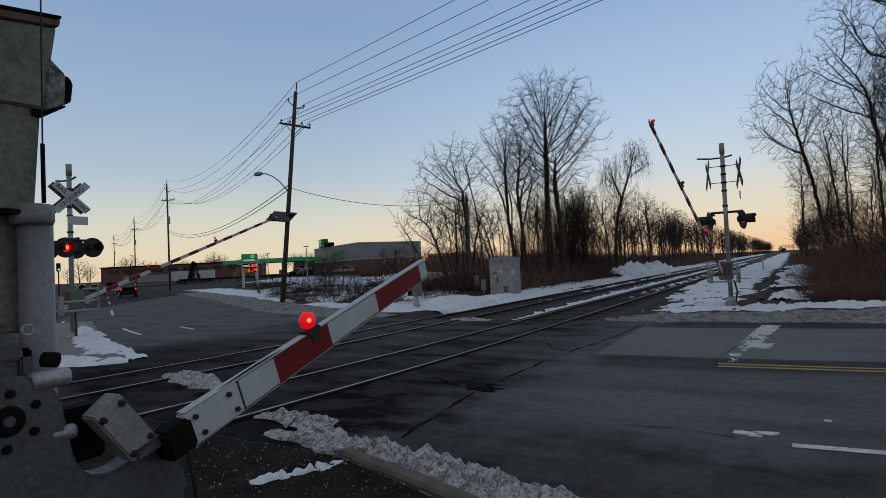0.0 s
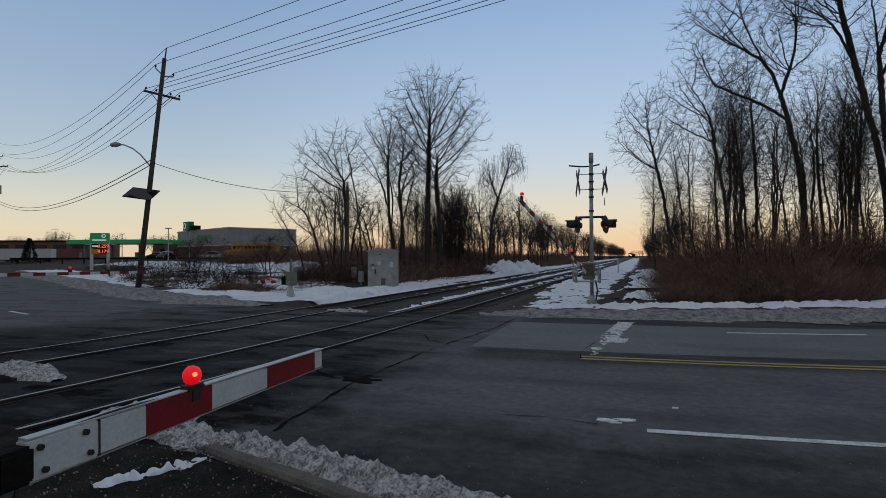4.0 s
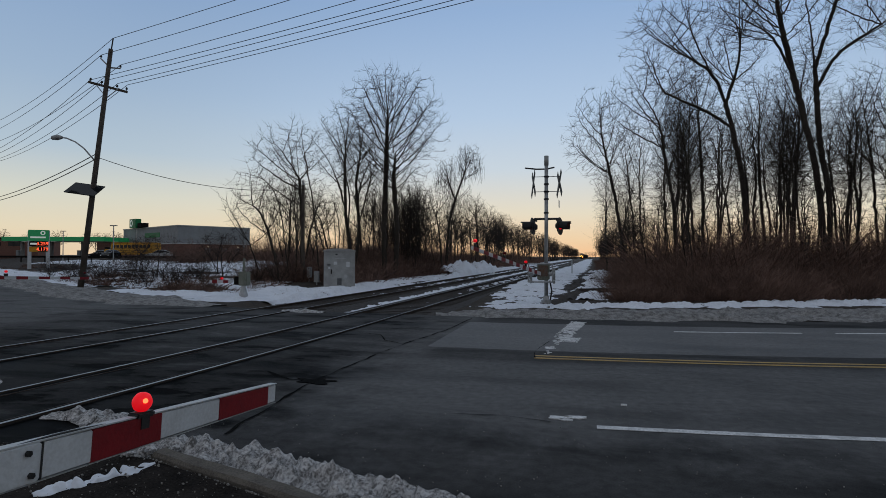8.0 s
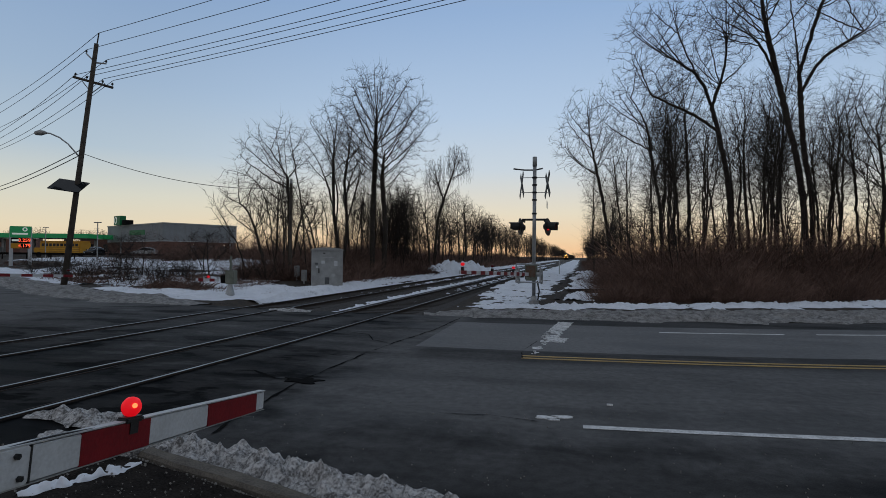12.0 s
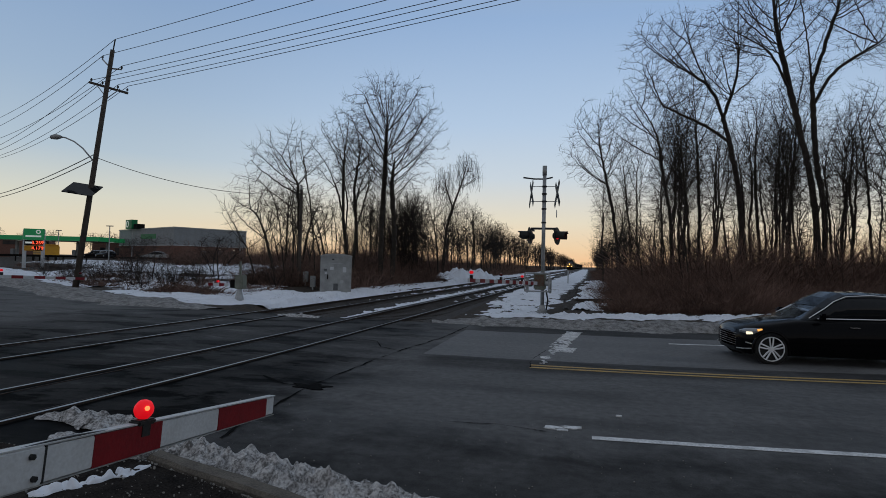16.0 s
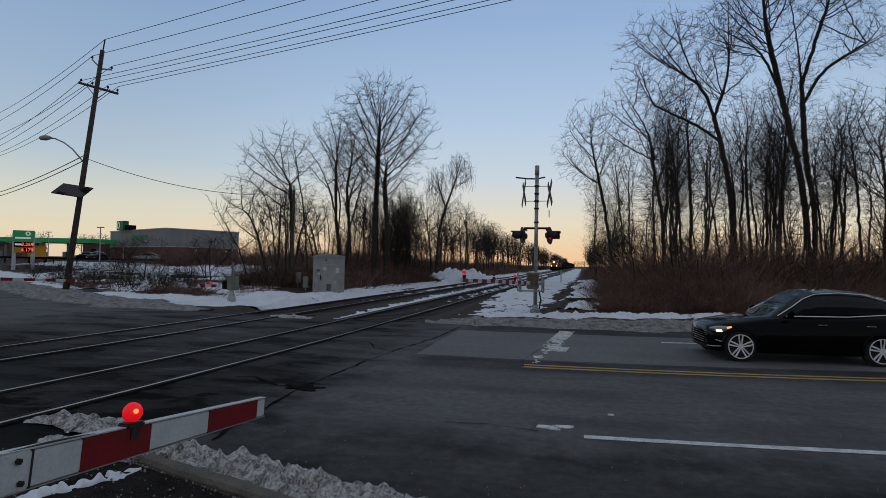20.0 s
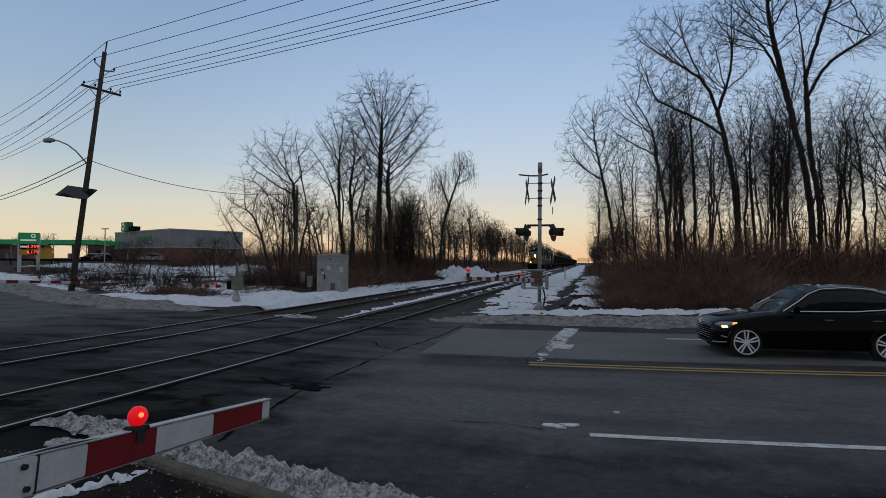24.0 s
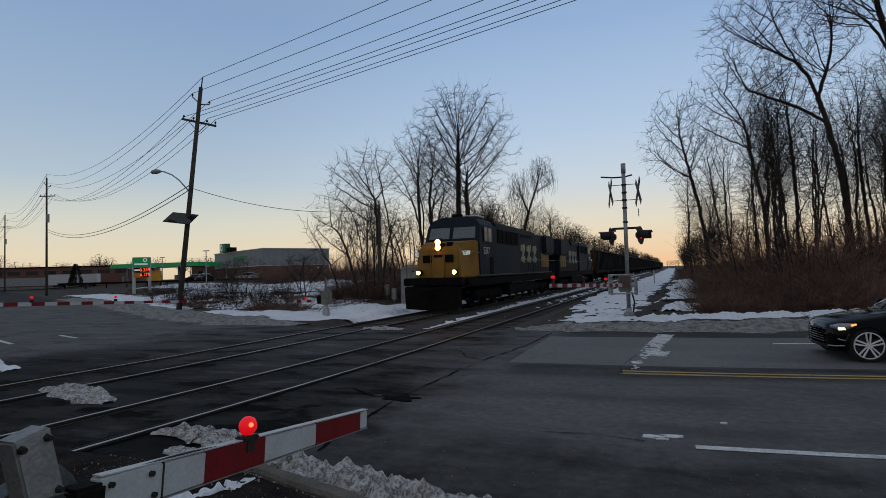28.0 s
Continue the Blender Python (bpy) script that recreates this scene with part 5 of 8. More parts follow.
def poles():
    # big leaning pole beside the crossing
    h = 13.4
    p = utility_pole(-27.25, 25.9, h, 8.0, 12, "tall leaning wooden utility pole with street lamp", True, 7.0)
    for s in (-1, 1):
        Geo().tube([(s * 0.75, 0.14, h * 0.845), (0, 0.12, h * 0.8)], 0.025, 6).mesh("arm_brace", GALV, p)
    Geo().tube([(-0.1, -0.1, 7.2), (-0.8, -0.16, 7.75), (-1.4, -0.2, 8.05), (-2.0, -0.25, 8.2), (-2.35, -0.25, 8.2)], 0.04, 8).mesh("lamp_bracket", GALV, p, smooth=True)
    Geo().tube([(-2.25, -0.25, 8.2), (-2.4, -0.25, 8.2), (-2.65, -0.25, 8.17), (-2.95, -0.25, 8.12), (-3.05, -0.25, 8.1)], [0.06, 0.11, 0.16, 0.12, 0.03], 10).mesh("lamp_head", ALU, p, "cobra-head street lamp, unlit", smooth=True)
    m = Matrix.Translation((-0.25, -0.3, 5.5)) @ pose(0, 0, 0, 35, 0, 12)
    Geo().box((0, 0, 0), (1.7, 1.05, 0.05)).mesh("solar_panel", GLASS_DARK, p, "dark solar panel", m=m)
    Geo().tube([(0, -0.1, 5.2), (-0.25, -0.3, 5.45)], 0.04, 6).mesh("panel_bracket", GALV, p)
    a = utility_pole(-82.6, 54.9, 17.0, 0, 20, "distant wooden utility pole with transformer")
    b = utility_pole(-138.5, 82.8, 17.5, 0, 20, "distant wooden utility pole with transformer")
    c = utility_pole(-194.5, 109, 17.5, 0, 20, "distant wooden utility pole with transformer")
    d = utility_pole(36, 12.5, 16.5, 0, 12, "wooden utility pole by the near verge")
    stub = thing("service_pole", "short grey wooden service pole among the trees", "utility pole", pose(-18.0, 34.2, 0))
    Geo().tube([(0, 0, -0.3), (0, 0, 6.6)], [0.14, 0.1], 10).mesh("pole", POLE_WOOD, stub)
    Geo().tube([(0, 0, 6.55), (0, 0, 6.85)], [0.11, 0.05], 10).mesh("cap", GALV, stub, "pale weathered cap")
    lot = thing("lamp_post", "slim grey lamp post on the store lot", "lamp post", pose(-57.2, 88, ground_height(-57.2, 88)))
    Geo().tube([(0, 0, 0), (0, 0, 5.2)], [0.08, 0.06], 8).mesh("post", GALV, lot)
    Geo().box((0, 0, 5.25), (1.0, 0.3, 0.12)).mesh("lamp_head", ALU, lot, bevel=0.02)
    for q in ((-49.6, 89.5), (-76.5, 84), (-87, 79), (-62, 64)):
        copy_thing(lot, pose(*q, ground_height(*q)))

    def top(pole, local):
        return pole.matrix_basis @ Vector(local)

    def span(q0, q1, sag, r=0.012, name="wire", label="black overhead wire strung between poles"):
        n = 26
        pts = [q0.lerp(q1, i / n) - Vector((0, 0, sag * 4 * (i / n) * (1 - i / n))) for i in range(n + 1)]
        tagged(Geo().tube(pts, r * 1.3, 5).mesh(name, WIRE), label, "wire", "overhead wires")

    big = [(0.05, 0, h + 0.6), (-0.7, 0.1, h * 0.96 + 0.2), (0.68, 0.1, h * 0.925 + 0.2), (-1.05, -0.08, h * 0.845 + 0.26), (-0.4, 0.06, h * 0.845 + 0.26), (0.5, 0.24, h * 0.845 + 0.26), (1.05, 0.36, h * 0.845 + 0.26)]
    def hooks(hh):
        return [(0.05, 0, hh + 0.6), (-0.7, 0.1, hh * 0.96 + 0.2), (0.68, 0.1, hh * 0.925 + 0.2), (-1.0, -0.2, hh * 0.845 + 0.26), (-0.4, 0.0, hh * 0.845 + 0.26), (0.5, 0.3, hh * 0.845 + 0.26), (1.0, 0.5, hh * 0.845 + 0.26)]
    for i, (q0, q1) in enumerate(zip(big, hooks(17.0))):
        span(top(p, q0), top(a, q1), 2.2 if i < 3 else 2.6)
    for q0, q1 in zip(hooks(17.0), hooks(17.5)):
        span(top(a, q0), top(b, q1), 2.2, 0.015)
        span(top(b, q0), top(c, q1), 2.2, 0.018)
    for i, (q0, q1) in enumerate(zip(big, hooks(16.5))):
        span(top(p, q0), top(d, q1), 0.35)
    for k in (7.3, 7.6):
        span(top(p, (0, 0, k)), top(a, (0, 0, k + 2.0)), 1.8, 0.02)
    span(top(p, (0.1, 0, 7.35)), Vector((-18.0, 34.2, 6.3)), 0.7, 0.014)


# ---- crossing signals and gates ----


def lamp_unit(parent, m, lit, n=14):
    """Flashing-light unit: back plate, hood and lens; it faces local +x."""
    disc = [(0.33 * math.cos(2 * math.pi * i / 20), 0.33 * math.sin(2 * math.pi * i / 20)) for i in range(20)]
    face = m @ pose(0, 0, 0, 0, 90, 0)
    d = Geo().prism(disc, -0.03, 0.0, face).mesh("light_backplate", BLACK, parent)
    g = Geo()
    ring, back = [], []
    for i in range(n):
        a = radians(-35 + 250 * i / (n - 1))
        for r, xx in ((0.165, 0.0), (0.165, 0.42 if 60 < -35 + 250 * i / (n - 1) < 120 else 0.34), (0.175, 0.42 if 60 < -35 + 250 * i / (n - 1) < 120 else 0.34), (0.175, 0.0)):
            ring.append(m @ Vector((xx, r * math.cos(a), r * math.sin(a) - 0.015 * xx)))
    g.add(ring, [(4 * i + j, 4 * i + (j + 1) % 4, 4 * i + 4 + (j + 1) % 4, 4 * i + 4 + j) for i in range(n - 1) for j in range(4)])
    g.mesh("hood", BLACK, d)
    lens = [(0.145 * math.cos(2 * math.pi * i / 18), 0.145 * math.sin(2 * math.pi * i / 18)) for i in range(18)]
    Geo().prism(lens, 0.002, 0.03, face).mesh("lens", RED_GLOW if lit else RED_DARK, d, "glowing red lens" if lit else "dark red lens")
    if lit:
        # the lens's bright centre, as a glowing disc laid on its face
        Geo().prism([(0.5 * x, 0.5 * y) for x, y in lens], 0.031, 0.034, face).mesh("bulb", BULB_GLOW, d, "bright glowing disc on the lens face")
    Geo().tube([m @ Vector((-0.16, 0, 0)), m @ Vector((-0.03, 0, 0))], [0.1, 0.16], 12).mesh("light_housing", BLACK, d)


def crossbuck(parent, m, lettered):
    """Two crossed white boards; local +x is the face."""
    for s, txt in ((1, "CROSSING"), (-1, "")):
        q = m @ pose(0.0 if s > 0 else -0.022, 0, 0, s * 45, 0, 0)
        b = Geo().box((0, 0, 0), (0.018, 1.3, 0.24)).mesh("crossbuck_blade", WHITE if lettered else SIGN_BACK, parent, "white crossbuck board with black letters" if lettered else "", m=q, bevel=0.004)
        if lettered:
            f = pose(0.011, 0, 0, 90, 0, 90)
            if txt:
                words(txt, 0.19, BLACK, b, f)
            else:
                words("RAIL", 0.19, BLACK, b, pose(0.011, -0.38, 0, 90, 0, 90))
                words("ROAD", 0.19, BLACK, b, pose(0.011, 0.38, 0, 90, 0, 90))


def gate_arm(parent, length, lamps, stripe=0.42, height=(0.14, 0.095)):
    """A striped barrier board along local +y, keyed as a part of its signal."""
    h0, h1 = height
    g = Geo()
    v = [(-0.02, -0.5, -h0 / 2), (0.02, -0.5, -h0 / 2), (-0.02, -0.5, h0 / 2), (0.02, -0.5, h0 / 2), (-0.015, length, -h1 / 2), (0.015, length, -h1 / 2), (-0.015, length, h1 / 2), (0.015, length, h1 / 2)]
    g.add(v, [(0, 2, 3, 1), (4, 5, 7, 6), (0, 1, 5, 4), (2, 6, 7, 3), (0, 4, 6, 2), (1, 3, 7, 5)])
    arm = g.mesh("gate_arm", WHITE, parent, "red and white striped gate arm", bevel=0.004)
    y = length - stripe * 0.25
    while y - stripe > 0.3:
        y0 = y - stripe
        k = lambda t: h0 + (h1 - h0) * (t + 0.5) / (length + 0.5) + 0.004
        s = Geo().add([(a * 0.024, yy, b * k(yy) / 2) for yy in (y0, y) for b in (-1, 1) for a in (-1, 1)], [(0, 2, 3, 1), (4, 5, 7, 6), (0, 1, 5, 4), (2, 6, 7, 3), (0, 4, 6, 2), (1, 3, 7, 5)])
        s.mesh("red_stripe", RED, arm)
        y -= 2 * stripe
    for yy, on in lamps:
        base = Geo().box((0, yy, h1 / 2 + 0.05), (0.06, 0.12, 0.1)).mesh("lamp_base", BLACK, arm, bevel=0.008)
        Geo().tube([(-0.05, yy, h1 / 2 + 0.17), (-0.03, yy, h1 / 2 + 0.17), (0.03, yy, h1 / 2 + 0.17), (0.05, yy, h1 / 2 + 0.17)], [0.025, 0.042, 0.042, 0.025], 14).mesh("gate_lamp", RED_GLOW if on else RED_DARK, arm, "round red gate lamp", smooth=True)
    return arm


def signal_mast(at, label, lit, arm_length, arm_lamps, pivot, lettered, buck=0, gap=0.52, back=-1, aim=0):
    t = thing("crossing_signal", label, "railway signal", at)
    Geo().tube([(0, 0, 0.1), (0, 0, 5.55)], 0.075, 14).mesh("mast", GALV, t, smooth=True)
    Geo().tube([(0, 0, 5.5), (0, 0, 5.88)], 0.09, 14).mesh("mast_cap", ALU, t, smooth=True)
    Geo().tube([(0, 0, -0.1), (0, 0, 0.12), (0, 0, 0.14), (0, 0, 0.3)], [0.2, 0.2, 0.13, 0.11], 14).mesh("base", GALV, t, "cast metal mast base", bevel=0)
    Geo().tube([(-0.85, 0, 5.42), (-0.4, 0, 5.36), (0.0, 0.05, 5.36), (0.32, 0.05, 5.42)], 0.03, 8).mesh("bell_arm", BLACK, t)
    for z in (3.6, 4.15, 4.45, 4.75, 5.05):
        Geo().tube([(0, 0, z - 0.03), (0, 0, z + 0.03)], 0.1, 12).mesh("clamp", BLACK, t)
    for s in (-1, 1):
        for z in (4.45, 5.05):
            Geo().tube([(0, 0, z), (s * gap, 0, z)], 0.014, 6).mesh("crossbuck_bracket", GALV, t)
        crossbuck(t, pose(s * gap, 0, 4.75, 0, 0, buck if s > 0 else 180 + buck), lettered and s > 0)
    Geo().box((0.5, 0, 3.95), (0.015, 0.62, 0.28)).mesh("plate_sign", WHITE, t, bevel=0.004)
    Geo().tube([(-0.5, 0, 3.36), (0.5, 0, 3.36)], 0.045, 10).mesh("crossarm", BLACK, t)
    for s in (-1, 1):
        Geo().tube([(s * 0.42, -0.45, 3.3), (s * 0.42, 0.45, 3.3)], 0.04, 8).mesh("light_bar", BLACK, t)
        for k, y in enumerate((-0.42, 0.42)):
            lamp_unit(t, pose(s * 0.55, y, 3.06, 0, 0, -aim if s > 0 else 180 + aim), lit == (s, k))
    px, py, pz = pivot
    body = Geo().box((px * 0.5, py * 0.5 - 0.06, pz + 0.08), (0.46, 0.48, 0.66)).mesh("gate_mechanism", GRIMY_ALU, t, "grey cast gate mechanism housing", bevel=0.04)
    Geo().box((px * 0.5, py * 0.5 - 0.315, pz + 0.12), (0.36, 0.03, 0.42)).mesh("mechanism_cover", RUST, body, "rust-stained mechanism cover", bevel=0.01)
    for s in (-1, 1):
        for z in (-0.28, 0.02):
            Geo().tube([(px + s * 0.46, py - back * 0.35, pz + z), (px + s * 0.46, py + back * 0.75, pz + z)], 0.035, 8).mesh("counterweight_arm", GALV, t)
        Geo().box((px + s * 0.46, py + back * 0.78, pz - 0.1), (0.1, 0.16, 0.62)).mesh("counterweight", ALU, t, bevel=0.02)
        Geo().tube([(px + s * 0.3, py, pz), (px + s * 0.5, py, pz)], 0.09, 12).mesh("pivot_hub", GALV, t)
    for z in (-0.3, 0.4):
        Geo().tube([(px - 0.46, py - back * 0.36, pz + z), (px + 0.46, py - back * 0.36, pz + z)], 0.03, 8).mesh("guard_bar", GALV, t)
    for x in (-0.46, 0.46):
        Geo().box((px + x, py - back * 0.36, pz + 0.05), (0.05, 0.05, 0.72)).mesh("guard_bar", GALV, t, bevel=0.006)
    Geo().tube([(0.14, 0, 0.9), (0.22, 0, 0.5), (0.14, 0.02, 0.0)], 0.03, 8).mesh("cable_conduit", BLACK, t, smooth=True)
    arm = gate_arm(t, arm_length, arm_lamps)
    return t, arm


def far_signal():
    return signal_mast(pose(-1.4, 22.9, 0.0), "grey crossing signal mast with gate, crossbucks and flashing lights", (1, 0), 8.0, ((7.75, True), (5.0, False), (2.4, True)), (-0.17, -0.48, 1.18), False, 13, back=1, aim=16)


def left_signal():
    return signal_mast(pose(-20.1, 9.9, 0.0), "crossing signal mast on a kerb island, crossbuck facing the road", (1, 0), 9.0, ((8.7, False), (5.6, True), (2.6, True)), (0.28, 0.08, 1.29), True, -20, 0.14)


def sidewalk_gate():
    """The small gate on the opposite verge, its short arm pointing along the verge."""
    t = thing("sidewalk_gate", "small grey footpath gate mechanism on a post", "gate", pose(-14.35, 21.9, 0))
    Geo().tube([(0, 0, -0.05), (0, 0, 0.1), (0, 0, 0.5), (0, 0, 1.1)], [0.22, 0.2, 0.1, 0.1], 12).mesh("post", GALV, t)
    Geo().box((0.05, 0, 0.85), (0.4, 0.34, 0.6)).mesh("mechanism", GRIMY_ALU, t, bevel=0.03)
    Geo().box((-0.3, 0, 0.75), (0.3, 0.12, 0.35)).mesh("counterweight", GRIME, t, bevel=0.03)
    Geo().tube([(0.02, 0, 1.1), (0.02, 0, 1.75)], 0.05, 8).mesh("pipe", GRIMY_ALU, t)
    arm = Geo().box((-0.95, -0.25, 0.72), (1.1, 0.04, 0.12)).mesh("arm", WHITE, t, "short white gate arm")
    for x in (-0.7, -1.25):
        Geo().box((x, -0.25, 0.72), (0.25, 0.046, 0.126)).mesh("red_stripe", RED, arm)
    Geo().tube([(-0.9, -0.29, 0.86), (-0.9, -0.21, 0.86)], 0.05, 12).mesh("gate_lamp", RED_GLOW, arm, "lit red gate lamp")
    return t


def near_gate():
    """The footpath gate beside the camera: casting, cradle, post, and a tall steel case with a lamp hood."""
    px, py, pz = -2.162, 1.137, 1.083
    t = thing("footpath_gate", "grey footpath crossing gate with bolted striped arm", "gate", pose(px, py, 0))
    flat = pose(0, 0, 0, 90, 0, 90)
    Geo().tube([(-0.4, 0.04, 0.0), (-0.4, 0.04, 2.16)], 0.064, 24).mesh("post", POST_GREY, t, "mid-grey round post", smooth=True)
    Geo().tube([(-0.4, 0.03, 2.15), (-0.4, 0.03, 2.165), (-0.4, 0.03, 2.225), (-0.4, 0.03, 2.235)], [0.074, 0.08, 0.08, 0.072], 24).mesh("post_collar", POST_GREY, t, smooth=True)
    Geo().box((-0.4, -0.02, 2.2), (0.1, 0.16, 0.02)).mesh("collar_plate", GRIME, t, bevel=0.004)
    Geo().tube([(-0.4, 0.04, -0.02), (-0.4, 0.04, 0.1), (-0.4, 0.04, 0.3)], [0.24, 0.22, 0.1], 16).mesh("post_base", GALV, t)
    # tall case beside the post, wider above a folded edge
    case = Geo().prism([(-0.75, 1.72), (0.02, 1.7), (0.03, 2.2), (0.066, 2.236), (0.098, 2.67), (-0.75, 2.66)], -0.88, -0.455, flat).mesh("junction_case", GRIMY_ALU, t, "weathered grey-green steel case with rusty lip", bevel=0.008)
    Geo().prism([(-0.77, 2.655), (0.104, 2.665), (0.163, 3.05), (-0.77, 2.9)], -0.9, -0.44, flat).mesh("case_top", GRIMY_ALU, case, bevel=0.008)
    Geo().prism([(-0.78, 2.9), (0.168, 3.05), (0.174, 3.085), (-0.78, 2.94)], -0.92, -0.425, flat).mesh("case_lid", RUST, case, "rust-flecked folded lid", bevel=0.004)
    Geo().prism([(-0.78, 2.942), (0.174, 3.087), (0.175, 3.1), (-0.78, 2.955)], -0.925, -0.42, flat).mesh("lid_seam", GRIME, case)
    hood = Geo().prism([(0.1, 2.66), (0.185, 2.7), (0.192, 2.84), (0.125, 2.9)], -0.66, -0.43, flat).mesh("lamp_hood", CHIPPED, t, "chipped white and black lamp hood", bevel=0.006)
    Geo().prism([(0.186, 2.702), (0.212, 2.72), (0.222, 2.8), (0.214, 2.825), (0.193, 2.838)], -0.66, -0.432, flat).mesh("hood_rim", GRIME, hood, bevel=0.004)
    Geo().prism([(0.06, 2.63), (0.1, 2.63), (0.19, 2.692), (0.186, 2.7), (0.1, 2.658), (0.06, 2.66)], -0.66, -0.434, flat).mesh("hood_rim", GRIME, hood)
    Geo().tube([(-0.35, 0.053, 2.24), (-0.35, 0.053, 2.49)], 0.009, 8).mesh("rod_socket", GRIME, t)
    Geo().tube([(-0.35, 0.053, 2.48), (-0.35, 0.07, 3.9)], 0.0035, 6).mesh("whip_rod", BLACK, t)
    # mechanism: rear housing, front casting with the hub, cradle curling under the weight
    body = Geo().box((-0.36, -0.38, 1.38), (0.34, 0.62, 0.6)).mesh("mechanism_body", CASTING, t, "dark grey cast mechanism body", bevel=0.03)
    for a in ((-0.38, 1.64, 0.6, 0.04), (-0.1, 1.42, 0.04, 0.48)):
        Geo().box((-0.185, a[0], a[1]), (0.03, a[2], a[3])).mesh("cover_rim", CASTING, body, bevel=0.008)
    arc = [(-0.202 + 0.185 * math.cos(radians(a)), 1.406 + 0.17 * math.sin(radians(a))) for a in range(100, -1, -10)]
    low = [(0.002, 1.3), (0.012, 1.24), (0.036, 1.178), (0.075, 1.142), (0.125, 1.128), (0.18, 1.13), (0.24, 1.15), (0.3, 1.2), (0.375, 1.19), (0.43, 1.13), (0.475, 1.03), (0.49, 0.97), (0.46, 0.88), (0.4, 0.74), (0.25, 0.62), (0.0, 0.5), (-0.4, 0.45), (-0.75, 0.5), (-0.75, 1.54)]
    front = Geo().prism(arc + low, -0.2, -0.075, flat).mesh("front_casting", CASTING, t, "dark cast plate with a curved cradle", bevel=0.014)
    Geo().tube([(-0.08, -0.202, 1.42), (-0.066, -0.202, 1.42)], [0.058, 0.05], 24).mesh("hub_plate", GRIME, front)
    Geo().tube([(-0.07, -0.202, 1.42), (-0.058, -0.202, 1.42)], [0.022, 0.016], 12).mesh("hub", CASTING, front)
    for i in range(6):
        a = radians(60 * i + 26)
        y, z = -0.202 + 0.096 * math.cos(a), 1.42 + 0.096 * math.sin(a)
        Geo().tube([(-0.08, y, z), (-0.068, y, z), (-0.06, y, z)], [0.018, 0.017, 0.011], 6).mesh("bolt", GRIME, front)
    Geo().prism([(-0.13, 1.1), (-0.11, 1.1), (-0.05, 0.6), (-0.08, 0.6)], -0.08, -0.066, flat).mesh("casting_rib", CASTING, front)
    for y0, y1, z, r in ((-0.12, 0.012, 1.54, 0.036), (-0.06, 0.03, 1.325, 0.03)):
        Geo().tube([(-0.1, y0, z), (-0.1, y1 - 0.012, z), (-0.1, y1 - 0.003, z), (-0.1, y1, z)], [r, r, r * 0.85, r * 0.5], 18).mesh("shaft_end", GALV, t, "worn silver shaft end", smooth=True)
    Geo().tube([(-0.16, -0.05, 1.61), (-0.16, 0.0, 1.6)], 0.03, 10).mesh("shaft_collar", GRIME, t)
    # black block standing in for the shade inside the cradle
    Geo().box((-0.2, 0.07, 1.29), (0.1, 0.2, 0.22)).mesh("cradle_shade", GRIME, front, bevel=0.01)
    g = Geo()
    g.tube([(-0.3, -0.04 + 0.02 * math.cos(radians(a)), 1.72 + 0.02 * math.sin(radians(a))) for a in range(0, 361, 30)], 0.006, 6)
    g.mesh("eye_bolt", GALV, t)
    return t


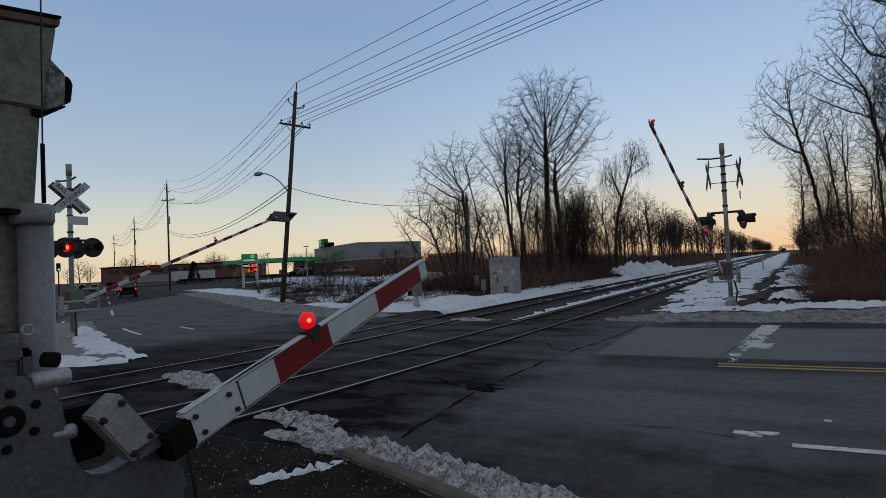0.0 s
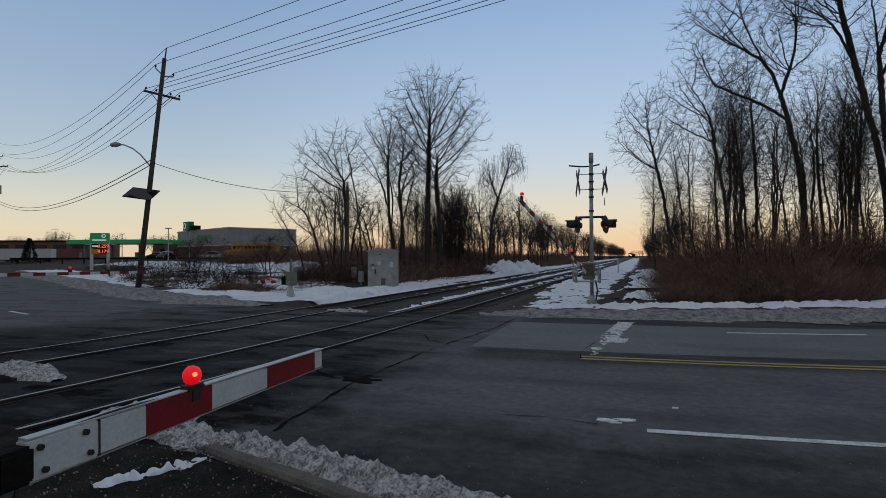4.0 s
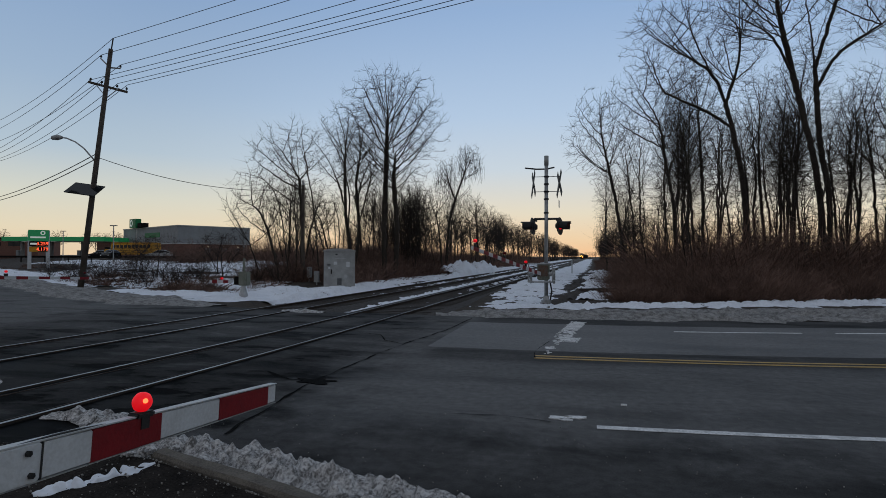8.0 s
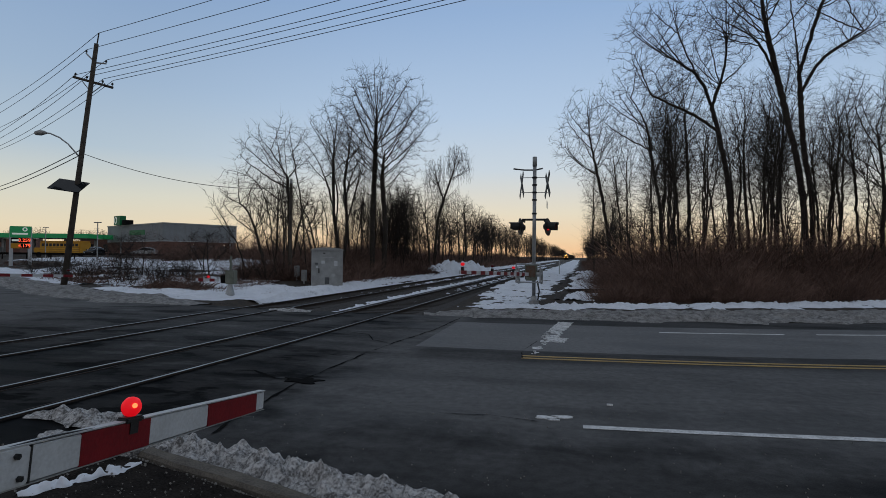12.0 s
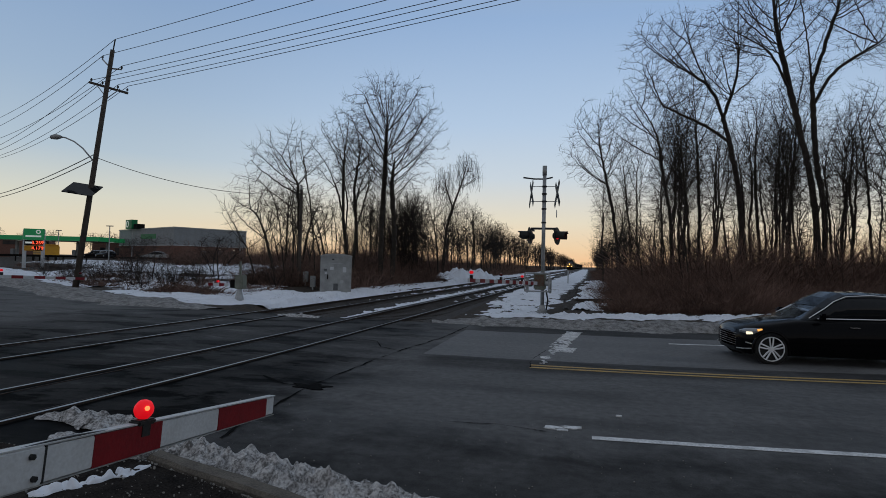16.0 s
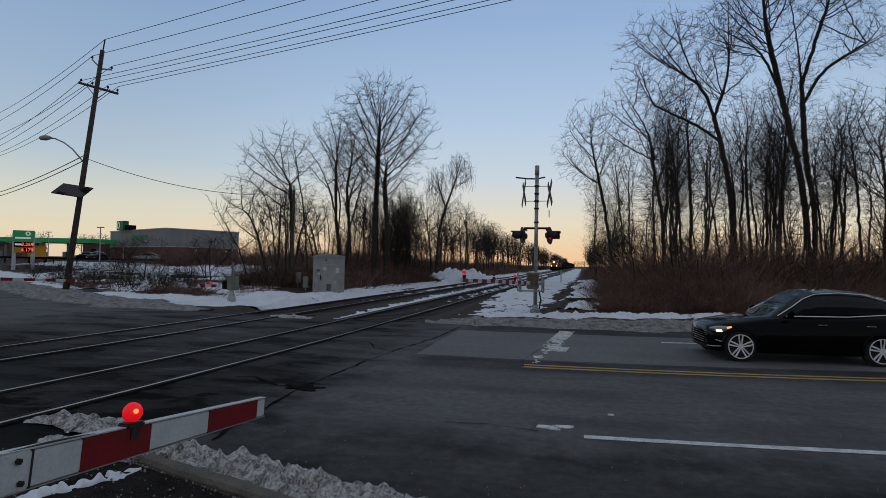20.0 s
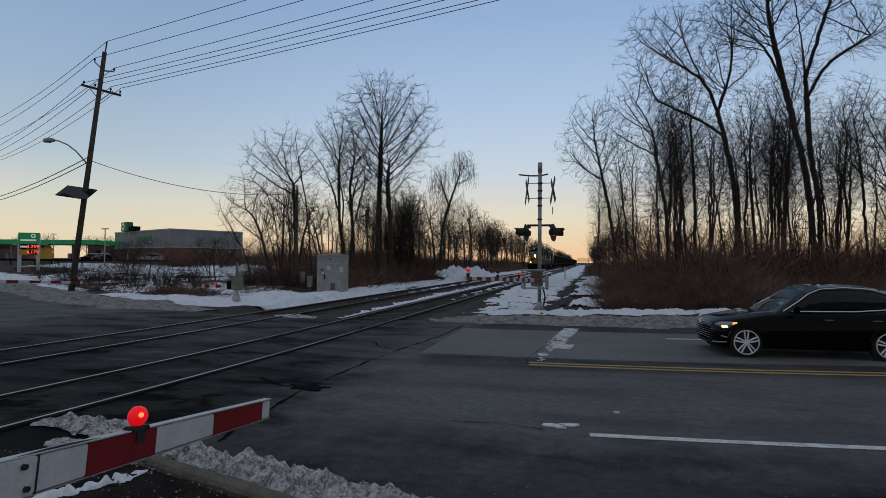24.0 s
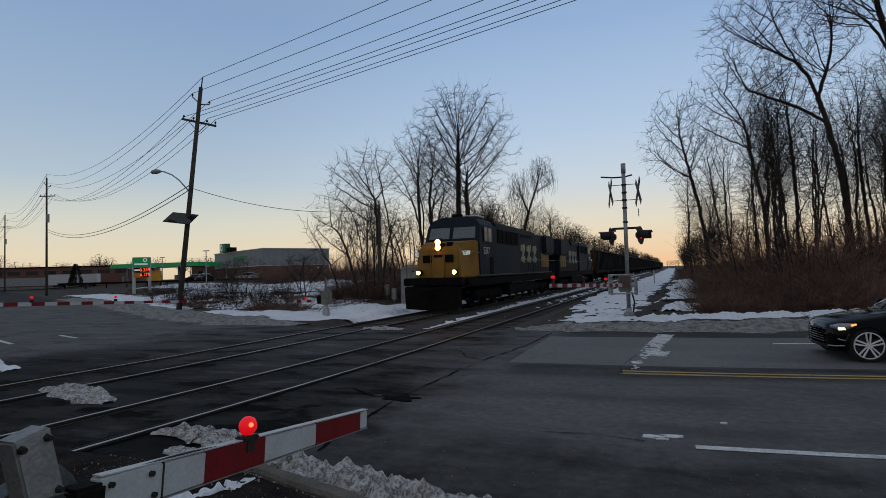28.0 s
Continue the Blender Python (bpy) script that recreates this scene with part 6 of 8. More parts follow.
def near_arm(t):
    """Bolted root plate and board; keyed in the gate's space."""
    L, k0 = 2.6, 0.73
    g = Geo()
    y0, h0, h1 = k0, 0.145, 0.115
    g.add([(-0.022, y0, -h0 / 2), (0.022, y0, -h0 / 2), (-0.022, y0, h0 / 2), (0.022, y0, h0 / 2), (-0.018, L, -h1 / 2), (0.018, L, -h1 / 2), (-0.018, L, h1 / 2), (0.018, L, h1 / 2)],
          [(0, 2, 3, 1), (4, 5, 7, 6), (0, 1, 5, 4), (2, 6, 7, 3), (0, 4, 6, 2), (1, 3, 7, 5)])
    arm = g.mesh("gate_arm", WHITE, t, "white gate arm board with red stripes", bevel=0.004)
    kk = lambda y: h0 + (h1 - h0) * (y - y0) / (L - y0) + 0.004
    for a, b in ((1.005, 1.44), (1.937, 2.489)):
        Geo().add([(s * 0.0245, y, z * kk(y) / 2) for y in (a, b) for z in (-1, 1) for s in (-1, 1)], [(0, 2, 3, 1), (4, 5, 7, 6), (0, 1, 5, 4), (2, 6, 7, 3), (0, 4, 6, 2), (1, 3, 7, 5)]).mesh("red_stripe", RED, arm)
    Geo().add([(s * (0.026 if z else 0.024), y, kk(y) / 2 + 0.004 + z) for y in (0.46, L) for z in (0.0, 0.007) for s in (-1, 1)], [(0, 2, 3, 1), (4, 5, 7, 6), (0, 1, 5, 4), (2, 6, 7, 3), (0, 4, 6, 2), (1, 3, 7, 5)]).mesh("edge_strip", WHITE, arm)
    Geo().add([(s * 0.0255, y, -kk(y) / 2 - 0.002 - z) for y in (0.46, L) for z in (0.0, 0.005) for s in (-1, 1)], [(0, 2, 3, 1), (4, 5, 7, 6), (0, 1, 5, 4), (2, 6, 7, 3), (0, 4, 6, 2), (1, 3, 7, 5)]).mesh("edge_strip", ALU, arm)
    Geo().box((0, 0.6, 0), (0.056, 0.3, 0.155)).mesh("root_plate", WHITE, arm, "bolted white root plate", bevel=0.005)
    Geo().box((0, 0.76, 0), (0.05, 0.008, 0.15)).mesh("plate_seam", BLACK, arm)
    for y, z in ((0.5, 0.045), (0.52, -0.045), (0.69, 0.045), (0.71, -0.045)):
        Geo().tube([(0.028, y, z), (0.042, y, z)], 0.013, 6).mesh("bolt", BLACK, arm)
    Geo().box((0, 0.4, -0.005), (0.11, 0.14, 0.14)).mesh("root_clamp", GRIME, arm, bevel=0.015)
    Geo().box((-0.03, 0.3, 0.03), (0.09, 0.16, 0.05)).mesh("clamp_bracket", CASTING, arm, bevel=0.01)
    w = pose(-0.045, 0.234, 0.156, -72, 0, 0)
    Geo().box((0.0, 0.0, 0.0), (0.1, 0.27, 0.13), w).mesh("counterweight_plate", ALU, arm, "pale bolted counterweight plate", bevel=0.008)
    for a, b in ((-0.1, -0.045), (-0.1, 0.045), (0.1, -0.045), (0.1, 0.045)):
        Geo().tube([w @ Vector((0.048, a, b)), w @ Vector((0.07, a, b))], [0.017, 0.01], 6).mesh("bolt", BLACK, arm)
    # cable along the top edge and the hanging lead
    Geo().tube([(0.012, y, kk(y) / 2 + 0.008 + 0.006 * math.sin(y * 9)) for y in [0.5 + 0.06 * i for i in range(14)]], 0.006, 5).mesh("lamp_cable", BLACK, arm)
    Geo().tube([(0.03, 0.42, -0.05), (0.035, 0.39, -0.25), (0.02, 0.33, -0.55)], 0.008, 5).mesh("hanging_lead", BLACK, arm)
    y = 1.32
    Geo().box((0, y, kk(y) / 2 + 0.012), (0.07, 0.12, 0.03)).mesh("lamp_base", BLACK, arm, bevel=0.008)
    Geo().box((0.0, y, kk(y) / 2 - 0.02), (0.06, 0.07, 0.09)).mesh("lamp_clip", BLACK, arm, bevel=0.008)
    lamp = Geo().tube([(-0.042, y, 0.142), (-0.034, y, 0.142), (-0.018, y, 0.142), (0.0, y, 0.142), (0.018, y, 0.142), (0.034, y, 0.142), (0.042, y, 0.142)], [0.012, 0.033, 0.047, 0.05, 0.047, 0.033, 0.012], 24).mesh("gate_lamp", RED_GLOW, arm, "glowing round red gate lamp", smooth=True)
    # bright spot on the lens: a glowing disc added outside it, towards the camera
    Geo().tube([Vector((0, y, 0.142)) + Vector((0.83, -0.5, 0.25)) * k for k in (0.044, 0.05, 0.052)], [0.012, 0.012, 0.008], 16).mesh("bulb", BULB_GLOW, lamp)
    return arm


# ---- buildings and signs ----


def store():
    m = Matrix(((0.477, -0.878, 0, -76.8), (0.879, 0.478, 0, 94.8), (0, 0, 1, 1.15), (0, 0, 0, 1)))
    b = thing("store_building", "low flat-roofed store with brick base and grey panels", "building", m)
    W, D = 15.2, 29.5
    Geo().box((W / 2, D / 2, 1.45), (W, D, 3.1)).mesh("brick_wall", BRICK, b, "red-brown brick lower wall")
    Geo().box((W / 2, D / 2, 3.05), (W + 0.12, D + 0.12, 0.16)).mesh("band", WHITE, b, "pale band course")
    Geo().box((W / 2, D / 2, 4.8), (W + 0.05, D + 0.05, 3.4)).mesh("panel_wall", PANEL_GREY, b, "grey metal panel upper wall")
    Geo().box((W / 2, D / 2, 6.55), (W + 0.25, D + 0.25, 0.22)).mesh("parapet", GALV, b, "thin metal parapet cap")
    for i in range(1, 12):
        Geo().box((-0.035, D * i / 12, 4.8), (0.02, 0.05, 3.3)).mesh("panel_seam", ALU, b)
    for i in range(1, 7):
        Geo().box((W * i / 7, -0.035, 4.8), (0.05, 0.02, 3.3)).mesh("panel_seam", ALU, b)
    for x, w in ((6.0, 1.0), (9.4, 1.2), (12.4, 1.0)):
        d = Geo().box((x, -0.05, 1.1), (w, 0.1, 2.1)).mesh("service_door", PANEL_GREY, b, bevel=0.01)
        Geo().box((x, -0.14, 2.45), (0.2, 0.12, 0.16)).mesh("wall_lamp", LOW_GLOW, b, "small lit wall lamp")
    Geo().box((W - 1.5, -0.25, 3.2), (0.2, 0.3, 5.4)).mesh("downpipe", GALV, b)
    Geo().box((-0.08, 12.5, 4.9), (0.06, 8.0, 1.0)).mesh("wall_sign", GREEN, b, "faded green sign bars on the front")
    s = thing("roof_sign", "green square roof sign with a white ring", "sign", m @ pose(-0.3, 21.5, 6.65))
    Geo().box((0, 0, 1.0), (1.2, 3.6, 2.0)).mesh("sign_box", GREEN, s, bevel=0.03)
    ring(0.75, 0.5).mesh("ring", WHITE_GLOW, s, m=pose(-0.62, 0.6, 1.05, 0, -90, 0))
    Geo().box((0.3, -3.6, 0.5), (1.5, 2.2, 1.0)).mesh("sign_base", GRIME, s)


def ring(r1, r2, n=20):
    g = Geo()
    v = []
    for i in range(n):
        a = 2 * math.pi * i / n
        for r, z in ((r1, 0), (r1, 0.04), (r2, 0.04), (r2, 0)):
            v.append((r * math.cos(a), r * math.sin(a), z))
    return g.add(v, [(4 * i + j, 4 * i + (j + 1) % 4, 4 * ((i + 1) % n) + (j + 1) % 4, 4 * ((i + 1) % n) + j) for i in range(n) for j in range(4)])


def gas_station():
    t = thing("price_sign", "green petrol price sign on two white posts with red digits", "sign", pose(-65.6, 56.2, ground_height(-65.6, 56.2) - 0.2, 0, 0, 38))
    for x in (-0.95, 0.95):
        Geo().box((x, 0, 2.4), (0.36, 0.3, 5.0)).mesh("post", WHITE, t, bevel=0.02)
    Geo().box((0, -0.03, 4.35), (2.15, 0.34, 1.35)).mesh("name_panel", GREEN_GLOW, t, "green lit name panel")
    ring(0.26, 0.14).mesh("ring", WHITE_GLOW, t, m=pose(0.45, -0.21, 4.65, 90, 0, 0))
    Geo().box((-0.05, -0.205, 4.1), (1.6, 0.02, 0.2)).mesh("name_bar", WHITE_GLOW, t)
    Geo().box((0, -0.02, 3.3), (1.9, 0.32, 0.62)).mesh("price_panel", GRIME, t)
    Geo().box((0, -0.02, 2.62), (1.9, 0.32, 0.62)).mesh("price_panel", BUS_YELLOW, t)
    Geo().box((0.42, -0.2, 2.62), (0.95, 0.03, 0.56)).mesh("price_panel", GRIME, t)
    Geo().box((-0.5, -0.2, 3.3), (0.7, 0.03, 0.22)).mesh("name_bar", WHITE_GLOW, t)
    words("3.259", 0.56, DIGIT_GLOW, t, pose(0.42, -0.24, 3.3, 90, 0, 0), "price_digits", label="red lit price digits")
    words("4.179", 0.56, DIGIT_GLOW, t, pose(0.42, -0.26, 2.62, 90, 0, 0), "price_digits", label="red lit price digits")
    c = thing("fuel_canopy", "long green fuel station canopy on posts", "canopy", pose(-109, 100, 1.2, 0, 0, 12))
    Geo().box((0, 0, 4.0), (22, 9, 0.9)).mesh("fascia", GREEN_GLOW, c, "green lit fascia")
    Geo().box((0, 0, 3.52), (21.6, 8.6, 0.08)).mesh("soffit", WHITE, c)
    for x in (-10, -3.5, 3.5, 10):
        Geo().box((x, 0, 1.7), (0.5, 0.6, 3.6)).mesh("column", ALU, c)
        Geo().box((x, -1.2, 0.8), (0.7, 0.5, 1.7)).mesh("fuel_pump", PANEL_GREY, c, bevel=0.05)
        Geo().box((x + 2, -2, 3.46), (0.7, 0.7, 0.04)).mesh("canopy_lamp", WHITE_GLOW, c)
    k = thing("kiosk_building", "dark low shop behind the fuel pumps", "building", pose(-100, 116, 1.2, 0, 0, 12))
    Geo().box((0, 0, 1.9), (24, 8, 3.8)).mesh("wall", BRICK, k)
    Geo().box((0, 0, 3.9), (24.4, 8.4, 0.25)).mesh("roof", GRIME, k)
    for i in range(6):
        Geo().box((-9 + 3.6 * i, -4.03, 1.6), (2.2, 0.06, 1.8)).mesh("window", GLASS_DARK, k)
    f = thing("brick_warehouse", "long low brick commercial building down the road", "building", pose(-160, 112, 0.8, 0, 0, 28))
    Geo().box((0, 0, 2.6), (46, 14, 5.2)).mesh("wall", BRICK, f)
    Geo().box((0, 0, 5.3), (46.6, 14.6, 0.3)).mesh("roof", GRIME, f)
    for i in range(9):
        Geo().box((-19 + 4.6 * i, -7.04, 3.8), (3.0, 0.08, 1.0)).mesh("window", GLASS_DARK, f)
    Geo().box((-6, -7.06, 1.4), (20, 0.1, 2.2)).mesh("shopfront", PANEL_GREY, f)
    e = thing("box_trailer", "white box trailer parked by the road", "trailer", pose(-137, 98, 0.6, 0, 0, 28))
    Geo().box((0, 0, 1.9), (11, 2.4, 2.6)).mesh("box", WHITE, e, bevel=0.03)
    for x in (-4, -3, 4):
        for y in (-1.0, 1.0):
            Geo().tube([(x, y - 0.15, 0.45), (x, y + 0.15, 0.45)], 0.45, 14).mesh("wheel", RUBBER, e)
    hedge = thing("evergreen_shrub", "dark upright evergreen by the roadside", "shrub", pose(-106, 76, 1.0))
    rng = random.Random(3)
    g = Geo()
    for i in range(900):
        a, z = rng.uniform(0, 6.28), rng.random()
        r = (1.3 * (1 - z) ** 0.6) * rng.uniform(0.5, 1.0)
        p = Vector((r * math.cos(a), r * math.sin(a), 4.2 * z))
        d = Vector((math.cos(a), math.sin(a), 0.8)).normalized() * 0.35
        s = d.orthogonal().normalized() * 0.12
        g.add([p - s, p + s, p + d], [(0, 1, 2)])
    g.mesh("foliage", EVERGREEN, hedge)
    Geo().tube([(0, 0, -0.2), (0, 0, 1.5)], 0.09, 8).mesh("trunk", BARK, hedge)
    sig = thing("traffic_light", "distant traffic light showing green", "traffic light", pose(-82, 38.6, 0.0))
    Geo().tube([(0, 0, 0), (0, 0, 4.4)], 0.08, 8).mesh("post", GRIME, sig)
    head = Geo().box((0, 0, 4.1), (0.4, 0.4, 1.1)).mesh("signal_head", GRIME, sig, bevel=0.03)
    Geo().tube([(0.21, -0.05, 3.8), (0.24, -0.05, 3.8)], 0.13, 12).mesh("green_lens", GO_GLOW, head, "lit green lens")
    fence = thing("guard_rail", "low dark guard rail before the station lot", "guard rail", pose(-62, 66, 0.9, 0, 0, 28))
    Geo().box((0, 0, 0.7), (44, 0.06, 0.28)).mesh("rail", GRIME, fence)
    for i in range(16):
        Geo().box((-21 + 2.8 * i, 0.06, 0.35), (0.12, 0.12, 0.8)).mesh("post", GRIME, fence)


def relay_case():
    c = thing("relay_case", "tall grey metal relay case standing in snow", "cabinet", pose(-13.55, 30.15, -0.1, 0, 0, 24) @ Matrix.Diagonal((1.12, 1.12, 1.12, 1)))
    Geo().box((0, 0, 1.0), (1.55, 1.15, 1.95)).mesh("body", ALU, c, bevel=0.02)
    arch = [(0.83 * math.cos(radians(a)), 1.97 + 0.15 * math.sin(radians(a))) for a in range(0, 181, 12)]
    Geo().prism(arch, -0.63, 0.63, pose(0, 0, 0, 90, 0, 0)).mesh("roof", ALU, c, "low arched metal lid")
    d = Geo().box((-0.02, -0.585, 0.98), (1.3, 0.03, 1.7)).mesh("door", ALU, c, bevel=0.008)
    Geo().box((-0.02, -0.605, 1.62), (0.7, 0.02, 0.04)).mesh("drip_rail", GALV, d)
    Geo().tube([(0.3, -0.6, 0.72), (0.3, -0.615, 0.72)], 0.09, 16).mesh("lock_plate", GALV, d)
    Geo().box((-0.4, -0.62, 0.95), (0.05, 0.05, 0.24)).mesh("handle", GRIME, d)
    Geo().box((0.0, -0.603, 0.45), (0.22, 0.01, 0.34)).mesh("vent", CASTING, d)
    for x, z, w, h, mat in ((-0.2, 1.38, 0.17, 0.15, WHITE), (-0.52, 1.3, 0.16, 0.1, CASTING), (-0.5, 1.14, 0.1, 0.09, WHITE), (0.42, 1.32, 0.17, 0.26, WHITE), (-0.15, 1.82, 0.1, 0.05, GRIME)):
        Geo().box((x, -0.605, z), (w, 0.006, h)).mesh("sticker", mat, c)
    Geo().box((0, -0.1, 0.02), (1.9, 1.5, 0.1)).mesh("footing", CONCRETE, c, bevel=0.01)
    j = thing("junction_post", "slim grey junction post beside the relay case", "post", pose(-17.0, 33.2, 0))
    Geo().box((0, 0, 0.8), (0.3, 0.2, 0.7)).mesh("box", ALU, j, bevel=0.02)
    Geo().tube([(0, 0, -0.2), (0, 0, 0.6)], 0.05, 8).mesh("stake", GALV, j)
    copy_thing(j, pose(-16.2, 32.6, -0.25))
    r = thing("marker_post", "thin white marker post beside the track", "post", pose(-0.9, 52, 0))
    Geo().tube([(0, 0, -0.2), (0, 0, 1.5)], 0.05, 8).mesh("stake", WHITE, r)


def ties_pile():
    """Old ties and ballast heaps lying in the snow by the signal."""
    rng = random.Random(4)
    for x, y, turn in ((0.2, 30.5, 70), (0.6, 31.4, 40), (0.9, 27.0, 20), (-0.2, 34.5, 85), (0.4, 38, 60)):
        t = thing("old_tie", "discarded dark wooden tie lying in snow", "timber", pose(x, y, 0.12 + 0.2, 0, rng.uniform(-6, 6), turn), "discarded ties")
        Geo().box((0, 0, 0), (2.2, 0.23, 0.2)).mesh("timber", TIE, t, bevel=0.02)
    for i, (x, y, w) in enumerate(((-0.2, 26.5, 0.8), (-0.4, 30, 1.1), (-0.1, 36, 1.2), (0.3, 44, 1.4), (0.9, 50, 1.2))):
        strip_mound("ballast_heap", [(x - 0.3, y - 2, 0.4), (x, y), (x + 0.2, y + 2.5, 0.4)], "dark ballast showing through the snow", BALLAST, 0.2, w, 30.0 + i, 0.1, category="gravel")
    for i, (x, y) in enumerate(((0.9, 25.6), (1.2, 28.5), (0.6, 33.5))):
        w = thing("weed_clump", "dry dark weed clump poking out of snow", "weed", pose(x, y, 0))
        g = Geo()
        for k in range(60):
            a, tl, h = rng.uniform(0, 6.28), rng.uniform(0.1, 0.8), rng.uniform(0.3, 0.8)
            d = Vector((math.cos(a) * math.sin(tl), math.sin(a) * math.sin(tl), math.cos(tl)))
            s = d.orthogonal().normalized() * 0.01
            g.add([s, -s, d * h], [(0, 1, 2)])
        g.mesh("stem_tuft", BRUSH, w)

# ---- road vehicles ----


def car_body(stations, name, mat, parent, label=""):
    """A shell lofted from sections (x, [(half width, z), ...]) from sill to top."""
    g = Geo()
    n = len(stations[0][1])
    full = 2 * n
    verts = []
    for x, sec in stations:
        verts += [(x, -w, z) for w, z in sec] + [(x, w, z) for w, z in reversed(sec)]
    faces = [(i * full + j, i * full + (j + 1) % full, (i + 1) * full + (j + 1) % full, (i + 1) * full + j) for i in range(len(stations) - 1) for j in range(full)]
    faces += [tuple(range(full)), tuple(reversed(range((len(stations) - 1) * full, len(stations) * full)))]
    return g.add(verts, faces).mesh(name, mat, parent, label, smooth=True)


def wheel(parent, x, y, r, out, rim=RIM):
    """Tyre, rim and ten thin spokes; out: the side that it faces."""
    t = Geo().tube([(x, y - 0.11, r), (x, y - 0.09, r), (x, y + 0.09, r), (x, y + 0.11, r)], [r * 0.93, r, r, r * 0.93], 28).mesh("wheel", RUBBER, parent, "black tyre on a silver spoked rim")
    yy = y + out * 0.112
    g = Geo()
    n = 28
    v = []
    for i in range(n):
        a = 2 * math.pi * i / n
        for rr, dy in ((r * 0.79, 0), (r * 0.79, 0.02), (r * 0.73, 0.02), (r * 0.73, -0.03)):
            v.append((x + rr * math.cos(a), yy + out * dy, r + rr * math.sin(a)))
    g.add(v, [(4 * i + j, 4 * i + (j + 1) % 4, 4 * ((i + 1) % n) + (j + 1) % 4, 4 * ((i + 1) % n) + j) for i in range(n) for j in range(4)])
    g.mesh("rim", rim, t)
    for k in range(5):
        for s in (-1, 1):
            a = 2 * math.pi * k / 5 + 0.3
            ring_at = lambda f, w: (x + r * f * math.cos(a + s * w), yy + out * 0.008, r + r * f * math.sin(a + s * w))
            Geo().tube([ring_at(0.14, 0.35), ring_at(0.4, 0.22), ring_at(0.76, 0.16)], [0.016, 0.019, 0.019], 5).mesh("spoke", rim, t)
    Geo().tube([(x, yy - out * 0.02, r), (x, yy + out * 0.02, r)], r * 0.16, 12).mesh("hub", rim, t)
    # black disc for the shade in the gaps between the spokes
    Geo().tube([(x, yy - out * 0.06, r), (x, yy - out * 0.055, r)], r * 0.7, 20).mesh("brake_shade", BLACK, t)
    return t


def sedan(name, label, paint, at, glass=GLASS_DARK, lit=True, size=0.93):
    """A low four-door fastback; local +x is forward, origin below the front axle."""
    c = thing(name, label, "car", at)
    S = [(0.575, [(0.25, 0.3), (0.42, 0.32), (0.46, 0.45), (0.44, 0.55), (0.38, 0.61), (0.2, 0.63)]),
         (0.555, [(0.48, 0.22), (0.64, 0.28), (0.67, 0.5), (0.64, 0.61), (0.54, 0.68), (0.3, 0.71)]),
         (0.48, [(0.6, 0.19), (0.77, 0.26), (0.8, 0.5), (0.78, 0.66), (0.67, 0.735), (0.35, 0.77)]),
         (0.34, [(0.7, 0.18), (0.87, 0.26), (0.9, 0.52), (0.88, 0.71), (0.74, 0.785), (0.4, 0.825)]),
         (0.0, [(0.7, 0.18), (0.91, 0.3), (0.94, 0.55), (0.92, 0.78), (0.8, 0.85), (0.4, 0.895)]),
         (-0.55, [(0.7, 0.17), (0.9, 0.25), (0.92, 0.55), (0.91, 0.875), (0.8, 0.945), (0.4, 0.985)]),
         (-1.4, [(0.7, 0.17), (0.9, 0.24), (0.91, 0.55), (0.92, 0.910), (0.84, 0.990), (0.4, 1.010)]),
         (-2.4, [(0.7, 0.17), (0.9, 0.25), (0.92, 0.57), (0.93, 0.940), (0.84, 1.020), (0.4, 1.040)]),
         (-2.85, [(0.7, 0.19), (0.92, 0.3), (0.95, 0.6), (0.93, 0.960), (0.82, 1.050), (0.4, 1.080)]),
         (-3.4, [(0.66, 0.24), (0.87, 0.34), (0.92, 0.62), (0.9, 0.960), (0.78, 1.060), (0.4, 1.110)]),
         (-3.78, [(0.55, 0.32), (0.76, 0.4), (0.82, 0.65), (0.8, 0.940), (0.7, 1.040), (0.4, 1.090)]),
         (-3.87, [(0.45, 0.4), (0.66, 0.45), (0.72, 0.66), (0.7, 0.910), (0.6, 1.000), (0.3, 1.030)])]
    body = car_body(S, "body", paint, c)
    roof = [(-0.6, [(0.78, 0.900), (0.72, 0.930), (0.5, 0.955)]), (-1.1, [(0.8, 0.960), (0.71, 1.215), (0.47, 1.26)]), (-1.35, [(0.81, 0.985), (0.67, 1.4), (0.43, 1.44)]), (-1.6, [(0.82, 0.990), (0.63, 1.520), (0.4, 1.560)]), (-2.1, [(0.82, 1.003), (0.6, 1.545), (0.38, 1.585)]),
            (-2.6, [(0.82, 1.016), (0.58, 1.520), (0.36, 1.560)]), (-3.1, [(0.8, 1.041), (0.56, 1.407), (0.35, 1.450)]), (-3.6, [(0.74, 1.054), (0.58, 1.159), (0.36, 1.205)])]
    car_body(roof, "greenhouse", glass, c, "dark tinted windows")
    top = [(x, [(w * 1.01, z + 0.004) for w, z in sec[1:]] + [(0.15, sec[2][1] + 0.012)]) for x, sec in roof[1:]]
    g = Geo()
    for (xa, a), (xb, b) in zip(top, top[1:]):
        for s in (-1, 1):
            for j in range(2):
                g.add([(xa, s * a[j][0], a[j][1]), (xb, s * b[j][0], b[j][1]), (xb, s * b[j + 1][0], b[j + 1][1]), (xa, s * a[j + 1][0], a[j + 1][1])], [(0, 1, 2, 3)])
        g.add([(xa, -0.15, a[2][1]), (xb, -0.15, b[2][1]), (xb, 0.15, b[2][1]), (xa, 0.15, a[2][1])], [(0, 1, 2, 3)])
    g.mesh("roof", paint, c, smooth=True)
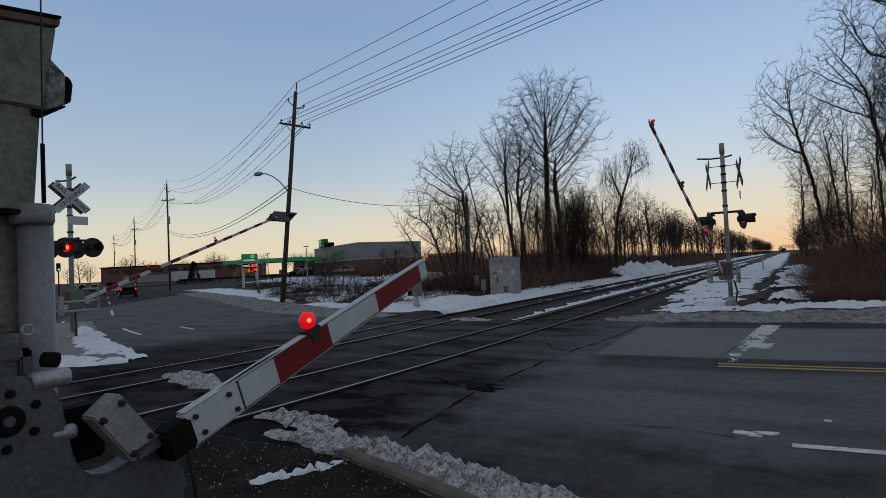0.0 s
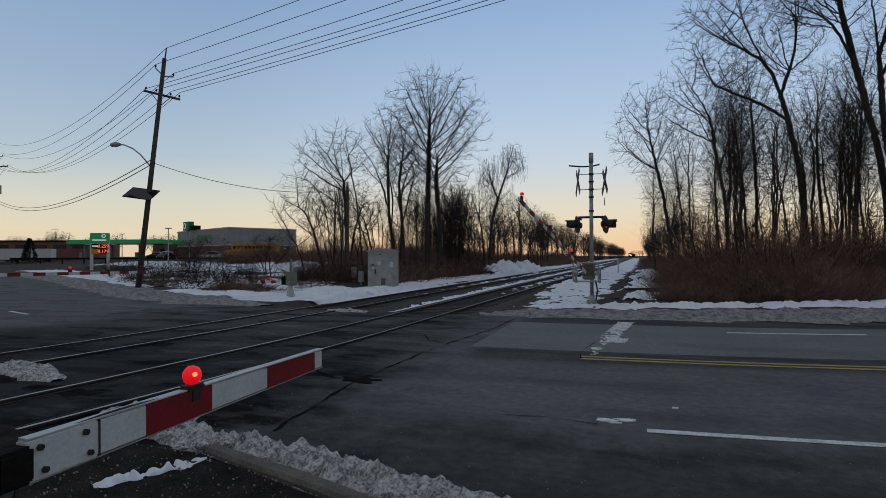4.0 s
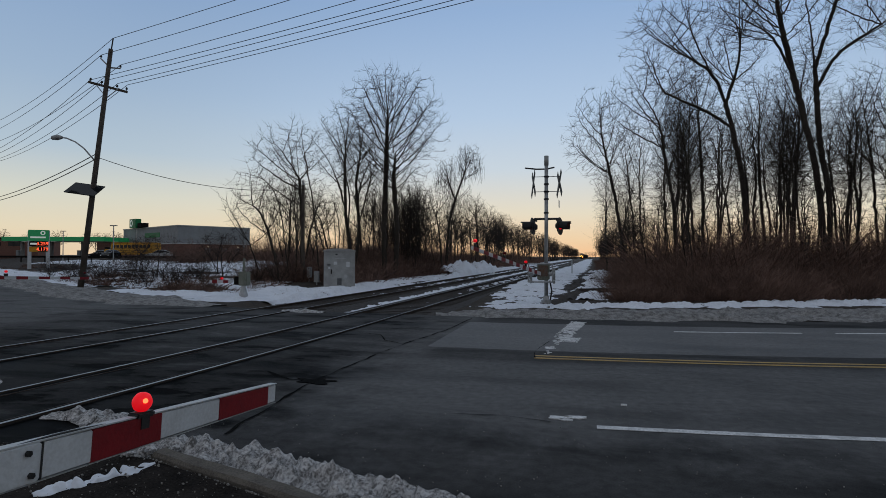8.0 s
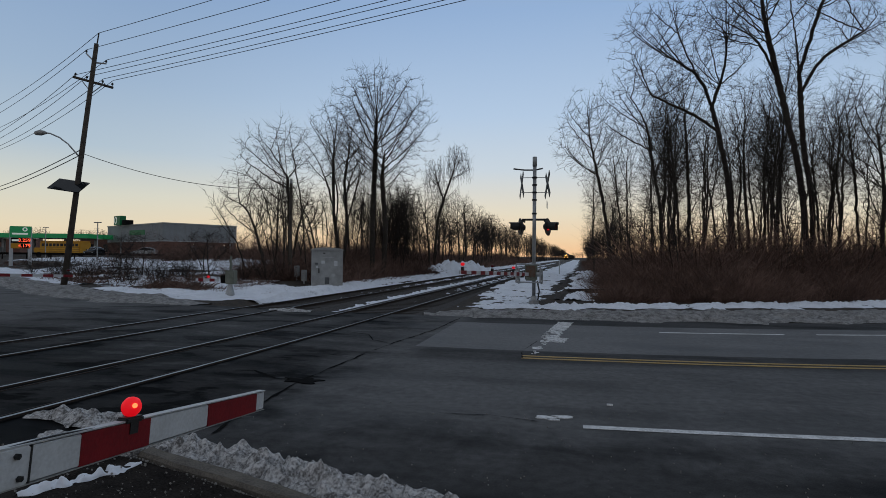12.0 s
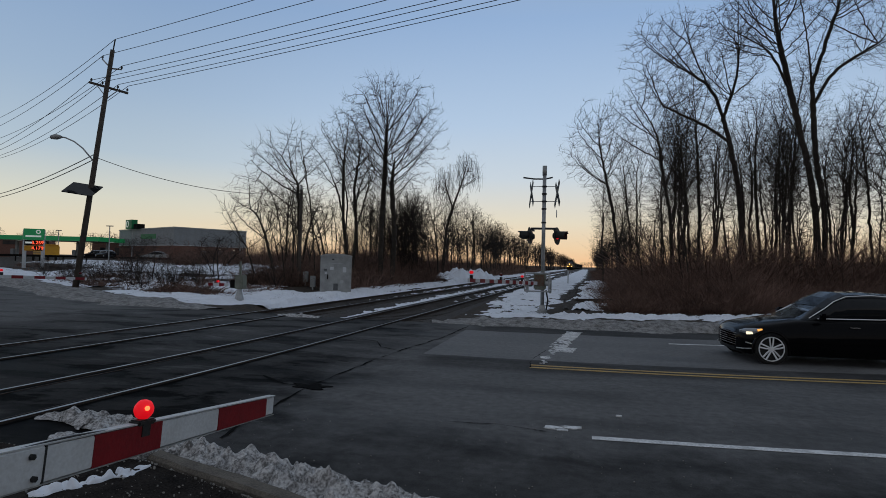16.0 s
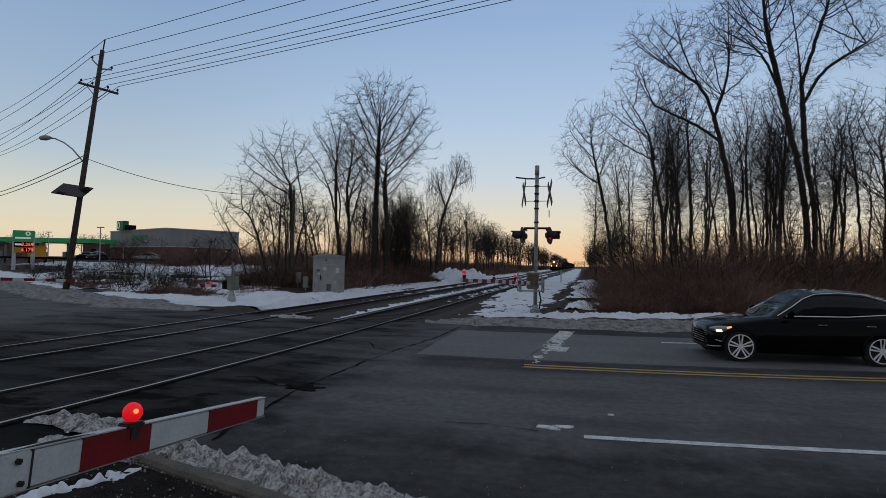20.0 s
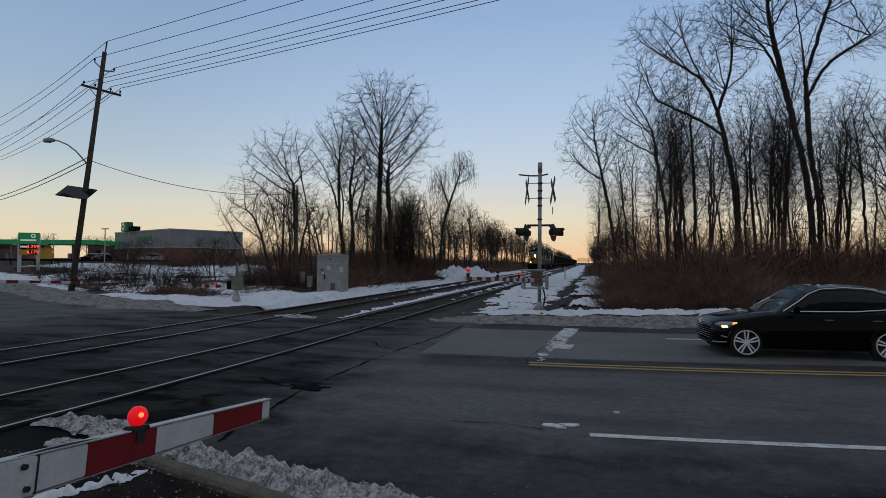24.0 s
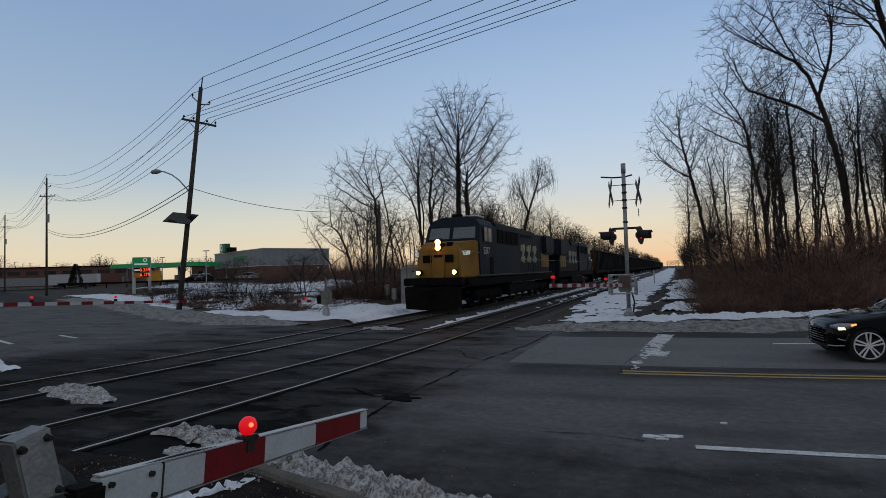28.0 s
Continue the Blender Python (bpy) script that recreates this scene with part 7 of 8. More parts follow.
    for s in (-1, 1):
        pts = [(-0.8, 0.8, 1.015), (-1.15, 0.73, 1.235), (-1.35, 0.69, 1.385), (-1.6, 0.66, 1.495), (-2.1, 0.632, 1.535), (-2.6, 0.612, 1.508), (-3.1, 0.605, 1.381), (-3.42, 0.7, 1.174)]
        Geo().tube([(x, s * y, z) for x, y, z in pts], 0.011, 6).mesh("window_trim", RIM, c, "chrome window trim")
        Geo().tube([(-0.95, s * 0.855, 1.015), (-2.2, s * 0.855, 1.032), (-3.42, s * 0.74, 1.119)], 0.012, 6).mesh("window_trim", RIM, c, "chrome window trim")
        for x in (0.0, -2.82):
            wheel(c, x, s * 0.82, 0.335, s)
            arch = Geo()
            arch.tube([(x + 0.375 * math.cos(radians(a)), s * 0.925, 0.335 + 0.375 * math.sin(radians(a))) for a in range(-15, 196, 15)], 0.028, 6)
            arch.mesh("wheel_arch", paint, c)
            disc = [(0.37 * math.cos(2 * math.pi * i / 20), 0.37 * math.sin(2 * math.pi * i / 20)) for i in range(20)]
            Geo().prism(disc, -0.005, 0.005, pose(x, s * 0.9, 0.345, 90, 0, 0)).mesh("wheel_well", RUBBER, c)
        Geo().box((-0.98, s * 1.0, 1.07), (0.16, 0.2, 0.13)).mesh("mirror", paint, c, bevel=0.04)
        for x in (-1.65, -2.6):
            Geo().box((x, s * 0.935, 0.85), (0.2, 0.03, 0.025)).mesh("door_handle", CHROME, c, bevel=0.008)
        h = Geo().tube([(0.53, s * 0.62, 0.68), (0.45, s * 0.76, 0.69), (0.34, s * 0.87, 0.7), (0.2, s * 0.92, 0.745)], [0.03, 0.066, 0.07, 0.022], 12).mesh("headlight", LENS, c, "clear headlight with amber corner", smooth=True)
        if lit:
            Geo().tube([(0.45, s * 0.81, 0.66), (0.38, s * 0.915, 0.665)], [0.04, 0.026], 10).mesh("low_beam", LOW_GLOW, h, "softly lit lamp")
            Geo().tube([(0.28, s * 0.915, 0.725), (0.19, s * 0.935, 0.752)], [0.028, 0.016], 8).mesh("amber_marker", AMBER_GLOW, h)
        Geo().tube([(0.6, s * 0.62, 0.3), (0.5, s * 0.79, 0.31), (0.36, s * 0.9, 0.33), (0.36, s * 0.91, 0.42), (0.48, s * 0.81, 0.45)], 0.014, 6).mesh("bumper_trim", GALV, c)
    for z in (0.36, 0.41, 0.46, 0.51, 0.56, 0.61):
        Geo().tube([(0.565, -0.52, z), (0.585, -0.36, z), (0.59, 0, z), (0.585, 0.36, z), (0.565, 0.52, z)], 0.009, 5).mesh("grille_bar", CHROME, c)
    for o in c.children_recursive:
        o.data.transform(Matrix.Scale(size, 4))
    return c


def suv():
    c = thing("suv", "black estate car driving away with red tail lights", "car", pose(-64.5, 37.6, 0.0, 0, 0, 152))
    S = [(2.2, [(0.6, 0.35), (0.85, 0.45), (0.86, 0.8), (0.8, 0.95)]), (1.0, [(0.7, 0.28), (0.93, 0.4), (0.93, 0.95), (0.85, 1.05)]), (-1.5, [(0.7, 0.28), (0.93, 0.4), (0.93, 1.0), (0.85, 1.1)]), (-2.2, [(0.6, 0.4), (0.88, 0.5), (0.88, 1.0), (0.82, 1.1)])]
    car_body(S, "body", CAR_BLACK, c)
    car_body([(0.9, [(0.82, 1.03), (0.78, 1.06)]), (0.2, [(0.82, 1.04), (0.7, 1.74)]), (-1.6, [(0.82, 1.06), (0.7, 1.74)]), (-2.15, [(0.8, 1.06), (0.7, 1.15)])], "greenhouse", GLASS_DARK, c)
    for x in (1.4, -1.4):
        for s in (-1, 1):
            wheel(c, x, s * 0.8, 0.36, s)
    for s in (-1, 1):
        Geo().box((-2.2, s * 0.72, 0.95), (0.06, 0.13, 0.2)).mesh("tail_light", TAIL_GLOW, c, "lit red tail light")
    o = sedan("parked_car", "dark parked car on the station lot", CAR_BLACK, pose(-79, 80, 1.3, 0, 0, 160), lit=False)
    p = sedan("parked_car", "silver parked car on the station lot", GALV, pose(-72.0, 82.0, 1.3, 0, 0, 200), lit=False)
    copy_thing(o, pose(-88, 86, 1.3, 0, 0, 190))
    copy_thing(p, pose(-150, 74, 0.0, 0, 0, 152))
    copy_thing(o, pose(-118, 62, 0.0, 0, 0, -28))
    copy_thing(o, pose(-170, 86, 0.0, 0, 0, 152))
    pickup()
    return c


def pickup():
    """A pale pickup far down the road, ahead of the estate car."""
    c = thing("pickup_truck", "pale pickup truck far down the road", "truck", pose(-84, 46.5, 0.0, 0, 0, 152))
    car_body([(2.6, [(0.7, 0.5), (0.9, 0.6), (0.9, 0.95), (0.8, 1.1)]), (1.2, [(0.75, 0.4), (0.98, 0.5), (0.98, 1.1), (0.9, 1.18)]), (-2.5, [(0.75, 0.45), (0.98, 0.55), (0.98, 1.15), (0.92, 1.2)]), (-2.75, [(0.7, 0.55), (0.94, 0.62), (0.94, 1.1), (0.88, 1.15)])], "body", PANEL_GREY, c)
    car_body([(1.2, [(0.86, 1.15), (0.8, 1.18)]), (0.5, [(0.86, 1.15), (0.72, 1.82)]), (-0.8, [(0.86, 1.15), (0.72, 1.82)]), (-1.05, [(0.86, 1.15), (0.8, 1.2)])], "cab", GLASS_DARK, c)
    Geo().box((-0.15, 0, 1.83), (1.4, 1.44, 0.06)).mesh("cab_roof", PANEL_GREY, c, bevel=0.02)
    for x in (1.7, -1.7):
        for s in (-1, 1):
            wheel(c, x, s * 0.86, 0.4, s, GALV)
    for s in (-1, 1):
        Geo().box((-2.74, s * 0.84, 0.98), (0.06, 0.14, 0.24)).mesh("tail_light", TAIL_GLOW, c, "lit red tail light")
    return c


def school_bus():
    b = thing("school_bus", "yellow school bus crossing the station lot", "bus", pose(-75, 84, 1.2, 0, 0, 184))
    L, W = 10.2, 2.4
    Geo().box((-1.0, 0, 1.75), (8.6, W, 1.95)).mesh("body", BUS_YELLOW, b, bevel=0.15)
    Geo().box((-1.0, 0, 2.78), (8.5, W - 0.1, 0.2)).mesh("roof", BUS_YELLOW, b, bevel=0.08)
    Geo().box((4.1, 0, 1.25), (1.8, 1.9, 0.95)).mesh("bonnet", BUS_YELLOW, b, bevel=0.15)
    Geo().box((3.28, 0, 2.15), (0.05, 2.0, 0.8)).mesh("windscreen", GLASS_DARK, b)
    for s in (-1, 1):
        for i in range(10):
            Geo().box((-4.7 + 0.8 * i, s * (W / 2 + 0.005), 2.2), (0.62, 0.02, 0.5)).mesh("window", GLASS_DARK, b)
        for z in (1.1, 1.45, 1.8):
            Geo().box((-1.0, s * (W / 2 + 0.008), z), (8.5, 0.02, 0.05)).mesh("rub_rail", BLACK, b)
        for x in (3.6, -3.2):
            wheel(b, x, s * 1.05, 0.48, s, GRIME)
    return b


# ---- train ----


def axle_set(parent, y, r=0.5):
    for s in (-0.755, 0.755):
        Geo().tube([(s - 0.06, y, r), (s + 0.06, y, r)], r, 20).mesh("wheel", GRIME, parent)


def locomotive():
    t = thing("locomotive", "dark blue freight locomotive with yellow nose and lit headlights", "locomotive", pose(-10, 24, 0.03))
    yel, blu = LOCO_YELLOW, LOCO_BLUE
    # frame and fuel tank
    Geo().box((0, 11.4, 1.32), (2.9, 20.6, 0.42)).mesh("frame", GRIME, t, bevel=0.03)
    Geo().box((0, 11.6, 0.78), (2.7, 6.6, 0.75)).mesh("fuel_tank", GRIME, t, bevel=0.12)
    Geo().box((1.5, 11.0, 1.62), (0.05, 17.5, 0.07)).mesh("sill_stripe", LOCO_RAIL, t)
    # plough and pilot
    g = Geo()
    g.prism([(-1.3, 0.15), (-1.35, 1.15), (1.35, 1.15), (1.3, 0.15), (0.5, 0.1), (-0.5, 0.1)], -0.5, 0.06, pose(0, 0, 0, 90, 0, 0))
    g.mesh("snow_plough", GRIME, t, "black snow plough", bevel=0.03)
    Geo().box((0, 0.35, 1.4), (2.9, 0.55, 0.35)).mesh("pilot", GRIME, t, bevel=0.03)
    Geo().box((0, -0.3, 0.9), (0.32, 0.7, 0.34)).mesh("coupler", GRIME, t, bevel=0.05)
    for s in (-1, 1):
        for z in (0.55, 0.85, 1.15):
            Geo().box((s * 1.38, 0.75, z), (0.35, 0.45, 0.05)).mesh("step", GRIME, t)
    # nose: tapered yellow hood
    v = [(-1.12, 0.9, 1.55), (1.12, 0.9, 1.55), (1.48, 2.7, 1.55), (-1.48, 2.7, 1.55), (-1.05, 0.95, 2.95), (1.05, 0.95, 2.95), (1.42, 2.75, 3.38), (-1.42, 2.75, 3.38), (-0.85, 1.15, 3.22), (0.85, 1.15, 3.22)]
    f = [(0, 3, 2, 1), (0, 1, 5, 4), (4, 5, 9, 8), (8, 9, 6, 7), (1, 2, 6, 9, 5), (3, 0, 4, 8, 7), (2, 3, 7, 6)]
    nose = Geo().add(v, f).mesh("nose", yel, t, "weathered yellow nose", bevel=0.06)
    Geo().box((0, 0.9, 2.05), (0.62, 0.08, 1.0)).mesh("nose_door", yel, nose, bevel=0.02)
    for dx, dz, w, h in ((-0.56, 2.47, 0.44, 0.36), (0.0, 2.47, 0.44, 0.36), (0.56, 2.47, 0.44, 0.36)):
        Geo().box((dx, 0.9, dz), (w, 0.05, h)).mesh("emblem_bar", GRIME, nose)
    lamp = Geo().box((0.0, 1.0, 3.13), (0.36, 0.16, 0.62)).mesh("headlight_box", GRIME, nose, bevel=0.03)
    for z in (3.0, 3.26):
        Geo().tube([(0, 0.88, z), (0, 0.94, z)], 0.13, 16).mesh("headlight", LAMP_GLOW, lamp, "lit warm headlight")
    Geo().box((0.55, 1.1, 3.1), (0.3, 0.14, 0.3)).mesh("nose_vent", GRIME, nose)
    for s in (-1, 1):
        d = Geo().tube([(s * 0.92, 0.62, 1.82), (s * 0.92, 0.84, 1.82)], 0.15, 14).mesh("ditch_light_can", GRIME, t)
        Geo().tube([(s * 0.92, 0.59, 1.82), (s * 0.92, 0.63, 1.82)], 0.1, 14).mesh("ditch_light", LAMP_GLOW, d, "lit ditch light")
        Geo().tube([(s * 1.35, 0.55, 1.4), (s * 1.3, 0.95, 2.4), (s * 1.45, 1.6, 2.75), (s * 1.5, 2.6, 2.75)], 0.025, 6).mesh("handrail", LOCO_YELLOW, t)
        n = Geo().box((s * 1.12, 1.42, 2.72), (0.62, 0.12, 0.2), pose(0, 0, 0)).mesh("number_board", WHITE_GLOW, nose, "lit number board")
        words("5377", 0.17, BLACK, n, pose(s * 1.12, 1.355, 2.72, 90, 0, 0))
    for x in (-0.95, -0.75, 0.75, 0.95):
        Geo().tube([(x, 0.04, 1.2), (x, -0.04, 0.85), (x * 0.97, 0.0, 0.5)], 0.028, 6).mesh("air_hose", RUBBER, t, smooth=True)
    for s in (-1, 1):
        Geo().tube([(s * 1.3, 0.15, 1.5), (s * 1.3, 0.15, 2.45), (s * 1.12, 0.15, 2.5)], 0.02, 6).mesh("grab_iron", LOCO_RAIL, t)
        Geo().tube([(s * 0.36, 0.86, 1.7), (s * 0.36, 0.84, 2.75)], 0.016, 5).mesh("grab_iron", yel, nose)
    Geo().tube([(0.28, 0.92, 3.12), (0.28, 0.98, 3.12)], 0.1, 14).mesh("nose_lamp_blank", GRIME, nose)
    for s in (-1, 1):
        Geo().box((s * 0.7, 0.18, 1.36), (1.2, 0.06, 0.16)).mesh("anticlimber", GRIME, t, bevel=0.02)
    # cab
    v = [(-1.5, 2.7, 1.55), (1.5, 2.7, 1.55), (1.5, 5.6, 1.55), (-1.5, 5.6, 1.55), (-1.5, 2.7, 3.3), (1.5, 2.7, 3.3), (-1.4, 3.05, 4.2), (1.4, 3.05, 4.2), (-1.15, 3.2, 4.5), (1.15, 3.2, 4.5), (-0.7, 3.3, 4.66), (0.7, 3.3, 4.66),
         (-1.5, 5.6, 4.1), (1.5, 5.6, 4.1), (-1.15, 5.6, 4.5), (1.15, 5.6, 4.5), (-0.7, 5.6, 4.66), (0.7, 5.6, 4.66)]
    f = [(0, 1, 5, 4), (4, 5, 7, 6), (6, 7, 9, 8), (8, 9, 11, 10), (10, 11, 17, 16), (8, 10, 16, 14), (11, 9, 15, 17), (6, 8, 14, 12), (9, 7, 13, 15), (0, 4, 6, 12, 3), (1, 2, 13, 7, 5), (3, 12, 14, 16, 17, 15, 13, 2), (0, 3, 2, 1)]
    cab = Geo().add(v, f).mesh("cab", blu, t, "dark blue cab", bevel=0.03)
    for a, b in ((-1.25, -0.15), (0.05, 1.25)):
        Geo().add([(a, 2.74, 3.5), (b, 2.74, 3.5), (b * 0.97, 2.96, 4.08), (a * 0.97, 2.96, 4.08), (a, 2.9, 3.5), (b, 2.9, 3.5), (b * 0.97, 3.1, 4.08), (a * 0.97, 3.1, 4.08)],
                  [(0, 1, 2, 3), (4, 7, 6, 5), (0, 4, 5, 1), (3, 2, 6, 7), (0, 3, 7, 4), (1, 5, 6, 2)]).mesh("windscreen", CAB_GLASS, cab, "pale reflecting windscreen")
    for s in (-1, 1):
        for y, w in ((3.7, 0.5), (4.35, 0.55)):
            Geo().box((s * 1.5, y, 3.7), (0.04, w, 0.72)).mesh("side_window", CAB_GLASS, cab, bevel=0.01)
        words("5377", 0.5, WHITE, cab, pose(s * 1.515, 3.75, 2.85, 90, 0, 90 * s), "cab_number")
        # flat black panel: the doorway's shade put on as colour
        Geo().box((s * 1.51, 4.6, 2.1), (0.03, 0.5, 0.9)).mesh("cab_door_shade", GRIME, cab)
        for i in range(5):
            Geo().box((s * 1.46, 6.2 + 0.92 * i, 3.72), (0.06, 0.74, 0.74)).mesh("equipment_window", GRIME, t)
    # long hood
    Geo().box((0, 8.1, 3.0), (2.9, 5.1, 2.9)).mesh("equipment_hood", blu, t, bevel=0.05)
    Geo().box((0, 14.4, 2.95), (2.5, 11.6, 2.75)).mesh("engine_hood", blu, t, bevel=0.06)
    Geo().box((0, 19.4, 3.65), (3.1, 3.0, 1.4)).mesh("radiator_wing", blu, t, "flared radiator section", bevel=0.12)
    Geo().box((0, 12.6, 4.2), (2.8, 4.4, 0.42)).mesh("dynamic_brake_hood", blu, t, bevel=0.08)
    Geo().box((0, 14.5, 4.2), (1.4, 2.4, 0.4)).mesh("exhaust_hood", GRIME, t, bevel=0.05)
    for s in (-1, 1):
        for i in range(10):
            Geo().box((s * 1.26, 10.9 + 0.72 * i, 2.5), (0.03, 0.62, 1.5)).mesh("hood_door", blu, t, bevel=0.01)
        for i in range(5):
            Geo().box((s * 1.5, 18.5 + 0.4 * i, 3.6), (0.05, 0.06, 0.9)).mesh("radiator_louvre", GRIME, t)
        for i in range(11):
            Geo().tube([(s * 1.46, 10.9 + 1.0 * i, 1.5), (s * 1.46, 10.9 + 1.0 * i, 2.5)], 0.014, 5).mesh("stanchion", LOCO_RAIL, t)
        Geo().tube([(s * 1.46, 10.7, 2.5), (s * 1.46, 21.6, 2.5)], 0.018, 6).mesh("side_handrail", LOCO_STRIPE, t, "pale long handrail")
        # faded railway emblem: three bold slanted blocks
        for dy, cut in ((12.0, 0.5), (13.6, 0.3), (15.2, 0.62)):
            k = [(-0.62, -0.5), (0.45, -0.62), (0.66, -0.3), (0.16, -0.12), (0.6, 0.3), (0.5, 0.6), (-0.5, 0.52), (-0.66, 0.2), (-0.2 * cut, 0.05)]
            Geo().prism([(dy + a * (1 if s > 0 else -1), 2.9 + b) for a, b in k], s * 1.275, s * 1.305, pose(0, 0, 0, 90, 0, 90)).mesh("emblem_block", LOCO_STRIPE, t, "faded cream emblem shape")
        Geo().box((s * 1.285, 18.6, 2.5), (0.03, 2.6, 1.0)).mesh("faded_patch", yel, t)
        Geo().box((s * 1.38, 11.6, 1.12), (0.06, 5.4, 0.06)).mesh("tank_line", LOCO_STRIPE, t)
    for y0 in (3.2, 15.6):
        tr = Geo().box((0, y0 + 1.9, 0.68), (2.3, 4.6, 0.42)).mesh("truck_frame", GRIME, t, bevel=0.05)
        for k in (0.0, 1.9, 3.8):
            axle_set(tr, y0 + k)
            for s in (-1, 1):
                Geo().box((s * 1.12, y0 + k, 0.52), (0.2, 0.4, 0.36)).mesh("axle_box", GRIME, tr, bevel=0.03)
    Geo().box((0, 3.6, 4.74), (0.5, 0.3, 0.16)).mesh("horn", GRIME, t)
    Geo().box((0.2, 4.4, 4.72), (1.6, 1.2, 0.06)).mesh("roof_plate", SNOW, cab, "snow-dusted roof plate")
    return t


def hopper_car():
    """Open-topped steel hopper car, about 16 m over its couplers."""
    c = thing("hopper_car", "black ribbed open coal hopper car of the freight train", "railway car", pose(-10, 50, 0.03), "freight train cars")
    L = 15.2
    Geo().add([(-1.5, 0.6, 1.5), (1.5, 0.6, 1.5), (1.5, L - 0.6, 1.5), (-1.5, L - 0.6, 1.5), (-1.55, 0.3, 3.95), (1.55, 0.3, 3.95), (1.55, L - 0.3, 3.95), (-1.55, L - 0.3, 3.95), (-1.45, 0.4, 3.95), (1.45, 0.4, 3.95), (1.45, L - 0.4, 3.95), (-1.45, L - 0.4, 3.95),
               (-1.2, 1.5, 2.6), (1.2, 1.5, 2.6), (1.2, L - 1.5, 2.6), (-1.2, L - 1.5, 2.6)],
              [(0, 1, 5, 4), (1, 2, 6, 5), (2, 3, 7, 6), (3, 0, 4, 7), (0, 3, 2, 1), (4, 5, 9, 8), (5, 6, 10, 9), (6, 7, 11, 10), (7, 4, 8, 11), (8, 9, 13, 12), (9, 10, 14, 13), (10, 11, 15, 14), (11, 8, 12, 15), (12, 13, 14, 15)]).mesh("body", HOPPER, c, bevel=0.02)
    for s in (-1, 1):
        for i in range(12):
            Geo().box((s * 1.58, 0.9 + (L - 1.8) / 11 * i, 2.7), (0.12, 0.14, 2.4)).mesh("side_rib", HOPPER, c)
        Geo().box((s * 1.6, L / 2, 3.95), (0.16, L - 0.5, 0.14)).mesh("top_rail", HOPPER, c)
        Geo().box((s * 1.5, L / 2, 1.35), (0.2, L, 0.3)).mesh("side_sill", GRIME, c)
    for y in (4.2, 7.6, 11.0):
        Geo().add([(-1.1, y - 1.2, 1.5), (1.1, y - 1.2, 1.5), (1.1, y + 1.2, 1.5), (-1.1, y + 1.2, 1.5), (-0.5, y - 0.4, 0.45), (0.5, y - 0.4, 0.45), (0.5, y + 0.4, 0.45), (-0.5, y + 0.4, 0.45)],
                  [(0, 1, 2, 3), (4, 7, 6, 5), (0, 4, 5, 1), (1, 5, 6, 2), (2, 6, 7, 3), (3, 7, 4, 0)]).mesh("hopper_chute", GRIME, c)
    for y in (2.0, L - 2.0):
        tr = Geo().box((0, y, 0.6), (2.2, 2.4, 0.35)).mesh("truck_frame", GRIME, c, bevel=0.05)
        for k in (-0.85, 0.85):
            axle_set(tr, y + k, 0.45)
    Geo().box((0, L / 2, 0.95), (0.3, L + 0.9, 0.25)).mesh("centre_sill", GRIME, c)
    return c


# ---- motion ----


def train_pose(y):
    return pose(-10.58 + 0.02 * y, y, 0.03, 0, 0, -1.15)


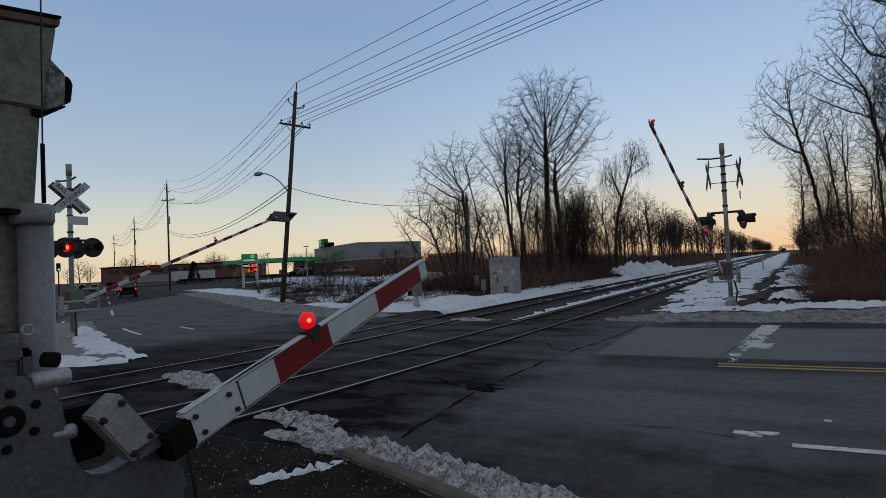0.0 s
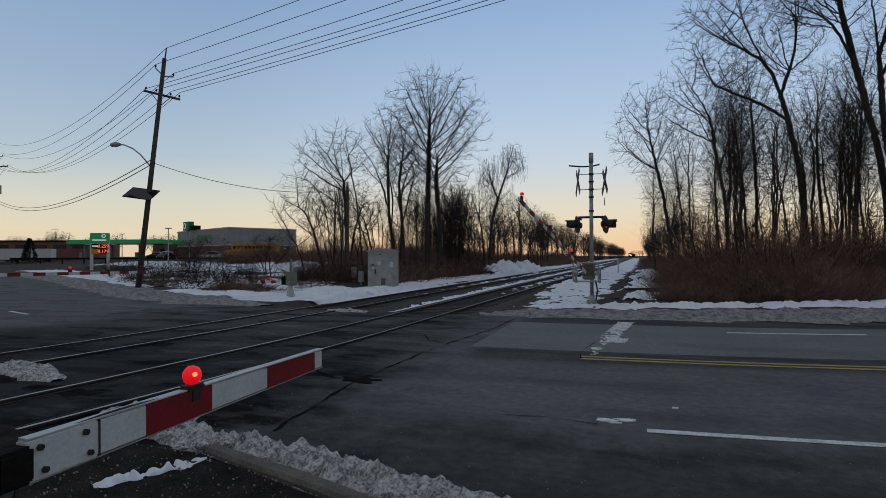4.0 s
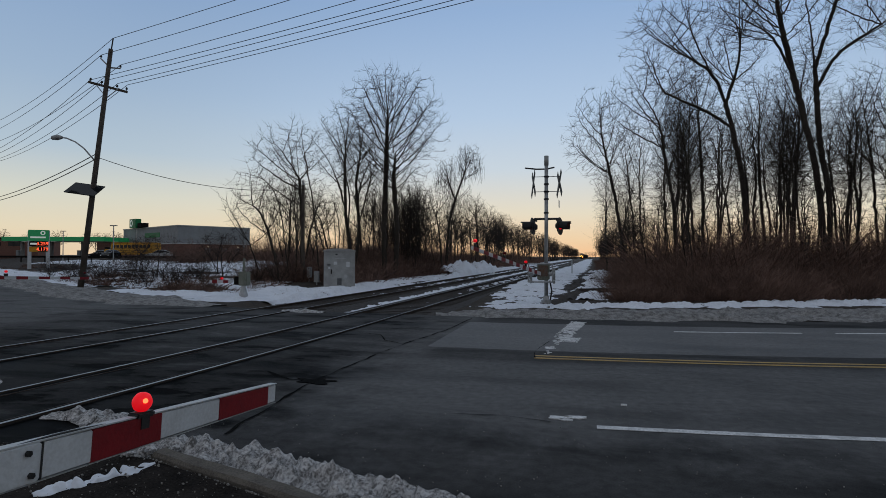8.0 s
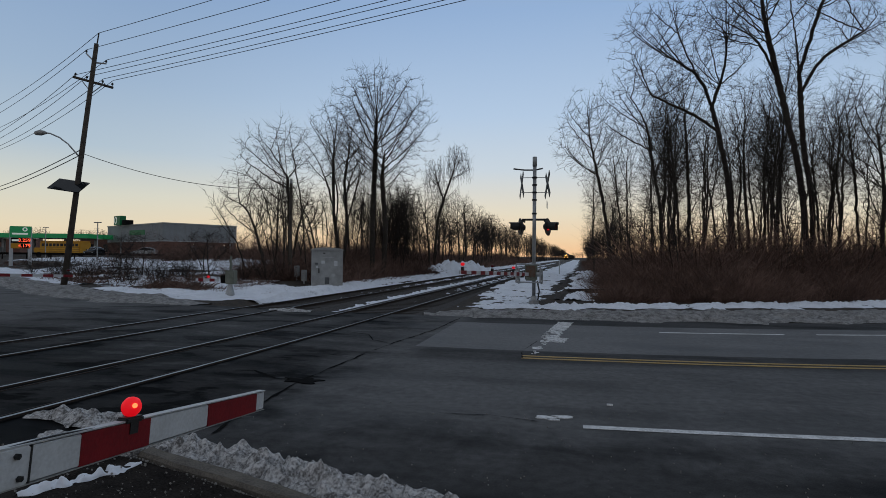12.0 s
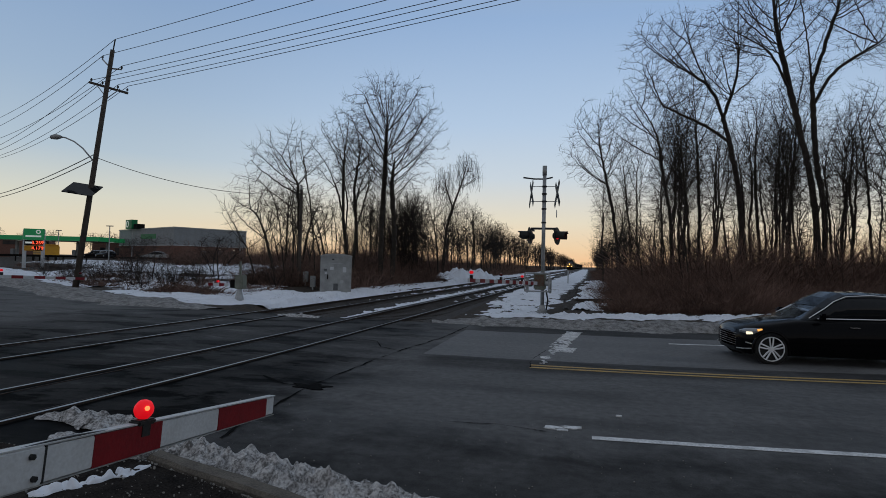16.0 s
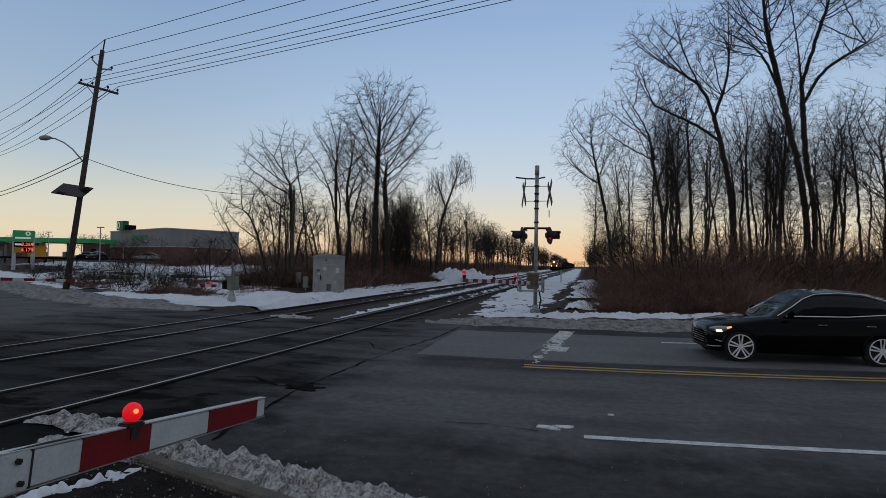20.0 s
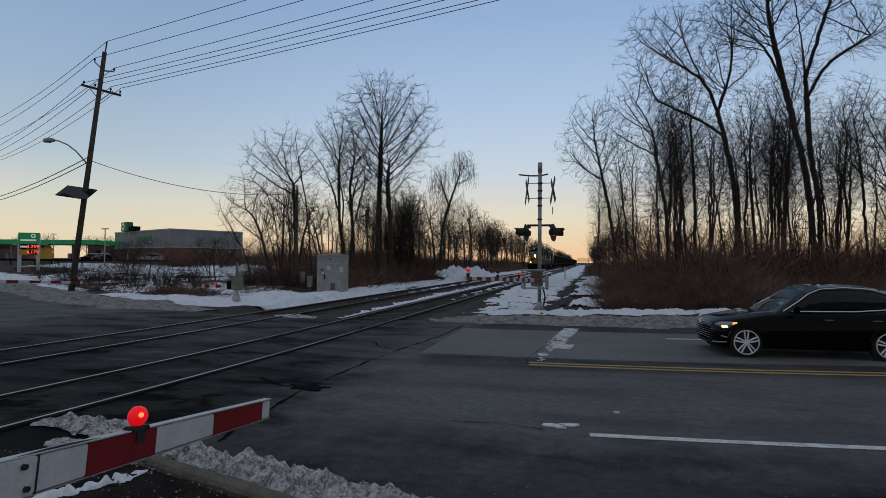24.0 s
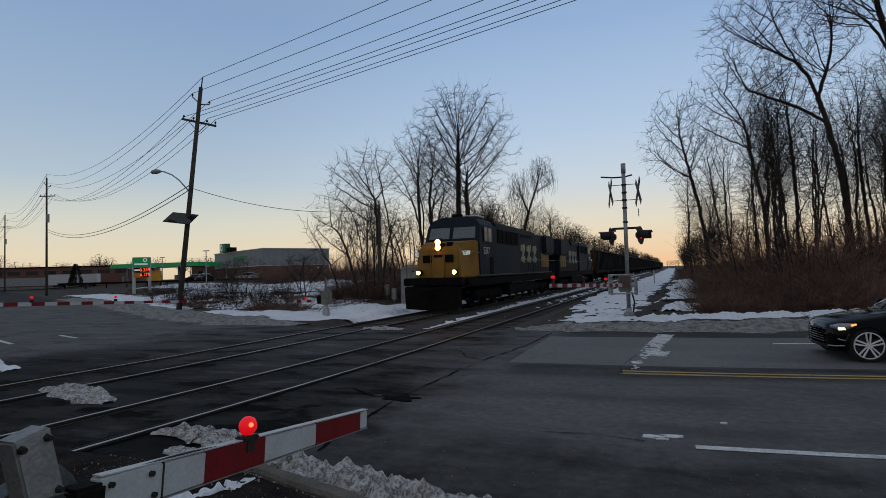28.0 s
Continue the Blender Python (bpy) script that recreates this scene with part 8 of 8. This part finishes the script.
def motions(loco, cars, car, bus, near, near_board, far_board, left_board, lead):
    front = lambda t: 24.1 + 23.6 * (28 - t)
    walk(loco, [(t, train_pose(front(t))) for t in (0.0, 28.0)])
    # the second engine, then the hopper cars
    for i, c in enumerate(cars):
        walk(c, [(t, train_pose(front(t) + 22.6 * min(i + 1, 2) + 16.1 * max(0, i - 1)) @ (pose(0, 22.0, 0, 0, 0, 180) if i == 0 else Matrix())) for t in (0.0, 28.0)])

    def on_road(x, v):
        k = math.degrees(math.atan2(bend(x + 0.5) - bend(x - 0.5), 1.0))
        return pose(*road(x, v), 0.0, 0, 0, 180 + 0.55 * k)

    stops = ((0.0, 118), (8.0, 52), (10.0, 34), (12.0, 18.5), (13.0, 11.8), (14.0, 7.5), (14.5, 5.65), (15.0, 4.82), (15.5, 4.14), (16.0, 3.68), (16.5, 3.45), (17.0, 3.35), (18.0, 3.29), (19.0, 3.27), (28.0, 3.27))
    walk(car, [(t, on_road(x, 12.75)) for t, x in stops])
    walk(lead, [(t, pose(-64.5 - 3.2 * t, 37.6 + 1.73 * t, 0.0, 0, 0, 152)) for t in (0.0, 3.0, 28.0)])
    walk(bus, [(t, pose(x, y, ground_height(x, y), 0, 0, a)) for t, x, y, a in ((0.0, -50.0, 86.0, 180), (2.0, -56.6, 85.6, 180), (3.0, -60.0, 85.0, 180), (5.5, -69.0, 84.2, 180), (7.0, -74.0, 84.0, 180), (8.0, -77.5, 83.9, 180), (10.0, -82.6, 83.6, 180), (11.0, -85.0, 82.6, 180), (12.5, -87.5, 81.5, 177), (14.5, -89.3, 80.1, 166), (16.0, -90.0, 79.2, 148), (20.0, -88.5, 78.5, 136), (28.0, -88.0, 78.2, 136))])
    walk(near_board, [(t, pose(0, 0, 1.083, a, 0, 0.3)) for t, a in ((0.0, 18.0), (0.5, 14.0), (1.0, 10.3), (1.5, 7.0), (2.5, 3.6), (3.5, 1.4), (6.0, -2.4), (8.0, -4.8), (10.0, -5.9), (11.0, -6.0), (28.0, -6.0))])
    walk(far_board, [(t, pose(-0.17, -0.48, 1.18, a, 0, 171.0)) for t, a in ((0.0, 32.8), (0.5, 31.2), (1.0, 28.6), (1.5, 25.9), (2.0, 23.5), (2.5, 21.3), (3.0, 19.6), (3.5, 17.6), (5.5, 12.2), (6.5, 9.5), (7.5, 7.2), (8.0, 6.5), (9.0, 5.0), (10.0, 3.7), (11.0, 2.3), (12.0, 1.9), (28.0, 1.9))])
    walk(left_board, [(t, pose(0.28, 0.08, 1.29, a, 0, -2.5)) for t, a in ((0.0, 20.8), (0.5, 16.3), (1.0, 12.6), (1.5, 9.0), (2.0, 5.4), (3.0, 1.8), (4.5, -1.5), (6.0, -2.4), (28.0, -2.5))])


ground()
roads()
snow()
near_ground()
poles()
store()
gas_station()
relay_case()
ties_pile()
far_mast, far_board = far_signal()
left_mast, left_board = left_signal()
sidewalk_gate()
footpath_gate = near_gate()
near_board = near_arm(footpath_gate)
lead_car = suv()
black_car = sedan("sedan", "glossy black four-door car with chrome window trim", CAR_BLACK, pose(3.4, 13, 0))
bus = school_bus()
loco = locomotive()
first = hopper_car()
hoppers = [copy_thing(loco, pose(-10, 60, 0.03)), first] + [copy_thing(first, pose(-10, 60, 0.03)) for i in range(21)]
trees()
brush()
tracks()
motions(loco, hoppers, black_car, bus, footpath_gate, near_board, far_board, left_board, lead_car)
